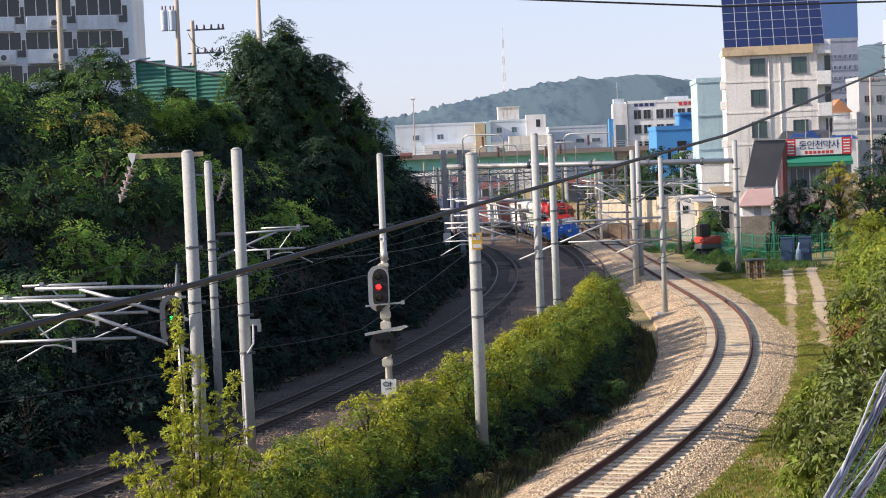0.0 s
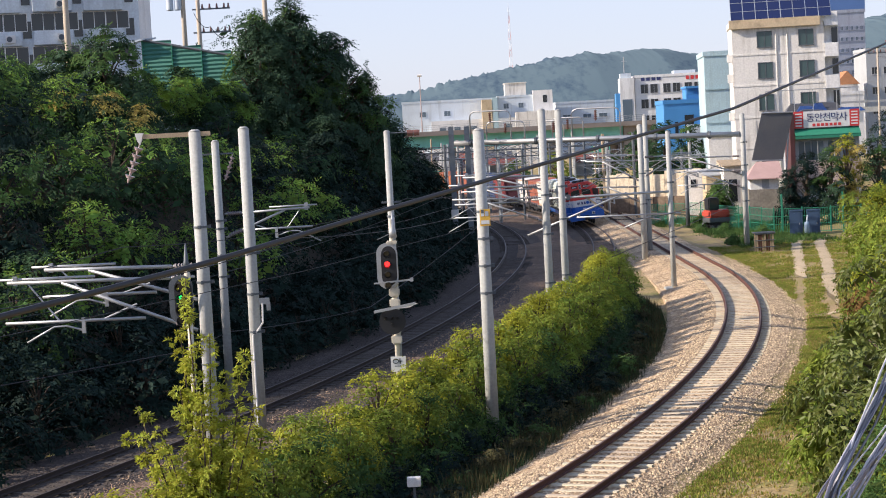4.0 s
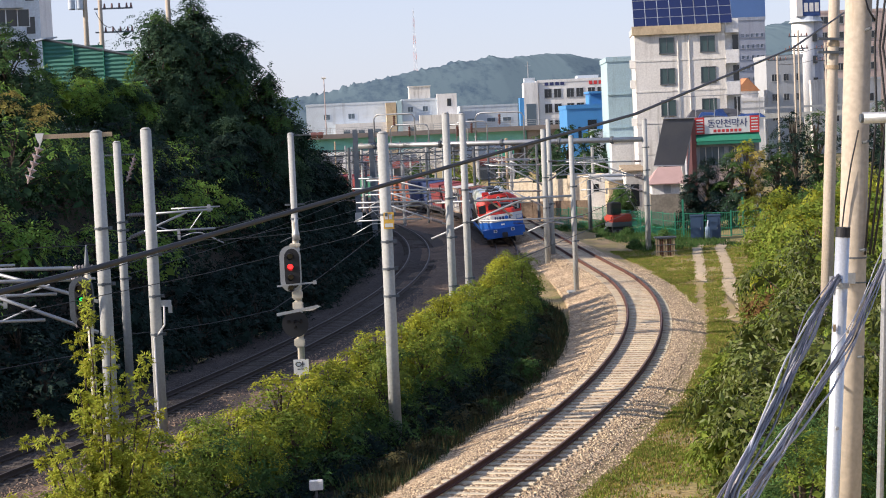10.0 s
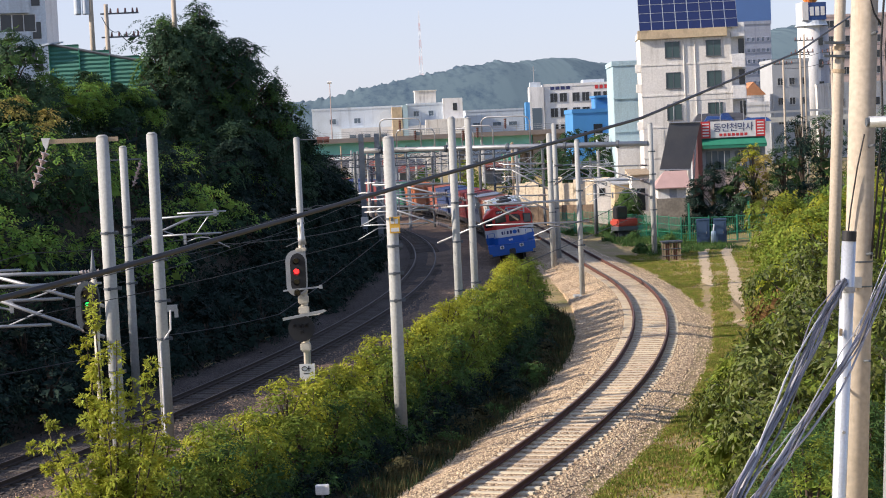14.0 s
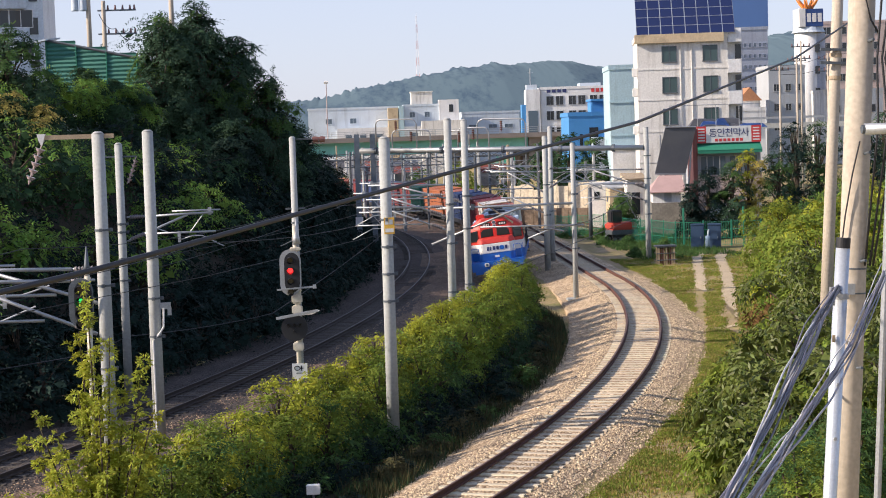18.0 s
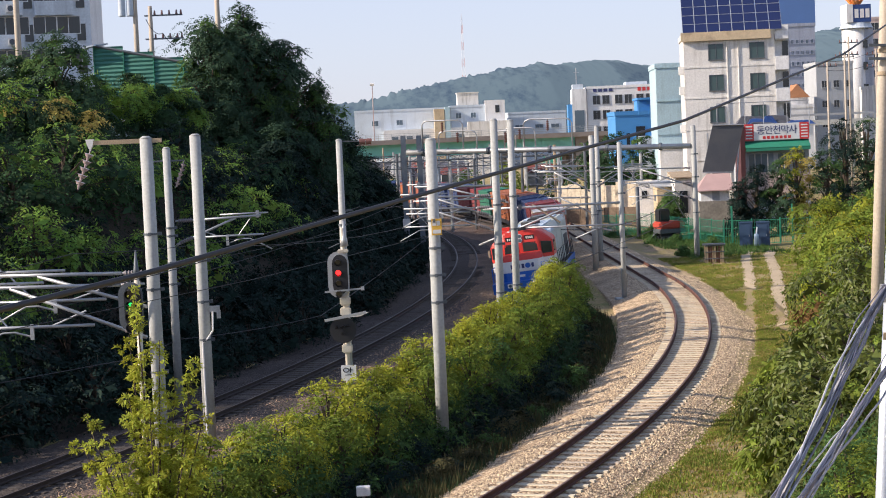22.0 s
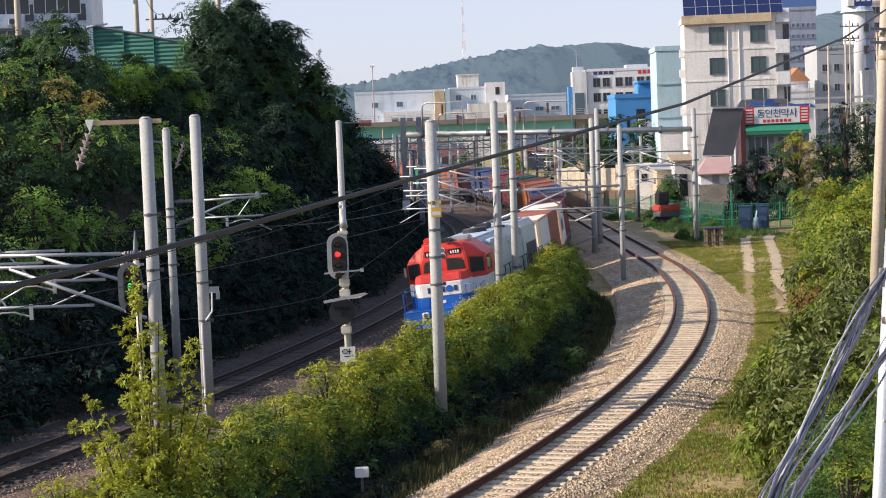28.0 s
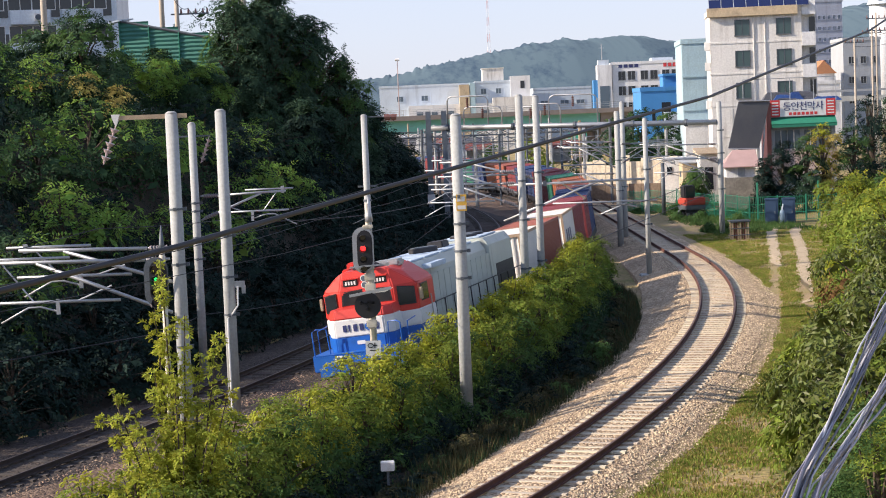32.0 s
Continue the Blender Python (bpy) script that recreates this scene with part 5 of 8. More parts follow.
ring = [(0.02 + 0.0 - 0.10 + 0.10 * math.cos(2 * math.pi * i / 20), -0.154, 0.82 + 0.08 * math.sin(2 * math.pi * i / 20)) for i in range(21)]
part("dark_mark", Geo().tube(ring, 0.017, 6).box(0.06, 0.10, -0.158, -0.151, 0.72, 0.92).box(0.02, 0.16, -0.158, -0.151, 0.80, 0.835).box(-0.12, 0.12, -0.158, -0.151, 0.62, 0.65), M_BLACK, idp)

hi = thing("signal_line_pole", Matrix.Translation((-1.80, 53.0, 1.27)) @ Matrix.Scale(0.7837, 4), "slim steel pole with a cross arm and dark insulators", "pole")
part("shaft", Geo().tube([(0, 0, -2.58), (0, 0, 5), (0, 0, 9.5)], 0.14, 12, 0.12), M_POLE, hi, smooth=True)
part("cap", Geo().tube([(0, 0, 9.5), (0, 0, 9.56)], 0.135, 12, 0.06), M_POLE, hi)
part("top_bar", Geo().tube([(0, 0, 9.45), (1.2, 0, 9.42)], 0.025, 6), M_DARKSTEEL, hi)
for dx in (0.9, 1.15):
    part("insulator", Geo().tube([(dx - .11, 0, 9.40), (dx, 0, 9.42), (dx + .11, 0, 9.40)], 0.12, 10), M_INSUL, hi)
part("cross_arm", Geo().box(-0.35, 0.40, -0.03, 0.03, 6.75, 6.82), M_DARKSTEEL, hi)
for z in (5.2, 5.6, 6.2):
    part("clamp", Geo().tube([(0, 0, z), (0, 0, z + .08)], 0.16, 12), M_DARKSTEEL, hi)
part("side_bracket", Geo().tube([(0, 0, 5.3), (-0.5, 0, 5.0), (-0.5, 0, 4.6)], 0.025, 6).tube([(0, 0, 5.6), (-0.6, 0, 5.35)], 0.02, 6), M_DARKSTEEL, hi)

sg2 = thing("railway_signal", Matrix.Translation((-7.35, 47.8, -0.75)), "railway signal showing green, half hidden by a sapling", "signal")
part("mast", Geo().tube([(0.05, 0, 0), (0.05, 0, 3.0), (0.05, 0, 6.0)], 0.085, 14, 0.075), M_CREAM, sg2, smooth=True)
part("finial", Geo().tube([(0.05, 0, 6.0), (0.05, 0, 6.2), (0.06, 0, 6.7)], 0.12, 12, 0.02), M_DARKSTEEL, sg2, smooth=True)
signal_head(sg2, -0.12, 5.18, 0.66, 1.35, 1, M_GREENLIGHT, M_DARKSTEEL)

# ---- near poles and cables ----
M_UTIL = mat("beige utility-pole concrete", (0.48, 0.42, 0.335), 0.8, vary=0.15, scale=0.8, fine=14, stain=(0.36, 0.29, 0.2), stain_scale=(5, 5, 0.5))
up = thing("utility_pole", Matrix.Translation((5.70, 21.0, 0.4)) @ Matrix.Rotation(radians(3.0), 4, "Y"), "thick beige concrete utility pole, slightly leaning", "pole")
part("shaft", Geo().tube([(0, 0, 0), (0, 0, 6), (0, 0, 13)], 0.175, 24, 0.155), M_UTIL, up, smooth=True)
for z in (4.9, 5.6):
    part("step_bolt", Geo().tube([(-0.12, -0.12, z), (-0.24, -0.2, z + 0.02)], 0.018, 6), M_DARKSTEEL, up)
for z in (5.25, 6.55, 7.85, 9.2):
    part("step_bolt", Geo().tube([(0.05, -0.15, z), (0.08, -0.27, z + 0.02)], 0.018, 6), M_DARKSTEEL, up)
for z in (6.15, 6.45):
    part("strap", Geo().tube([(0, 0, z), (0, 0, z + 0.018)], 0.172, 24), M_DARKSTEEL, up)
part("buckle", Geo().box(-0.16, -0.02, -0.21, -0.165, 6.15, 6.28), M_STEEL, up)
for i, (x0, bulge) in enumerate(((0.10, 0.10), (0.16, 0.16), (0.20, 0.22))):
    part("drop_cable", Geo().tube([(x0, -0.15, 13), (x0 + bulge * 0.4, -0.17, 11.5), (x0 + bulge, -0.2, 10.2), (x0 + 0.05, -0.2, 9.0), (x0 + bulge, -0.18, 8.2), (x0, -0.17, 6.5)], 0.014, 6), M_BLACK, up, smooth=True)
part("looped_cable", Geo().tube([(-0.05, -0.17, 10.2), (-0.04, -0.20, 9.8), (0.06, -0.2, 9.45), (0.16, -0.19, 9.3)], 0.012, 6), M_BLACK, up, smooth=True)
part("grounding_wire", Geo().tube([(-0.02, -0.18, 8.0), (-0.10, -0.19, 7.6), (-0.16, -0.16, 7.1), (-0.21, -0.12, 6.4)], 0.010, 6), M_BLACK, up)
part("conduit", Geo().tube([(0.28, -0.42, 0), (0.28, -0.42, 8.2), (0.30, -0.42, 8.45), (0.40, -0.40, 8.5)], 0.045, 10), M_STEEL, up, "grey steel conduit")
sp = thing("steel_post", Matrix.Translation((4.88, 19.0, 0.4)) @ Matrix.Rotation(radians(4.0), 4, "Y"), "round galvanised steel post with a dark band at its top", "post")
part("tube", Geo().tube([(0, 0, 0), (0, 0, 3), (0, 0, 6.88)], 0.077, 20), mat("bright zinc", (0.62, 0.66, 0.70), 0.4, 0.5, vary=0.1), sp, smooth=True)
part("top_band", Geo().tube([(0, 0, 6.86), (0, 0, 6.97)], 0.080, 20), M_BLACK, sp)
for z in (4.75, 5.35):
    part("bolt", Geo().tube([(0, -0.07, z), (0, -0.10, z)], 0.02, 8), M_STEEL, sp)
part("clamp", Geo().tube([(0, 0, 6.3), (0, 0, 6.36)], 0.09, 16).box(-0.12, -0.07, -0.04, 0.04, 6.24, 6.42), M_STEEL, sp)
part("small_tag", Geo().box(-0.09, -0.06, -0.10, -0.075, 5.82, 5.90), M_TAN, sp)
arm = thing("street_light_arm", Matrix.Translation((5.62, 19.0, 8.54)), "round galvanised arm held by the post line", "arm")
part("tube", Geo().tube([(0, 0, 0), (1.6, 0, -0.01)], 0.062, 16), M_STEEL, arm, smooth=True)
part("end_cap", Geo().tube([(-0.03, 0, 0), (0, 0, 0)], 0.05, 16), M_DARKSTEEL, arm)
up2 = thing("utility_pole", Matrix.Translation((12.35, 46, 1.2)) @ Matrix.Rotation(radians(3.2), 4, "Y"), "beige concrete utility pole with cross arms", "pole")
part("shaft", Geo().tube([(0, 0, 0), (0, 0, 6), (0, 0, 13)], 0.17, 18, 0.14), M_UTIL, up2, smooth=True)
for z in (9.0, 9.35):
    part("cross_arm", Geo().box(-0.45, 0.8, -0.2, -0.12, z, z + 0.07), M_DARKSTEEL, up2)
for z in (8.6, 9.2):
    part("strap", Geo().tube([(0, 0, z), (0, 0, z + 0.1)], 0.17, 16), M_TAN, up2)


def bundle(name, pts, n, r, spread_r, label, seed):
    """A loose bundle of cables, each sagging in its own way."""
    ob = thing(name, Matrix(), label, "cable bundle")
    rng = random.Random(seed)
    mats = (mat("grey cable sheath", (0.34, 0.33, 0.37), 0.5, vary=0.2), mat("violet-grey cable sheath", (0.20, 0.19, 0.25), 0.5, vary=0.2), mat("blue-black cable sheath", (0.04, 0.045, 0.075), 0.45, vary=0.1), mat("pale cable sheath", (0.58, 0.57, 0.58), 0.45, vary=0.15))
    for i in range(n):
        o = Vector((rng.gauss(0, 1), rng.gauss(0, 1) * 0.4, rng.gauss(0, 1))) * spread_r
        line = []
        for a, b in zip(pts[:-1], pts[1:]):
            for j in range(5):
                p = Vector(a).lerp(Vector(b), j / 5)
                line.append(p + o * (0.5 + 0.5 * math.sin(i + p.y * 0.8)) + Vector((0, 0, 0.01 * math.sin(3 * p.y + i))))
        line.append(Vector(pts[-1]) + o)
        part("cable", Geo().tube(line, r * rng.uniform(0.7, 1.3), 6), mats[i % 4], ob, smooth=True)
    return ob


bundle("cable_bundle", [(5.31, 19.0, 6.81), (4.51, 17.0, 6.63), (3.42, 14.0, 6.39), (2.34, 11.0, 6.22), (1.6, 8.6, 6.2)], 16, 0.009, 0.050, "bundle of grey and black communication cables", 3)
bundle("cable_bundle", [(6.12, 20.0, 6.87), (4.99, 17.5, 6.32), (3.5, 14.0, 6.08), (2.41, 11.0, 6.13), (1.6, 8.4, 6.1)], 16, 0.009, 0.055, "bundle of pale and black communication cables", 4)

# ---- the forest of masts under the bridge ----
rng = random.Random(8)
M_MASTS = (M_POLE, M_DARKSTEEL, M_TAN, M_STEEL)
yard = []
for i in range(50):
    y = rng.uniform(165, 285)
    az = rng.uniform(-0.012, 0.078) if i < 40 else rng.uniform(0.08, 0.15)
    x = az * y
    if abs(off_track(R1, x, y)) < 2.2 or abs(off_track(R2, x, y)) < 2.4 or abs(x - 15.6) < 2.0:
        x += 3.4
    h = rng.uniform(6.2, 8.6)
    m = M_MASTS[rng.choice((0, 0, 1, 1, 2, 3))]
    ob = thing("yard_mast", Matrix.Translation((x, y, -0.8)), "slender overhead line mast in the railway yard", "mast", "yard masts")
    part("shaft", Geo().tube([(0, 0, 0), (0, 0, h)], rng.choice((0.11, 0.14, 0.16)), 8), m, ob)
    if rng.random() < 0.75:
        s = rng.choice((-1, 1))
        z = rng.uniform(5.0, 6.6)
        part("arm", Geo().tube([(0, 0, z), (s * 3, 0, z + 0.1)], 0.05, 6), M_STEEL, ob)
        part("strut", Geo().tube([(0, 0, z - 1.2), (s * 2.2, 0, z + 0.05)], 0.045, 6), M_STEEL, ob)
        part("register_arm", Geo().tube([(s * 0.8, 0, z - 0.8), (s * 3.1, 0, z - 0.85)], 0.035, 6), M_STEEL, ob)
    yard.append((x, y, h))
for y, x0, x1, z in ((172, -4, 12, 6.6), (205, -6, 16, 6.9), (240, -8, 22, 6.6), (262, -14, 26, 6.2)):
    ob = thing("yard_gantry", Matrix.Translation((0, y, 0)), "grey lattice gantry across the yard tracks", "gantry", "yard gantries")
    part("chord", Geo().tube([(x0, 0, z), (x1, 0, z)], 0.06, 6), M_DARKSTEEL, ob)
    part("chord", Geo().tube([(x0, 0, z - 0.7), (x1, 0, z - 0.7)], 0.06, 6), M_DARKSTEEL, ob)
    n = int((x1 - x0) / 1.4)
    for i in range(n):
        a, b = x0 + (x1 - x0) * i / n, x0 + (x1 - x0) * (i + 1) / n
        part("lattice_bar", Geo().tube([(a, 0, z - 0.7 * (i % 2)), (b, 0, z - 0.7 * ((i + 1) % 2))], 0.035, 5), M_DARKSTEEL, ob)
    for x in (x0, x1):
        part("leg", Geo().tube([(x, 0, -1.2), (x, 0, z)], 0.14, 8), M_DARKSTEEL, ob)

# ---- buildings ----
def wall_mat(name, color, **k):
    return mat(name, color, 0.85, vary=k.pop("vary", 0.12), scale=0.4, fine=6, stain=k.pop("stain", tuple(c * 0.55 for c in color)), stain_scale=k.pop("stain_scale", (0.8, 0.8, 0.12)), stain_at=k.pop("stain_at", (0.52, 0.8)), bump=0.1)


def building(name, x, y, z0, w, d, h, yaw, material, label, rows=(), cols=(), win=(1.2, 1.3), category="building", roof=None, glass=None, frame_m=None, parapet=0.5, side=True, bands=0.0):
    """A block w wide and d deep whose front looks to -y, with framed windows on the front and on its sides."""
    ob = thing(name, Matrix.Translation((x, y, z0)) @ Matrix.Rotation(radians(yaw), 4, "Z"), label, category)
    part("wall", Geo().box(-w / 2, w / 2, 0, d, -4, h), material, ob)
    part("roof", Geo().box(-w / 2 - 0.1, w / 2 + 0.1, -0.1, d + 0.1, h, h + 0.15).box(-w / 2 - 0.1, w / 2 + 0.1, -0.1, 0.1, h + 0.15, h + parapet).box(-w / 2 - 0.1, -w / 2 + 0.1, 0.1, d, h + 0.15, h + parapet)
         .box(w / 2 - 0.1, w / 2 + 0.1, 0.1, d, h + 0.15, h + parapet), roof or material, ob)
    ww, wh = win
    gf = Geo().box(-ww / 2 - .09, ww / 2 + .09, -0.12, 0.0, -0.10, 0).box(-ww / 2 - .06, ww / 2 + .06, -0.09, 0.0, wh, wh + .06).box(-ww / 2 - .06, -ww / 2, -0.08, 0, 0, wh).box(ww / 2, ww / 2 + .06, -0.08, 0, 0, wh).box(-.025, .025, -0.05, 0, 0, wh)
    mf = gf.mesh("window_frame")
    mf.materials.append(frame_m or M_STEEL)
    mp = Geo().box(-ww / 2, ww / 2, -0.025, -0.004, 0, wh).mesh("pane")
    mp.materials.append(glass or M_GLASS)
    for z in rows:
        if bands:
            part("storey_band", Geo().box(-w / 2 - 0.05, w / 2 + 0.05, -0.05, d, z - bands, z - bands + 0.18), material, ob)
        for c in cols:
            wo = part("window", mf, None, ob, m=Matrix.Translation((c, 0, z)))
            part("pane", mp, None, wo)
        if d > 4 and side:
            for s in (-1, 1):
                for c in np.arange(2.0, d - 1, 3.0):
                    wo = part("window", mf, None, ob, m=Matrix.Translation((s * w / 2, c, z)) @ Matrix.Rotation(s * math.pi / 2, 4, "Z"))
                    part("pane", mp, None, wo)
    return ob


W_CREAM = wall_mat("weathered cream render", (0.78, 0.765, 0.72), stain=(0.36, 0.34, 0.30), stain_scale=(1.2, 1.2, 0.16), stain_at=(0.50, 0.72))
W_TAN = wall_mat("tan stained concrete", (0.58, 0.47, 0.31), stain=(0.25, 0.19, 0.13), stain_scale=(0.8, 0.8, 0.8))
W_BLUE = wall_mat("pale blue render", (0.42, 0.58, 0.64))
W_CYAN = mat("bright blue sheet metal", (0.07, 0.28, 0.62), 0.5, vary=0.1, scale=0.5)
W_WHITE = wall_mat("white render", (0.78, 0.79, 0.79))
W_GREY = wall_mat("grey render", (0.40, 0.43, 0.46))
# the blue of distant air is mixed into this wall colour
W_PALE = wall_mat("pale cladding with haze blue", (0.57, 0.65, 0.73))
W_PINK = wall_mat("pinkish render", (0.62, 0.50, 0.46))
M_TARP = mat("dark grey tarpaulin", (0.075, 0.08, 0.095), 0.6, vary=0.3, scale=0.5, second=(0.12, 0.12, 0.12))
M_BLUETARP = mat("blue tarpaulin", (0.03, 0.08, 0.26), 0.5, vary=0.25)
M_AWNING = mat("green awning cloth", (0.03, 0.24, 0.15), 0.6, vary=0.15)
M_SIGNRED = mat("red sign vinyl", (0.62, 0.05, 0.05), 0.5, vary=0.08)
M_INK = mat("dark blue lettering", (0.03, 0.04, 0.14), 0.5, vary=0.05)
M_PANEL = glass_mat("solar cells", (0.015, 0.025, 0.09), 0.18)
M_MAROON = mat("maroon render", (0.085, 0.03, 0.035), 0.8, vary=0.2)

wb = building("white_building", 31.55, 165.4, 2.25, 8.5, 10, 14.9, -7, W_CREAM, "weathered cream five-storey building with solar panels above its roof", rows=(1.0, 4.0, 6.9, 9.9, 12.8), cols=(-1.25, 2.6), win=(1.30, 1.40), side=False, frame_m=M_DARKSTEEL, glass=M_GLASSTEAL)
part("cornice", Geo().box(-4.5, 3.9, -0.45, 0.0, 13.95 + 0.6, 15.4, c=0.03), W_TAN, wb, "stained tan concrete cornice")
part("stair_tower", Geo().box(4.25, 5.7, 1.2, 6.0, -4, 15.0), W_WHITE, wb, "white stair tower")
for z in (1.2, 4.2, 7.1, 10.1, 13.0):
    part("ledge", Geo().box(-4.33, 4.33, -0.05, 0.0, z - 0.95, z - 0.80), W_CREAM, wb)
    part("stair_window", Geo().box(5.05, 5.6, 1.12, 1.19, z - 0.15, z + 1.3), M_GLASS, wb)
    part("balcony_box", Geo().box(4.27, 5.55, -0.12, 2.2, z + 1.45, z + 2.75, c=0.03), W_WHITE, wb, "white boxed-in balcony")
for x in (-0.2, 0.85):
    part("drain_pipe", Geo().tube([(x, -0.06, -2), (x, -0.06, 14.4)], 0.05, 6), W_CREAM, wb)
for z in (6.0, 9.6, 11.5):
    part("side_unit", Geo().box(-4.75, -4.26, 0.5, 1.4, z, z + 0.8, c=0.04), M_WHITE, wb)
pv = thing("solar_array", wb.matrix_world @ Matrix.Translation((0.35, -0.35, 15.35)), "tilted rooftop array of dark blue solar panels", "solar panels")
TILT = Matrix.Rotation(radians(52), 4, "X")
cell = Geo().box(-0.54, 0.54, 0, 1.02, 0.03, 0.05).mesh("solar_pane")
cell.materials.append(M_PANEL)
rim = Geo().box(-0.57, -0.545, -0.03, 1.05, 0, 0.06).box(0.545, 0.57, -0.03, 1.05, 0, 0.06).box(-0.545, 0.545, -0.03, -0.005, 0, 0.06).box(-0.545, 0.545, 1.025, 1.05, 0, 0.06).box(-0.545, 0.545, -0.005, 1.025, 0, 0.028).mesh("panel_frame")
rim.materials.append(M_STEEL)
for i in range(8):
    for j in range(6):
        fr = part("panel_frame", rim, None, pv, m=TILT @ Matrix.Translation((-4.2 + 1.16 * i + 0.12, 1.09 * j, 0)))
        part("solar_pane", cell, None, fr)
for x in (-4, -1.3, 1.3, 4):
    part("support_post", Geo().tube([(x, 3.4, -0.6), (x, 3.4, 4.2)], 0.07, 6), M_STEEL, pv)
    part("rafter", Geo().tube([(x, -0.05, -0.1), (x, 4.0, 4.9)], 0.06, 6), M_STEEL, pv)
    part("support_post", Geo().tube([(x, 0.3, -0.7), (x, 0.3, 0.2)], 0.06, 6), M_STEEL, pv)

pb = building("pale_blue_building", 29.1, 184, 1.0, 3.6, 9, 14.1, -4, W_BLUE, "narrow pale blue rendered building", side=False)
for z in (1.5, 4.6, 7.7, 11.2):
    part("window", Geo().box(0.9, 1.6, -0.05, 0.0, z, z + 1.7).box(0.8, 1.7, -0.09, 0, z - 0.1, z), M_GLASS, pb)
    part("ledge", Geo().box(-1.85, 0.4, -0.12, 0.0, z - 0.6, z - 0.45), W_BLUE, pb)
part("lean_to", Geo().box(-1.8, 0.9, -2.2, 0.0, -3, 5.6).box(-1.9, 1.0, -2.3, 0.1, 5.6, 5.75), W_WHITE, pb)
bs = building("blue_shed", 28.9, 214, 3, 4.6, 8, 7.6, 0, W_CYAN, "bright blue sheet-metal building with a raised canopy", side=False)
part("canopy", Geo().box(0.4, 3.3, -0.6, 4, 9.4, 9.65).box(0.5, 0.65, -0.5, -0.35, 7.6, 9.4).box(3.0, 3.15, -0.5, -0.35, 7.6, 9.4).box(0.6, 3.1, 1.0, 4, 7.6, 9.4), W_CYAN, bs)
part("window", Geo().box(0.2, 1.3, -0.06, 0, 4.0, 6.2).box(-1.0, -0.6, -0.06, 0, 3.2, 5.4), M_GLASS, bs)
part("annex", Geo().box(0.4, 2.4, -1.2, 0, -3, 5.0), W_PALE, bs)
of = building("office_block", 42.4, 330, 4, 13.2, 12, 12.9, -3, W_WHITE, "white four-storey office block with rows of windows", rows=(1, 4.2, 7.2, 10.0), cols=(-4.8, -3.0, -.6, 1.2, 3.4, 5.2), win=(1.3, 1.6))
part("stair_tower", Geo().box(-9.4, -6.7, -0.5, 6, -4, 13.0), W_WHITE, of)
part("stair_window", Geo().box(-9.0, -7.2, -0.56, -0.5, 1, 9.0), M_GLASSBLUE, of)
part("blue_strip", Geo().box(-10.2, -9.4, -0.3, 5, -4, 10.2), W_CYAN, of, "bright blue sign strip")
part("roof_box", Geo().box(-9.2, -7.2, 0, 4, 13.0, 13.9), W_PALE, of)
part("roof_box", Geo().box(1, 5, 2, 8, 13.3, 14.0), W_PALE, of)
for x in (3.0, 3.9, 4.8, 5.5):
    part("sign_bar", Geo().box(x, x + 0.6, -0.07, -0.02, 12.2, 13.0), M_SIGNRED, of, "red sign characters too small to read")
for x in (-5.4, -4.4, -3.4, -2.4):
    part("sign_bar", Geo().box(x, x + 0.7, -0.07, -0.02, 12.3, 12.9), M_INK, of, "dark sign characters too small to read")
part("antenna_mast", Geo().tube([(-8.4, 1, 13.9), (-8.4, 1, 17.0)], 0.08, 6).tube([(-8.9, 1, 16.2), (-7.9, 1, 16.2)], 0.04, 5), M_STEEL, of)

# light bluish panes on these far blocks stand for haze
lw = building("long_workshop", 5.5, 430, 3, 32, 14, 13.0, 0, W_PALE, "long pale grey workshop behind the bridge", rows=(9.6,), cols=(-11, -5), win=(1.5, 1.2), side=False, glass=M_GLASSBLUE, frame_m=W_PALE)
part("low_wing", Geo().box(-9, 16, -6, 0, -4, 8.4), W_WHITE, lw)
for x in (-7, -3.5, 0.5, 4, 9, 12.5):
    part("window", Geo().box(x, x + 1.5, -6.06, -6.0, 5.0, 6.8), M_GLASSBLUE, lw)
mb = building("stepped_block", 19.4, 425, 3, 13.2, 14, 13.2, 0, W_PALE, "pale stepped block of flats with roof huts", rows=(10.6,), cols=(-4.6, -1.0), win=(1.2, 1.2), side=False, glass=M_GLASSBLUE, frame_m=W_PALE)
part("roof_hut", Geo().box(-4.7, 0.4, 1, 8, 13.2, 16.6).box(-4.9, 0.6, 0.8, 8.2, 16.6, 16.8), W_CREAM, mb)
an_ = part("annex", Geo().box(1.9, 6.65, -1.0, 8, -4, 14.6), W_WHITE, mb, "white taller annex")
part("window", Geo().box(4.3, 5.3, -1.05, -1.0, 11.6, 13.4), M_GLASS, an_)
part("low_wing", Geo().box(-2.6, 7.2, -4.0, -1.0, -4, 9.6), W_CREAM, mb)
part("tan_wall", Geo().box(-10.5, -8.1, -2, 4, -4, 13.0), W_TAN, mb, "tan side wall")
part("blue_panel", Geo().box(-7.9, -6.7, -2, 4, -4, 13.4), W_BLUE, mb, "pale blue wall panel")
building("east_workshop", 35.0, 440, 3, 14.5, 14, 11.2, 0, W_PALE, "low pale workshop with a band of windows", rows=(7.4,), cols=(-4.5, 0.5, 4.5), win=(2.0, 1.0), side=False, glass=M_GLASSBLUE, frame_m=W_PALE)
fm = thing("flagpole", Matrix.Translation((-5.5, 405, 2)), "tall slim pinkish lamp mast behind the bridge", "mast")
part("shaft", Geo().tube([(0, 0, 0), (0, 0, 20)], 0.16, 8, 0.10), M_INSULPALE, fm)
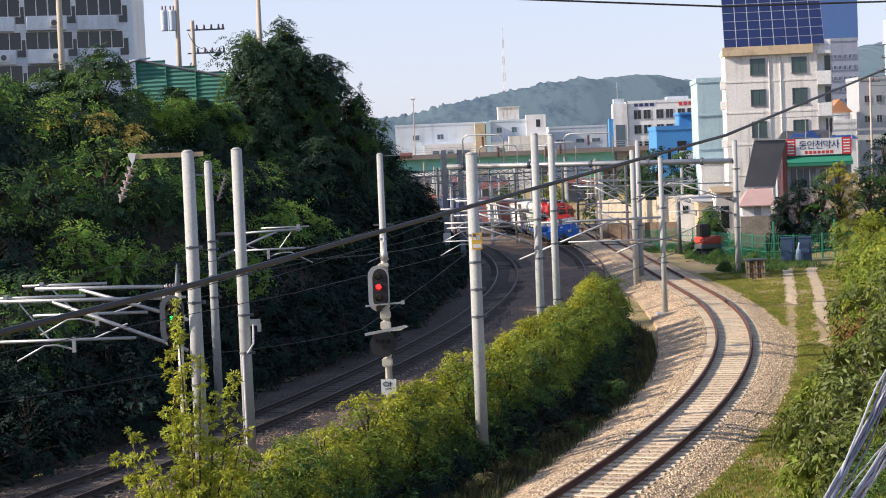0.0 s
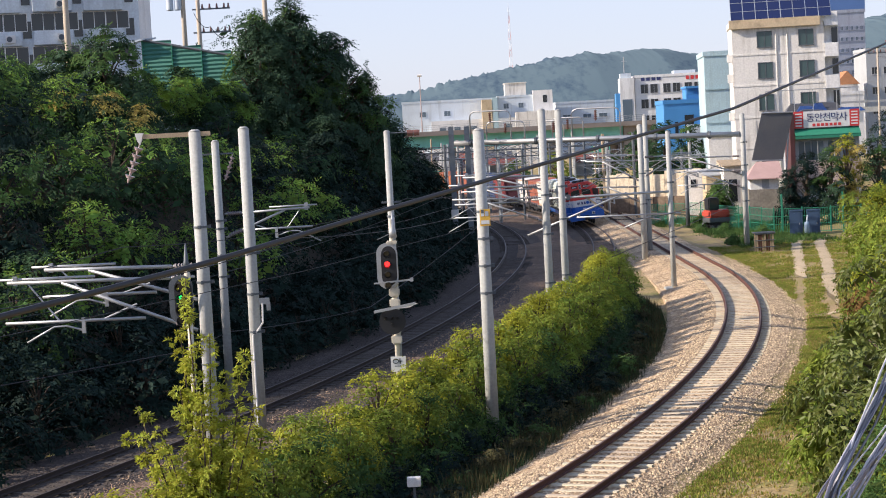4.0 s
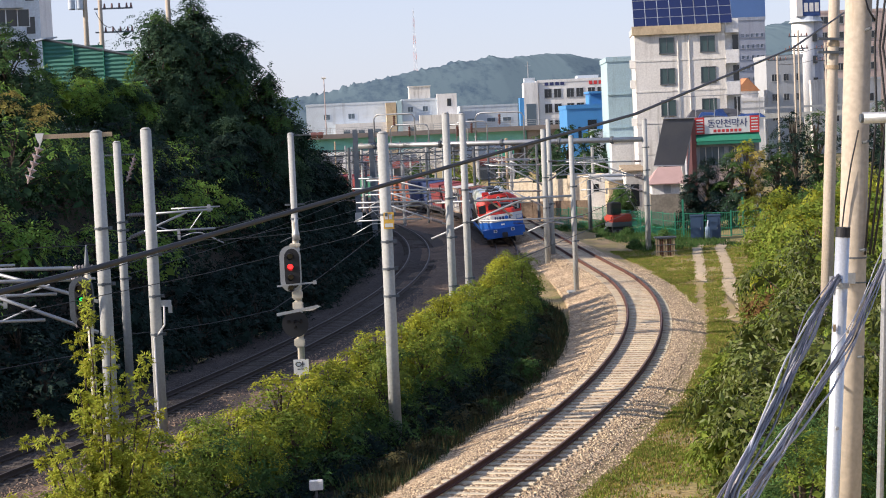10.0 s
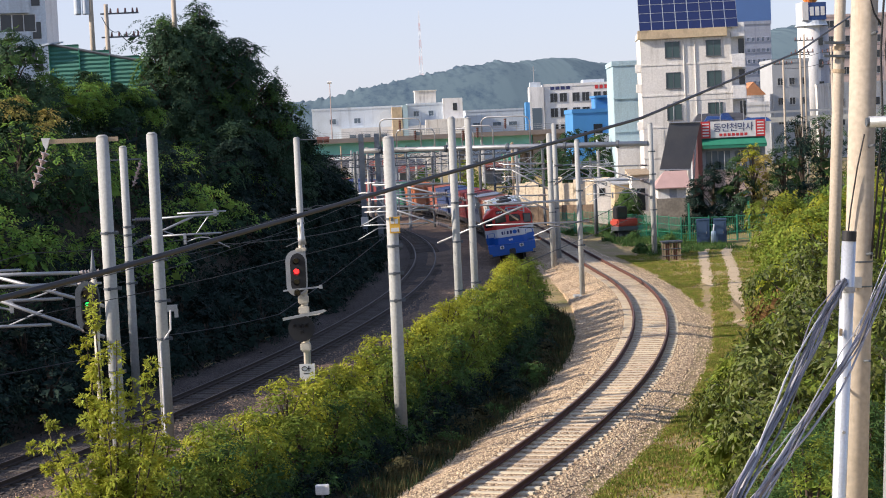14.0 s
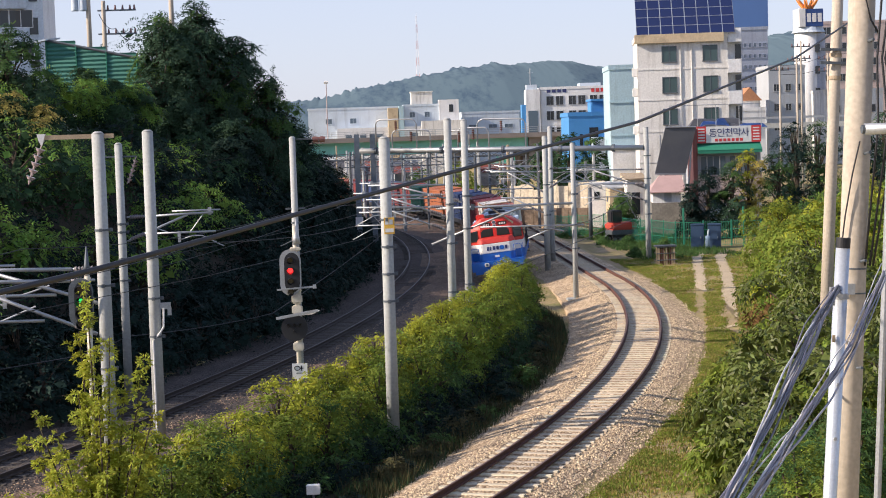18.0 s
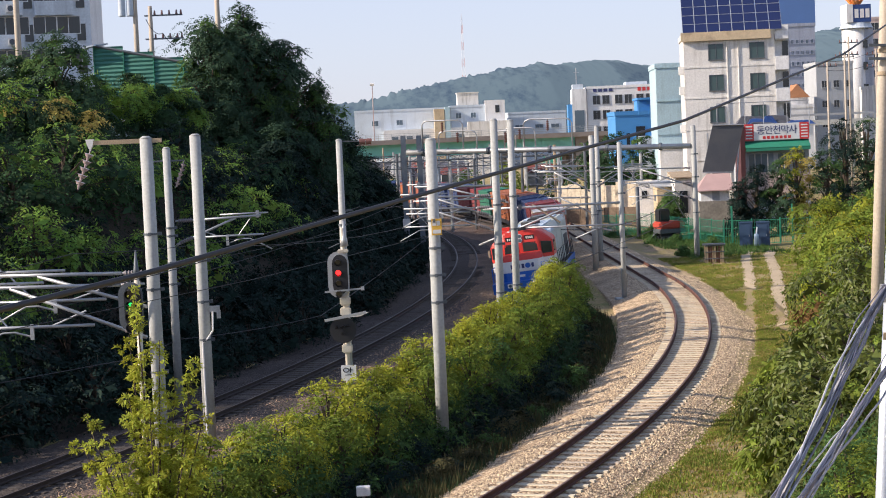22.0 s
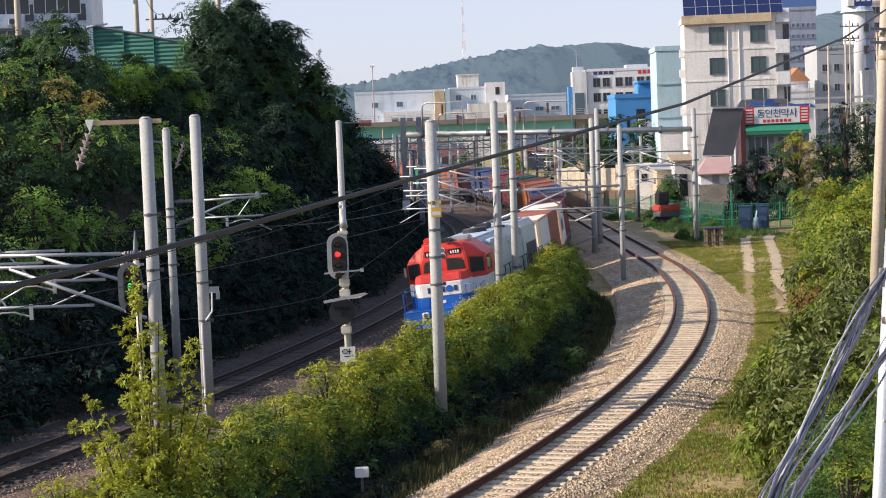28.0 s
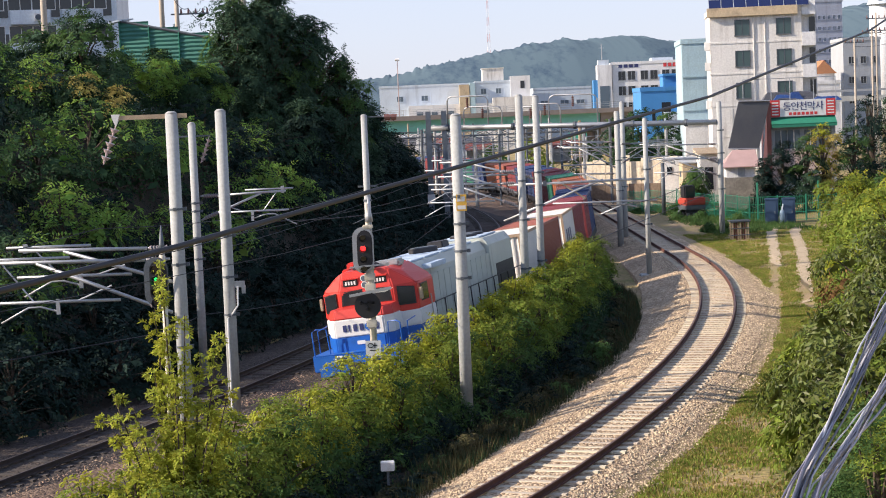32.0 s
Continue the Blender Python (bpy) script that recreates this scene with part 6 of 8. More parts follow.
part("lamp_head", Geo().tube([(-0.5, 0, 20), (0.5, 0, 20)], 0.3, 8), M_WHITE, fm)

# the tarpaulin workshop and its signboard
ts = building("tarpaulin_shop", 32.45, 150, 1.2, 5.5, 7, 7.2, -3, W_GREY, "low tarpaulin workshop with a red and white signboard", side=False, parapet=0.2)
board = thing("signboard", ts.matrix_world @ Matrix.Translation((0, -0.14, 6.15)), "white signboard with red ends and dark blue Korean letters", "sign")
part("panel", Geo().box(-1.95, 1.95, -0.10, 0.0, 0.02, 1.42), M_WHITE, board)
for s in (-1, 1):
    part("red_end", Geo().box(s * 2.36 - 0.40, s * 2.36 + 0.40, -0.104, 0.0, 0.0, 1.44), M_SIGNRED, board)
    for j in range(5):
        part("mark_bar", Geo().box(s * 2.36 - 0.28, s * 2.36 + 0.28, -0.112, -0.106, 0.16 + 0.25 * j, 0.27 + 0.25 * j), M_WHITE, board)
for i in range(7):
    part("mark_bar", Geo().box(-1.2 + 0.36 * i, -0.95 + 0.36 * i, -0.112, -0.104, 0.12, 0.36), M_SIGNRED, board)


def lettering(text, size, material, parent, x, y, z, name="letter"):
    """One mesh of raised letters for each character."""
    for i, ch in enumerate(text):
        cu = bpy.data.curves.new("letter", "FONT")
        cu.body, cu.size, cu.align_x, cu.extrude = ch, size, "CENTER", 0.006
        tmp = new("letter_curve", cu)
        bpy.context.view_layer.update()
        me = bpy.data.meshes.new_from_object(tmp.evaluated_get(bpy.context.evaluated_depsgraph_get()))
        bpy.data.objects.remove(tmp)
        bpy.data.curves.remove(cu)
        me.materials.clear()
        me.materials.append(material)
        part(name, me, material, parent, m=Matrix.Translation((x + i * size * 0.86, y, z)) @ Matrix.Rotation(math.pi / 2, 4, "X"))


lettering("동안천막사", 0.80, M_INK, board, -1.36, -0.112, 0.58)
aw = thing("shop_awning", ts.matrix_world @ Matrix.Translation((0, 0, 5.25)), "sloping green cloth awning below the signboard", "awning")
part("cloth", Geo().prism([(0.0, 0.85), (-0.9, 0.30), (-0.9, 0.22), (0.0, 0.78)], -2.75, 2.75, axis="x").prism([(-0.9, 0.0), (-0.9, 0.30), (-0.87, 0.30), (-0.87, 0.0)], -2.75, 2.75, axis="x"), M_AWNING, aw)
for x in (-1.9, -0.8, 0.6, 1.9):
    wf = part("shop_window", Geo().box(x - 0.5, x + 0.5, -0.06, 0, 3.3, 5.0), M_GLASSBLUE, ts)
    part("mullion", Geo().box(x - 0.03, x + 0.03, -0.09, -0.061, 3.3, 5.0), M_WHITE, wf)
part("pink_base", Geo().box(-2.8, 2.8, -0.08, 0.0, 1.0, 3.4), W_PINK, ts)
part("maroon_side", Geo().box(-3.15, -2.77, -0.5, 3, -3, 7.4), M_MAROON, ts, "maroon side wall")
tw = thing("tarpaulin_screen", Matrix.Translation((27.4, 148.0, 4.9)), "big slanting screen of dark grey tarpaulin", "tarpaulin")
part("cloth", Geo().add([(-1.75, 0, 0), (0.85, 0, -0.1), (1.9, 0.15, 3.85), (-0.75, 0.15, 3.9), (-1.75, 0.12, 0), (0.85, 0.12, -0.1), (1.9, 0.27, 3.85), (-0.75, 0.27, 3.9)],
                        [(0, 1, 2, 3), (7, 6, 5, 4), (0, 4, 5, 1), (1, 5, 6, 2), (2, 6, 7, 3), (3, 7, 4, 0)]), M_TARP, tw)
part("edge_tube", Geo().tube([(-1.75, -0.05, -0.03), (0.85, -0.05, -0.12)], 0.06, 6).tube([(-0.75, 0.1, 3.92), (1.9, 0.1, 3.88)], 0.06, 6), M_STEEL, tw)
part("leg", Geo().tube([(-1.2, 0.2, -5.5), (-1.2, 0.2, 3.3)], 0.07, 6), M_STEEL, tw)
part("leg", Geo().tube([(0.75, 0.2, -5.5), (1.6, 0.25, 3.7)], 0.07, 6), M_STEEL, tw)
rt = thing("roof_tarpaulin", ts.matrix_world @ Matrix.Translation((0, 0.3, 7.4)), "crumpled blue and black tarpaulins heaped on the flat roof", "tarpaulin")
for i in range(16):
    a = Geo()
    rr = random.Random(i)
    cx, cy, ww2, hh = rr.uniform(-2.4, 2.3), rr.uniform(0, 3), rr.uniform(0.6, 1.6), rr.uniform(0.25, 0.95)
    a.add([(cx - ww2, cy, 0), (cx + ww2, cy, 0), (cx + ww2, cy + 1.4, 0), (cx - ww2, cy + 1.4, 0), (cx - ww2 * .5, cy + .4, hh), (cx + ww2 * .7, cy + .3, hh * rr.uniform(.4, 1)), (cx + ww2 * .4, cy + 1, hh), (cx - ww2 * .6, cy + 1, hh * .8)],
          [(0, 1, 5, 4), (1, 2, 6, 5), (2, 3, 7, 6), (3, 0, 4, 7), (4, 5, 6, 7)])
    part("fold", a, M_BLUETARP if i % 3 == 0 else M_TARP, rt)
rl = thing("roof_railing", ts.matrix_world @ Matrix.Translation((0, 0, 7.3)), "thin grey steel railing on the shop roof", "railing")
part("top_rail", Geo().tube([(-5.0, 0.2, 2.15), (2.9, 0.2, 2.15)], 0.035, 6), M_STEEL, rl)
for x in (-5.0, -4.0, -2.6, -1.0, 1.0, 2.9):
    part("post", Geo().tube([(x, 0.2, 0), (x, 0.2, 2.15)], 0.03, 6), M_STEEL, rl)

# the old yard wall, the low house with a pink roof, and sheds before them
M_OLDWALL = mat("peeling cream wall", (0.84, 0.74, 0.56), 0.9, vary=0.2, scale=0.6, fine=5, stain=(0.36, 0.24, 0.14), stain_scale=(0.7, 0.7, 0.35), stain_at=(0.52, 0.75), bump=0.3)
M_BROWNWALL = mat("brown block wall", (0.24, 0.18, 0.13), 0.9, vary=0.25, scale=0.8, fine=5, bump=0.3)
M_DECKWALL = mat("stained grey block", (0.27, 0.25, 0.215), 0.9, vary=0.25, scale=0.8, fine=5, bump=0.3, stain=(0.14, 0.12, 0.09), stain_scale=(0.8, 0.8, 0.4))
M_PINKROOF = mat("faded pink roof", (0.48, 0.33, 0.31), 0.8, vary=0.15, scale=1.0)
ow = thing("yard_wall", Matrix.Translation((16.3, 172, -0.6)) @ Matrix.Rotation(radians(-22), 4, "Z"), "long peeling cream wall on a brown block base", "wall")
rr = random.Random(3)
x = -1.0
while x < 13.5:
    w = rr.uniform(0.9, 1.9)
    part("wall_panel", Geo().box(x, x + w - 0.03, 0, 0.3, 1.9, 4.0 + rr.uniform(-0.4, 0.7) + 0.05 * x), M_OLDWALL, ow)
    part("base_panel", Geo().box(x, x + w - 0.03, -0.15, 0.3, 0, 1.9), M_BROWNWALL, ow)
    x += w
sh = building("white_shed", 22.7, 161, 1.6, 1.7, 2.5, 2.2, -10, W_WHITE, "small white shed beside the old wall", side=False, parapet=0.2)
part("window", Geo().box(-0.5, 0.0, -0.05, 0, 0.8, 1.5), M_GLASS, sh)
ph = thing("pink_roof_house", Matrix.Translation((26.35, 146, 0.0)) @ Matrix.Rotation(radians(-6), 4, "Z"), "low white house with a faded pink roof on a grey wall", "house")
part("wall", Geo().box(-1.25, 1.1, 0, 3.2, 2.5, 3.45), W_WHITE, ph)
part("base_wall", Geo().box(-1.4, 1.6, -0.12, 3.4, -1.5, 2.5), M_DECKWALL, ph, "stained grey block wall")
part("roof", Geo().add([(-1.6, -0.45, 3.42), (1.5, -0.45, 3.42), (1.3, 1.6, 4.75), (-0.6, 1.6, 4.75), (-1.6, 3.6, 3.42), (1.5, 3.6, 3.42), (-1.6, -0.45, 3.34), (1.5, -0.45, 3.34), (-1.6, 3.6, 3.34), (1.5, 3.6, 3.34)],
                        [(0, 1, 2, 3), (3, 2, 5, 4), (0, 3, 4), (1, 5, 2), (0, 6, 7, 1), (1, 7, 9, 5), (5, 9, 8, 4), (4, 8, 6, 0), (6, 8, 9, 7)]), M_PINKROOF, ph)
part("door", Geo().box(-0.3, 0.3, -0.05, 0, 2.55, 3.3), W_GREY, ph)
for i, (x, y, w, h, m) in enumerate(((24.3, 158, 2.2, 3.6, W_TAN), (25.3, 156, 1.6, 4.4, W_CREAM))):
    hh = thing("yard_shack", Matrix.Translation((x, y, -0.2)), "weathered low shack with a sheet roof", "shack", "yard shacks")
    part("wall", Geo().box(-w / 2, w / 2, 0, 2.5, -1, h), m, hh)
    part("roof", Geo().prism([(-0.3, h + 0.05), (2.8, h + 0.5), (2.8, h + 0.6), (-0.3, h + 0.15)], -w / 2 - 0.2, w / 2 + 0.2, axis="x"), M_TAN if i % 2 else W_GREY, hh)
    part("opening", Geo().box(-w / 4, w / 5, -0.04, 0, h * 0.3, h * 0.75), M_GLASS, hh)
# a raised road behind the shop
rd = thing("raised_road", Matrix.Translation((60, 200, 0)) @ Matrix.Rotation(radians(-8), 4, "Z"), "concrete raised road with steel guard rail", "road")
part("deck", Geo().box(-22, 60, 0, 9, 8.4, 9.0), M_POLE, rd)
part("guard_rail", Geo().box(-22, 60, -0.1, 0, 9.5, 9.75), M_STEEL, rd)
for x in range(-20, 60, 12):
    part("pier", Geo().box(x - 0.6, x + 0.6, 2, 6, -2, 8.0), M_POLE, rd)

# lightened and tinted blue as haze, its panes too
W_SLATE = wall_mat("slate render with haze blue", (0.37, 0.41, 0.50))
at_ = building("apartment_tower", 64.0, 280, 4, 6.6, 14, 20.2, 0, W_SLATE, "grey high-rise apartment tower with a blue top", rows=[1.75 * i for i in range(1, 11)], cols=(-2.75, -2.0, -1.2, -0.4, 0.4, 1.2, 2.0, 2.75), win=(0.36, 0.55), side=False, glass=M_GLASSBLUE, frame_m=W_SLATE)
part("blue_top", Geo().box(-3.4, 3.4, -0.1, 14.1, 20.7, 29), mat("blue tower paint", (0.10, 0.20, 0.46), 0.6, vary=0.1, scale=0.2), at_, "blue painted top storeys")
ct = thing("white_tower", Matrix.Translation((84.2, 320, 4)), "white round stair tower with a blue sign box and orange ornament", "tower")
part("shaft", Geo().tube([(0, 0, -4), (0, 0, 10), (0, 0, 21.8)], 2.3, 24), W_WHITE, ct, smooth=True)
part("dark_side", Geo().box(1.2, 2.9, -1.9, 5, -4, 21.4), W_SLATE, ct, "slate grey flank")
part("crown", Geo().tube([(0.3, 0, 21.6), (0.3, 0, 21.9), (0.3, 0, 22.6)], 3.1, 24, 2.6), W_PALE, ct)
part("sign_box", Geo().box(-2.0, 2.4, -2.6, 1.8, 22.6, 25.8), M_BLUETARP, ct)
part("sign_box_side", Geo().box(-2.02, -0.9, -2.7, 1.9, 22.6, 25.9), M_WHITE, ct)
for i in range(3):
    part("sign_bar", Geo().box(-0.6 + i, 0.1 + i, -2.68, -2.61, 23.4, 25.0), M_WHITE, ct)
M_FLAME = mat("orange sheet metal", (0.75, 0.22, 0.04), 0.5, vary=0.2, second=(0.8, 0.4, 0.08))
for i in range(9):
    a = 2 * math.pi * i / 9
    part("flame", Geo().tube([(0.2 + 0.4 * math.cos(a), 0.4 * math.sin(a), 25.8), (0.2 + 1.5 * math.cos(a), 1.5 * math.sin(a), 27.0), (0.2 + 2.2 * math.cos(a), 2.2 * math.sin(a), 28.0)], 0.4, 6, 0.05), M_FLAME, ct)
for z in (6, 10, 14, 18):
    part("stair_window", Geo().box(0.9, 1.7, -2.35, -1.6, z, z + 1.4), M_GLASS, ct)
building("pale_apartment", 97, 335, 4, 15, 12, 24, 0, W_PINK, "pinkish white apartment block with small windows", rows=[3 * i + 1 for i in range(1, 8)], cols=(-5, -2, 1, 4), win=(1.6, 1.3), side=False)
building("grey_house", 66.5, 265, 4, 5.6, 8, 13.4, 0, W_GREY, "grey narrow house with small windows", rows=(4, 7, 10), cols=(-1.6, 0.2, 1.8), win=(0.8, 1.0), side=False)
building("low_white_house", 57.5, 255, 6, 6.5, 8, 5.0, 0, W_WHITE, "low white house with dark windows", rows=(1.4,), cols=(-2, 0, 2), win=(1, 1.2), side=False)
building("low_cream_house", 84, 290, 6, 10, 8, 8.0, 0, W_CREAM, "low cream house with dark windows", rows=(1.4, 4.6), cols=(-3, 0, 3), win=(1.4, 1.2), side=False)
og = thing("orange_roof_house", Matrix.Translation((60, 262, 8)), "small house with an orange tiled roof", "house")
part("wall", Geo().box(-1.6, 1.6, 0, 4, -4, 4.6), W_CREAM, og)
part("roof", Geo().prism([(-1.9, 4.6), (0, 6.6), (1.9, 4.6)], -0.3, 4.3), mat("orange roof tile", (0.48, 0.22, 0.10), 0.8, vary=0.2, scale=2), og)

# ---- upper left: apartments, green fence, line poles ----
W_BLUEWHITE = wall_mat("bluish white render", (0.70, 0.77, 0.82))
ab = thing("apartment_block", Matrix.Translation((-33.3, 146, 9.5)) @ Matrix.Rotation(radians(15), 4, "Z"), "white apartment block with grey balcony bands and windows", "building")
part("wall", Geo().box(-9, 8.4, 1.2, 14, -6, 14.9), W_BLUEWHITE, ab)
mfr = Geo().box(-1.0, 1.0, -0.06, 0, -0.06, 0).box(-1.0, 1.0, -0.06, 0, 1.4, 1.46).box(-1.0, -0.94, -0.06, 0, 0, 1.4).box(0.94, 1.0, -0.06, 0, 0, 1.4).box(-0.03, 0.03, -0.05, 0, 0, 1.4).mesh("window_frame")
mfr.materials.append(M_WHITE)
mpa = Geo().box(-0.94, 0.94, -0.03, -0.005, 0, 1.4).mesh("pane")
mpa.materials.append(M_GLASS)
rr = random.Random(12)
for j in range(5):
    z = j * 2.75
    for i, x in enumerate((-7.2, -3.0, 1.2, 5.4)):
        deep = 0.0 if i % 2 == 0 else 0.7
        part("balcony", Geo().box(x - 1.6, x + 1.6, deep, 1.2, z - 0.12, z + 1.05, c=0.02), W_BLUEWHITE, ab, "white balcony front")
        w1 = part("balcony_window", mfr, None, ab, m=Matrix.Translation((x - 0.75, 1.18, z + 1.12)))
        part("pane", mpa, None, w1)
        w2 = part("balcony_window", mfr, None, ab, m=Matrix.Translation((x + 1.15, 1.18, z + 1.12)))
        part("pane", mpa, None, w2)
        if rr.random() < 0.5:
            ac = part("air_conditioner", Geo().box(x + 0.3, x + 1.1, deep - 0.35, deep, z + 0.1, z + 0.75, c=0.03), M_WHITE, ab)
            part("grille", Geo().tube([(x + 0.6, deep - 0.37, z + 0.42), (x + 0.6, deep - 0.355, z + 0.42)], 0.24, 12), M_DARKSTEEL, ac)
    for x in (-0.9, 3.3, 7.6, -5.2):
        part("recess_window", Geo().box(x - 0.35, x + 0.35, 1.14, 1.2, z + 0.5, z + 1.9), M_GLASS, ab)
building("far_apartment", -34.6, 190, 10, 4.2, 8, 19, 0, W_WHITE, "pale distant apartment block", rows=(4, 7, 10, 13), cols=(-1.2, 1.0), win=(0.8, 1.0), side=False)
M_GREENPANEL = mat("green corrugated fence sheet", (0.043, 0.19, 0.148), 0.6, vary=0.25, scale=0.8)
gf = thing("green_fence", Matrix.Translation((-20.2, 119, 10.9)) @ Matrix.Rotation(radians(-8), 4, "Z"), "tall green corrugated sheet fence on top of the bank", "fence")
for i in range(5):
    rows_ = [(-0.03 if k_ % 2 else 0.03, k_ * 0.14) for k_ in range(36)]
    g = Geo()
    n_ = len(rows_)
    g.add([(x, a, b - 0.46 * i) for x in (i * 2.05, i * 2.05 + 2.0) for a, b in rows_], [(k_, k_ + 1, n_ + k_ + 1, n_ + k_) for k_ in range(n_ - 1)])
    part("panel", g, M_GREENPANEL, gf)
    part("post", Geo().box(i * 2.05 - 0.05, i * 2.05, -0.1, 0.06, -1, 5.0 - 0.46 * i), M_AWNING, gf)
part("cap_rail", Geo().tube([(0, 0, 5.0), (10.2, 0, 2.7)], 0.10, 6), M_DARKSTEEL, gf)
part("roof_sheet", Geo().add([(-2.4, -0.6, 4.6), (0.2, -0.6, 5.05), (0.2, 2.5, 5.3), (-2.4, 2.5, 4.9), (-2.4, -0.6, 4.5), (0.2, -0.6, 4.95), (0.2, 2.5, 5.2), (-2.4, 2.5, 4.8)], [(0, 1, 2, 3), (7, 6, 5, 4), (0, 4, 5, 1), (1, 5, 6, 2), (2, 6, 7, 3), (3, 7, 4, 0)]), W_PALE, gf)


def line_pole(x, y, z0, h, label, gear):
    ob = thing("line_pole", Matrix.Translation((x, y, z0)), label, "pole", "line poles")
    part("shaft", Geo().tube([(0, 0, 0), (0, 0, h)], 0.2, 12, 0.14), M_UTIL, ob, smooth=True)
    for z in (h - 0.7, h - 2.3, h - 4.0)[:gear]:
        arm_ = part("cross_arm", Geo().box(-0.4, 2.2, -0.06, 0.06, z, z + 0.1), M_DARKSTEEL, ob)
        for dx in (0.3, 0.8, 1.3, 1.8, 2.1):
            part("insulator", Geo().tube([(dx, 0, z + 0.1), (dx, 0, z + 0.22), (dx, 0, z + 0.4)], 0.09, 8, 0.05), M_INSUL, arm_)
    return ob


lp = line_pole(-17.6, 121.0, 10, 12.8, "concrete line pole with cross arms and transformers", 0)
for dx in (-0.85, -0.30):
    tr_ = part("transformer", Geo().tube([(dx, -0.3, 7.9), (dx, -0.3, 8.0), (dx, -0.3, 9.2), (dx, -0.3, 9.3)], 0.24, 14), W_PALE, lp, "grey transformer can", smooth=True)
    part("bushing", Geo().tube([(dx - 0.1, -0.3, 9.3), (dx - 0.1, -0.3, 9.6)], 0.05, 8).tube([(dx + 0.12, -0.3, 9.3), (dx + 0.12, -0.3, 9.6)], 0.05, 8), M_INSUL, tr_)
line_pole(-16.65, 121.5, 10, 8.6, "steel line pole with insulators on cross arms", 3)
line_pole(-20.15, 95, 8.5, 12, "thin beige pole before the apartments", 0)
line_pole(-11.4, 115, 8.0, 13.2, "line pole rising behind the big tree", 1)
wire([(-16.9, 121, 20.8), (-11.4, 115, 20.2), (-4, 111, 22)], 0.015, "thin line wire above the trees", sag=0.3)
wire([(-16.9, 121, 17.7), (-15.8, 121, 16.7), (-14.7, 122, 16.1)], 0.025, "drooping black service cable", sag=0.4)

for x, top, gear in ((39.5, 14.3, 1), (41.1, 15.1, 1), (41.5, 16.4, 2), (44.0, 15.2, 2)):
    lpo = thing("line_pole", Matrix.Translation((x, 160, -0.5)), "slim beige concrete line pole with cross arms", "pole", "line poles")
    part("shaft", Geo().tube([(0, 0, 0), (0, 0, top + 0.5)], 0.12, 10, 0.09), M_UTIL, lpo, smooth=True)
    for k in range(gear):
        arm_ = part("cross_arm", Geo().box(-0.9, 0.9, -0.05, 0.05, top - 0.1 - k * 1.1, top - k * 1.1), M_DARKSTEEL, lpo)
        for dx in (-0.8, -0.3, 0.3, 0.8):
            part("insulator", Geo().tube([(dx, 0, top - k * 1.1), (dx, 0, top + 0.25 - k * 1.1)], 0.07, 6, 0.04), M_INSUL, arm_)
wire([(39.5, 160, 14.2), (44.0, 160, 15.1), (56, 158, 16.0)], 0.02, "thin line wire between slim poles", sag=0.3)
wire([(39.5, 160, 13.4), (44.0, 160, 14.0), (56, 158, 15.0)], 0.02, "thin line wire between slim poles", sag=0.3)

# ---- yard clutter beside the lane ----
M_NAVY = mat("navy plastic cabin", (0.035, 0.07, 0.14), 0.45, vary=0.1, scale=0.8)
for i, (x, y) in enumerate(((25.75, 130.6), (26.95, 130.2))):
    tb = thing("portable_toilet", Matrix.Translation((x, y, ground_z(x, y) - 0.02)) @ Matrix.Rotation(radians(-12), 4, "Z") @ Matrix.Scale(0.78, 4), "navy blue portable toilet cabin on the grass", "toilet cabin", "toilet cabins")
    part("body", Geo().box(-0.62, 0.62, -0.6, 0.6, 0.08, 2.25, c=0.04), M_NAVY, tb)
    part("roof", Geo().box(-0.67, 0.67, -0.65, 0.65, 2.25, 2.4, c=0.05), M_NAVY, tb)
    dr = part("door", Geo().box(-0.42, 0.42, -0.63, -0.602, 0.15, 2.1, c=0.01), M_NAVY, tb)
    part("handle", Geo().box(0.28, 0.34, -0.67, -0.632, 1.0, 1.2), M_STEEL, dr)
    part("skid", Geo().box(-0.6, 0.6, -0.55, 0.55, 0, 0.08), M_DARKSTEEL, tb)
wt = thing("water_tank", Matrix.Translation((26.3, 129.5, ground_z(26.3, 129.5))) @ Matrix.Scale(0.75, 4), "pale blue upright plastic tank", "tank")
part("body", Geo().tube([(0, 0, 0), (0, 0, 1.1), (0, 0, 1.35)], 0.27, 14, 0.22), mat("pale blue plastic", (0.30, 0.42, 0.55), 0.5, vary=0.1), wt, smooth=True)
part("spout", Geo().tube([(0, 0, 1.35), (0.05, 0, 1.7), (0.1, -0.02, 2.0)], 0.08, 8), W_PALE, wt)

ex = thing("mini_excavator", Matrix.Translation((21.7, 142.6, ground_z(21.7, 142.6))) @ Matrix.Rotation(radians(12), 4, "Z") @ Matrix.Scale(1.08, 4), "small orange-red excavator with a dark cab, parked", "excavator")
M_EXRED = mat("orange-red machine paint", (0.44, 0.065, 0.04), 0.5, vary=0.1)
for s in (-1, 1):
    tk = part("crawler_track", Geo().box(-1.0, 1.0, s * 0.62 - 0.2, s * 0.62 + 0.2, 0.0, 0.55, c=0.16), M_BLACK, ex)
    for i in range(4):
        part("roller", Geo().tube([(-0.7 + 0.45 * i, s * 0.62 - 0.22, 0.26), (-0.7 + 0.45 * i, s * 0.62 + 0.22, 0.26)], 0.13, 8), M_DARKSTEEL, tk)
part("turntable", Geo().box(-0.9, 1.15, -0.8, 0.8, 0.6, 0.95, c=0.05), M_DARKSTEEL, ex)
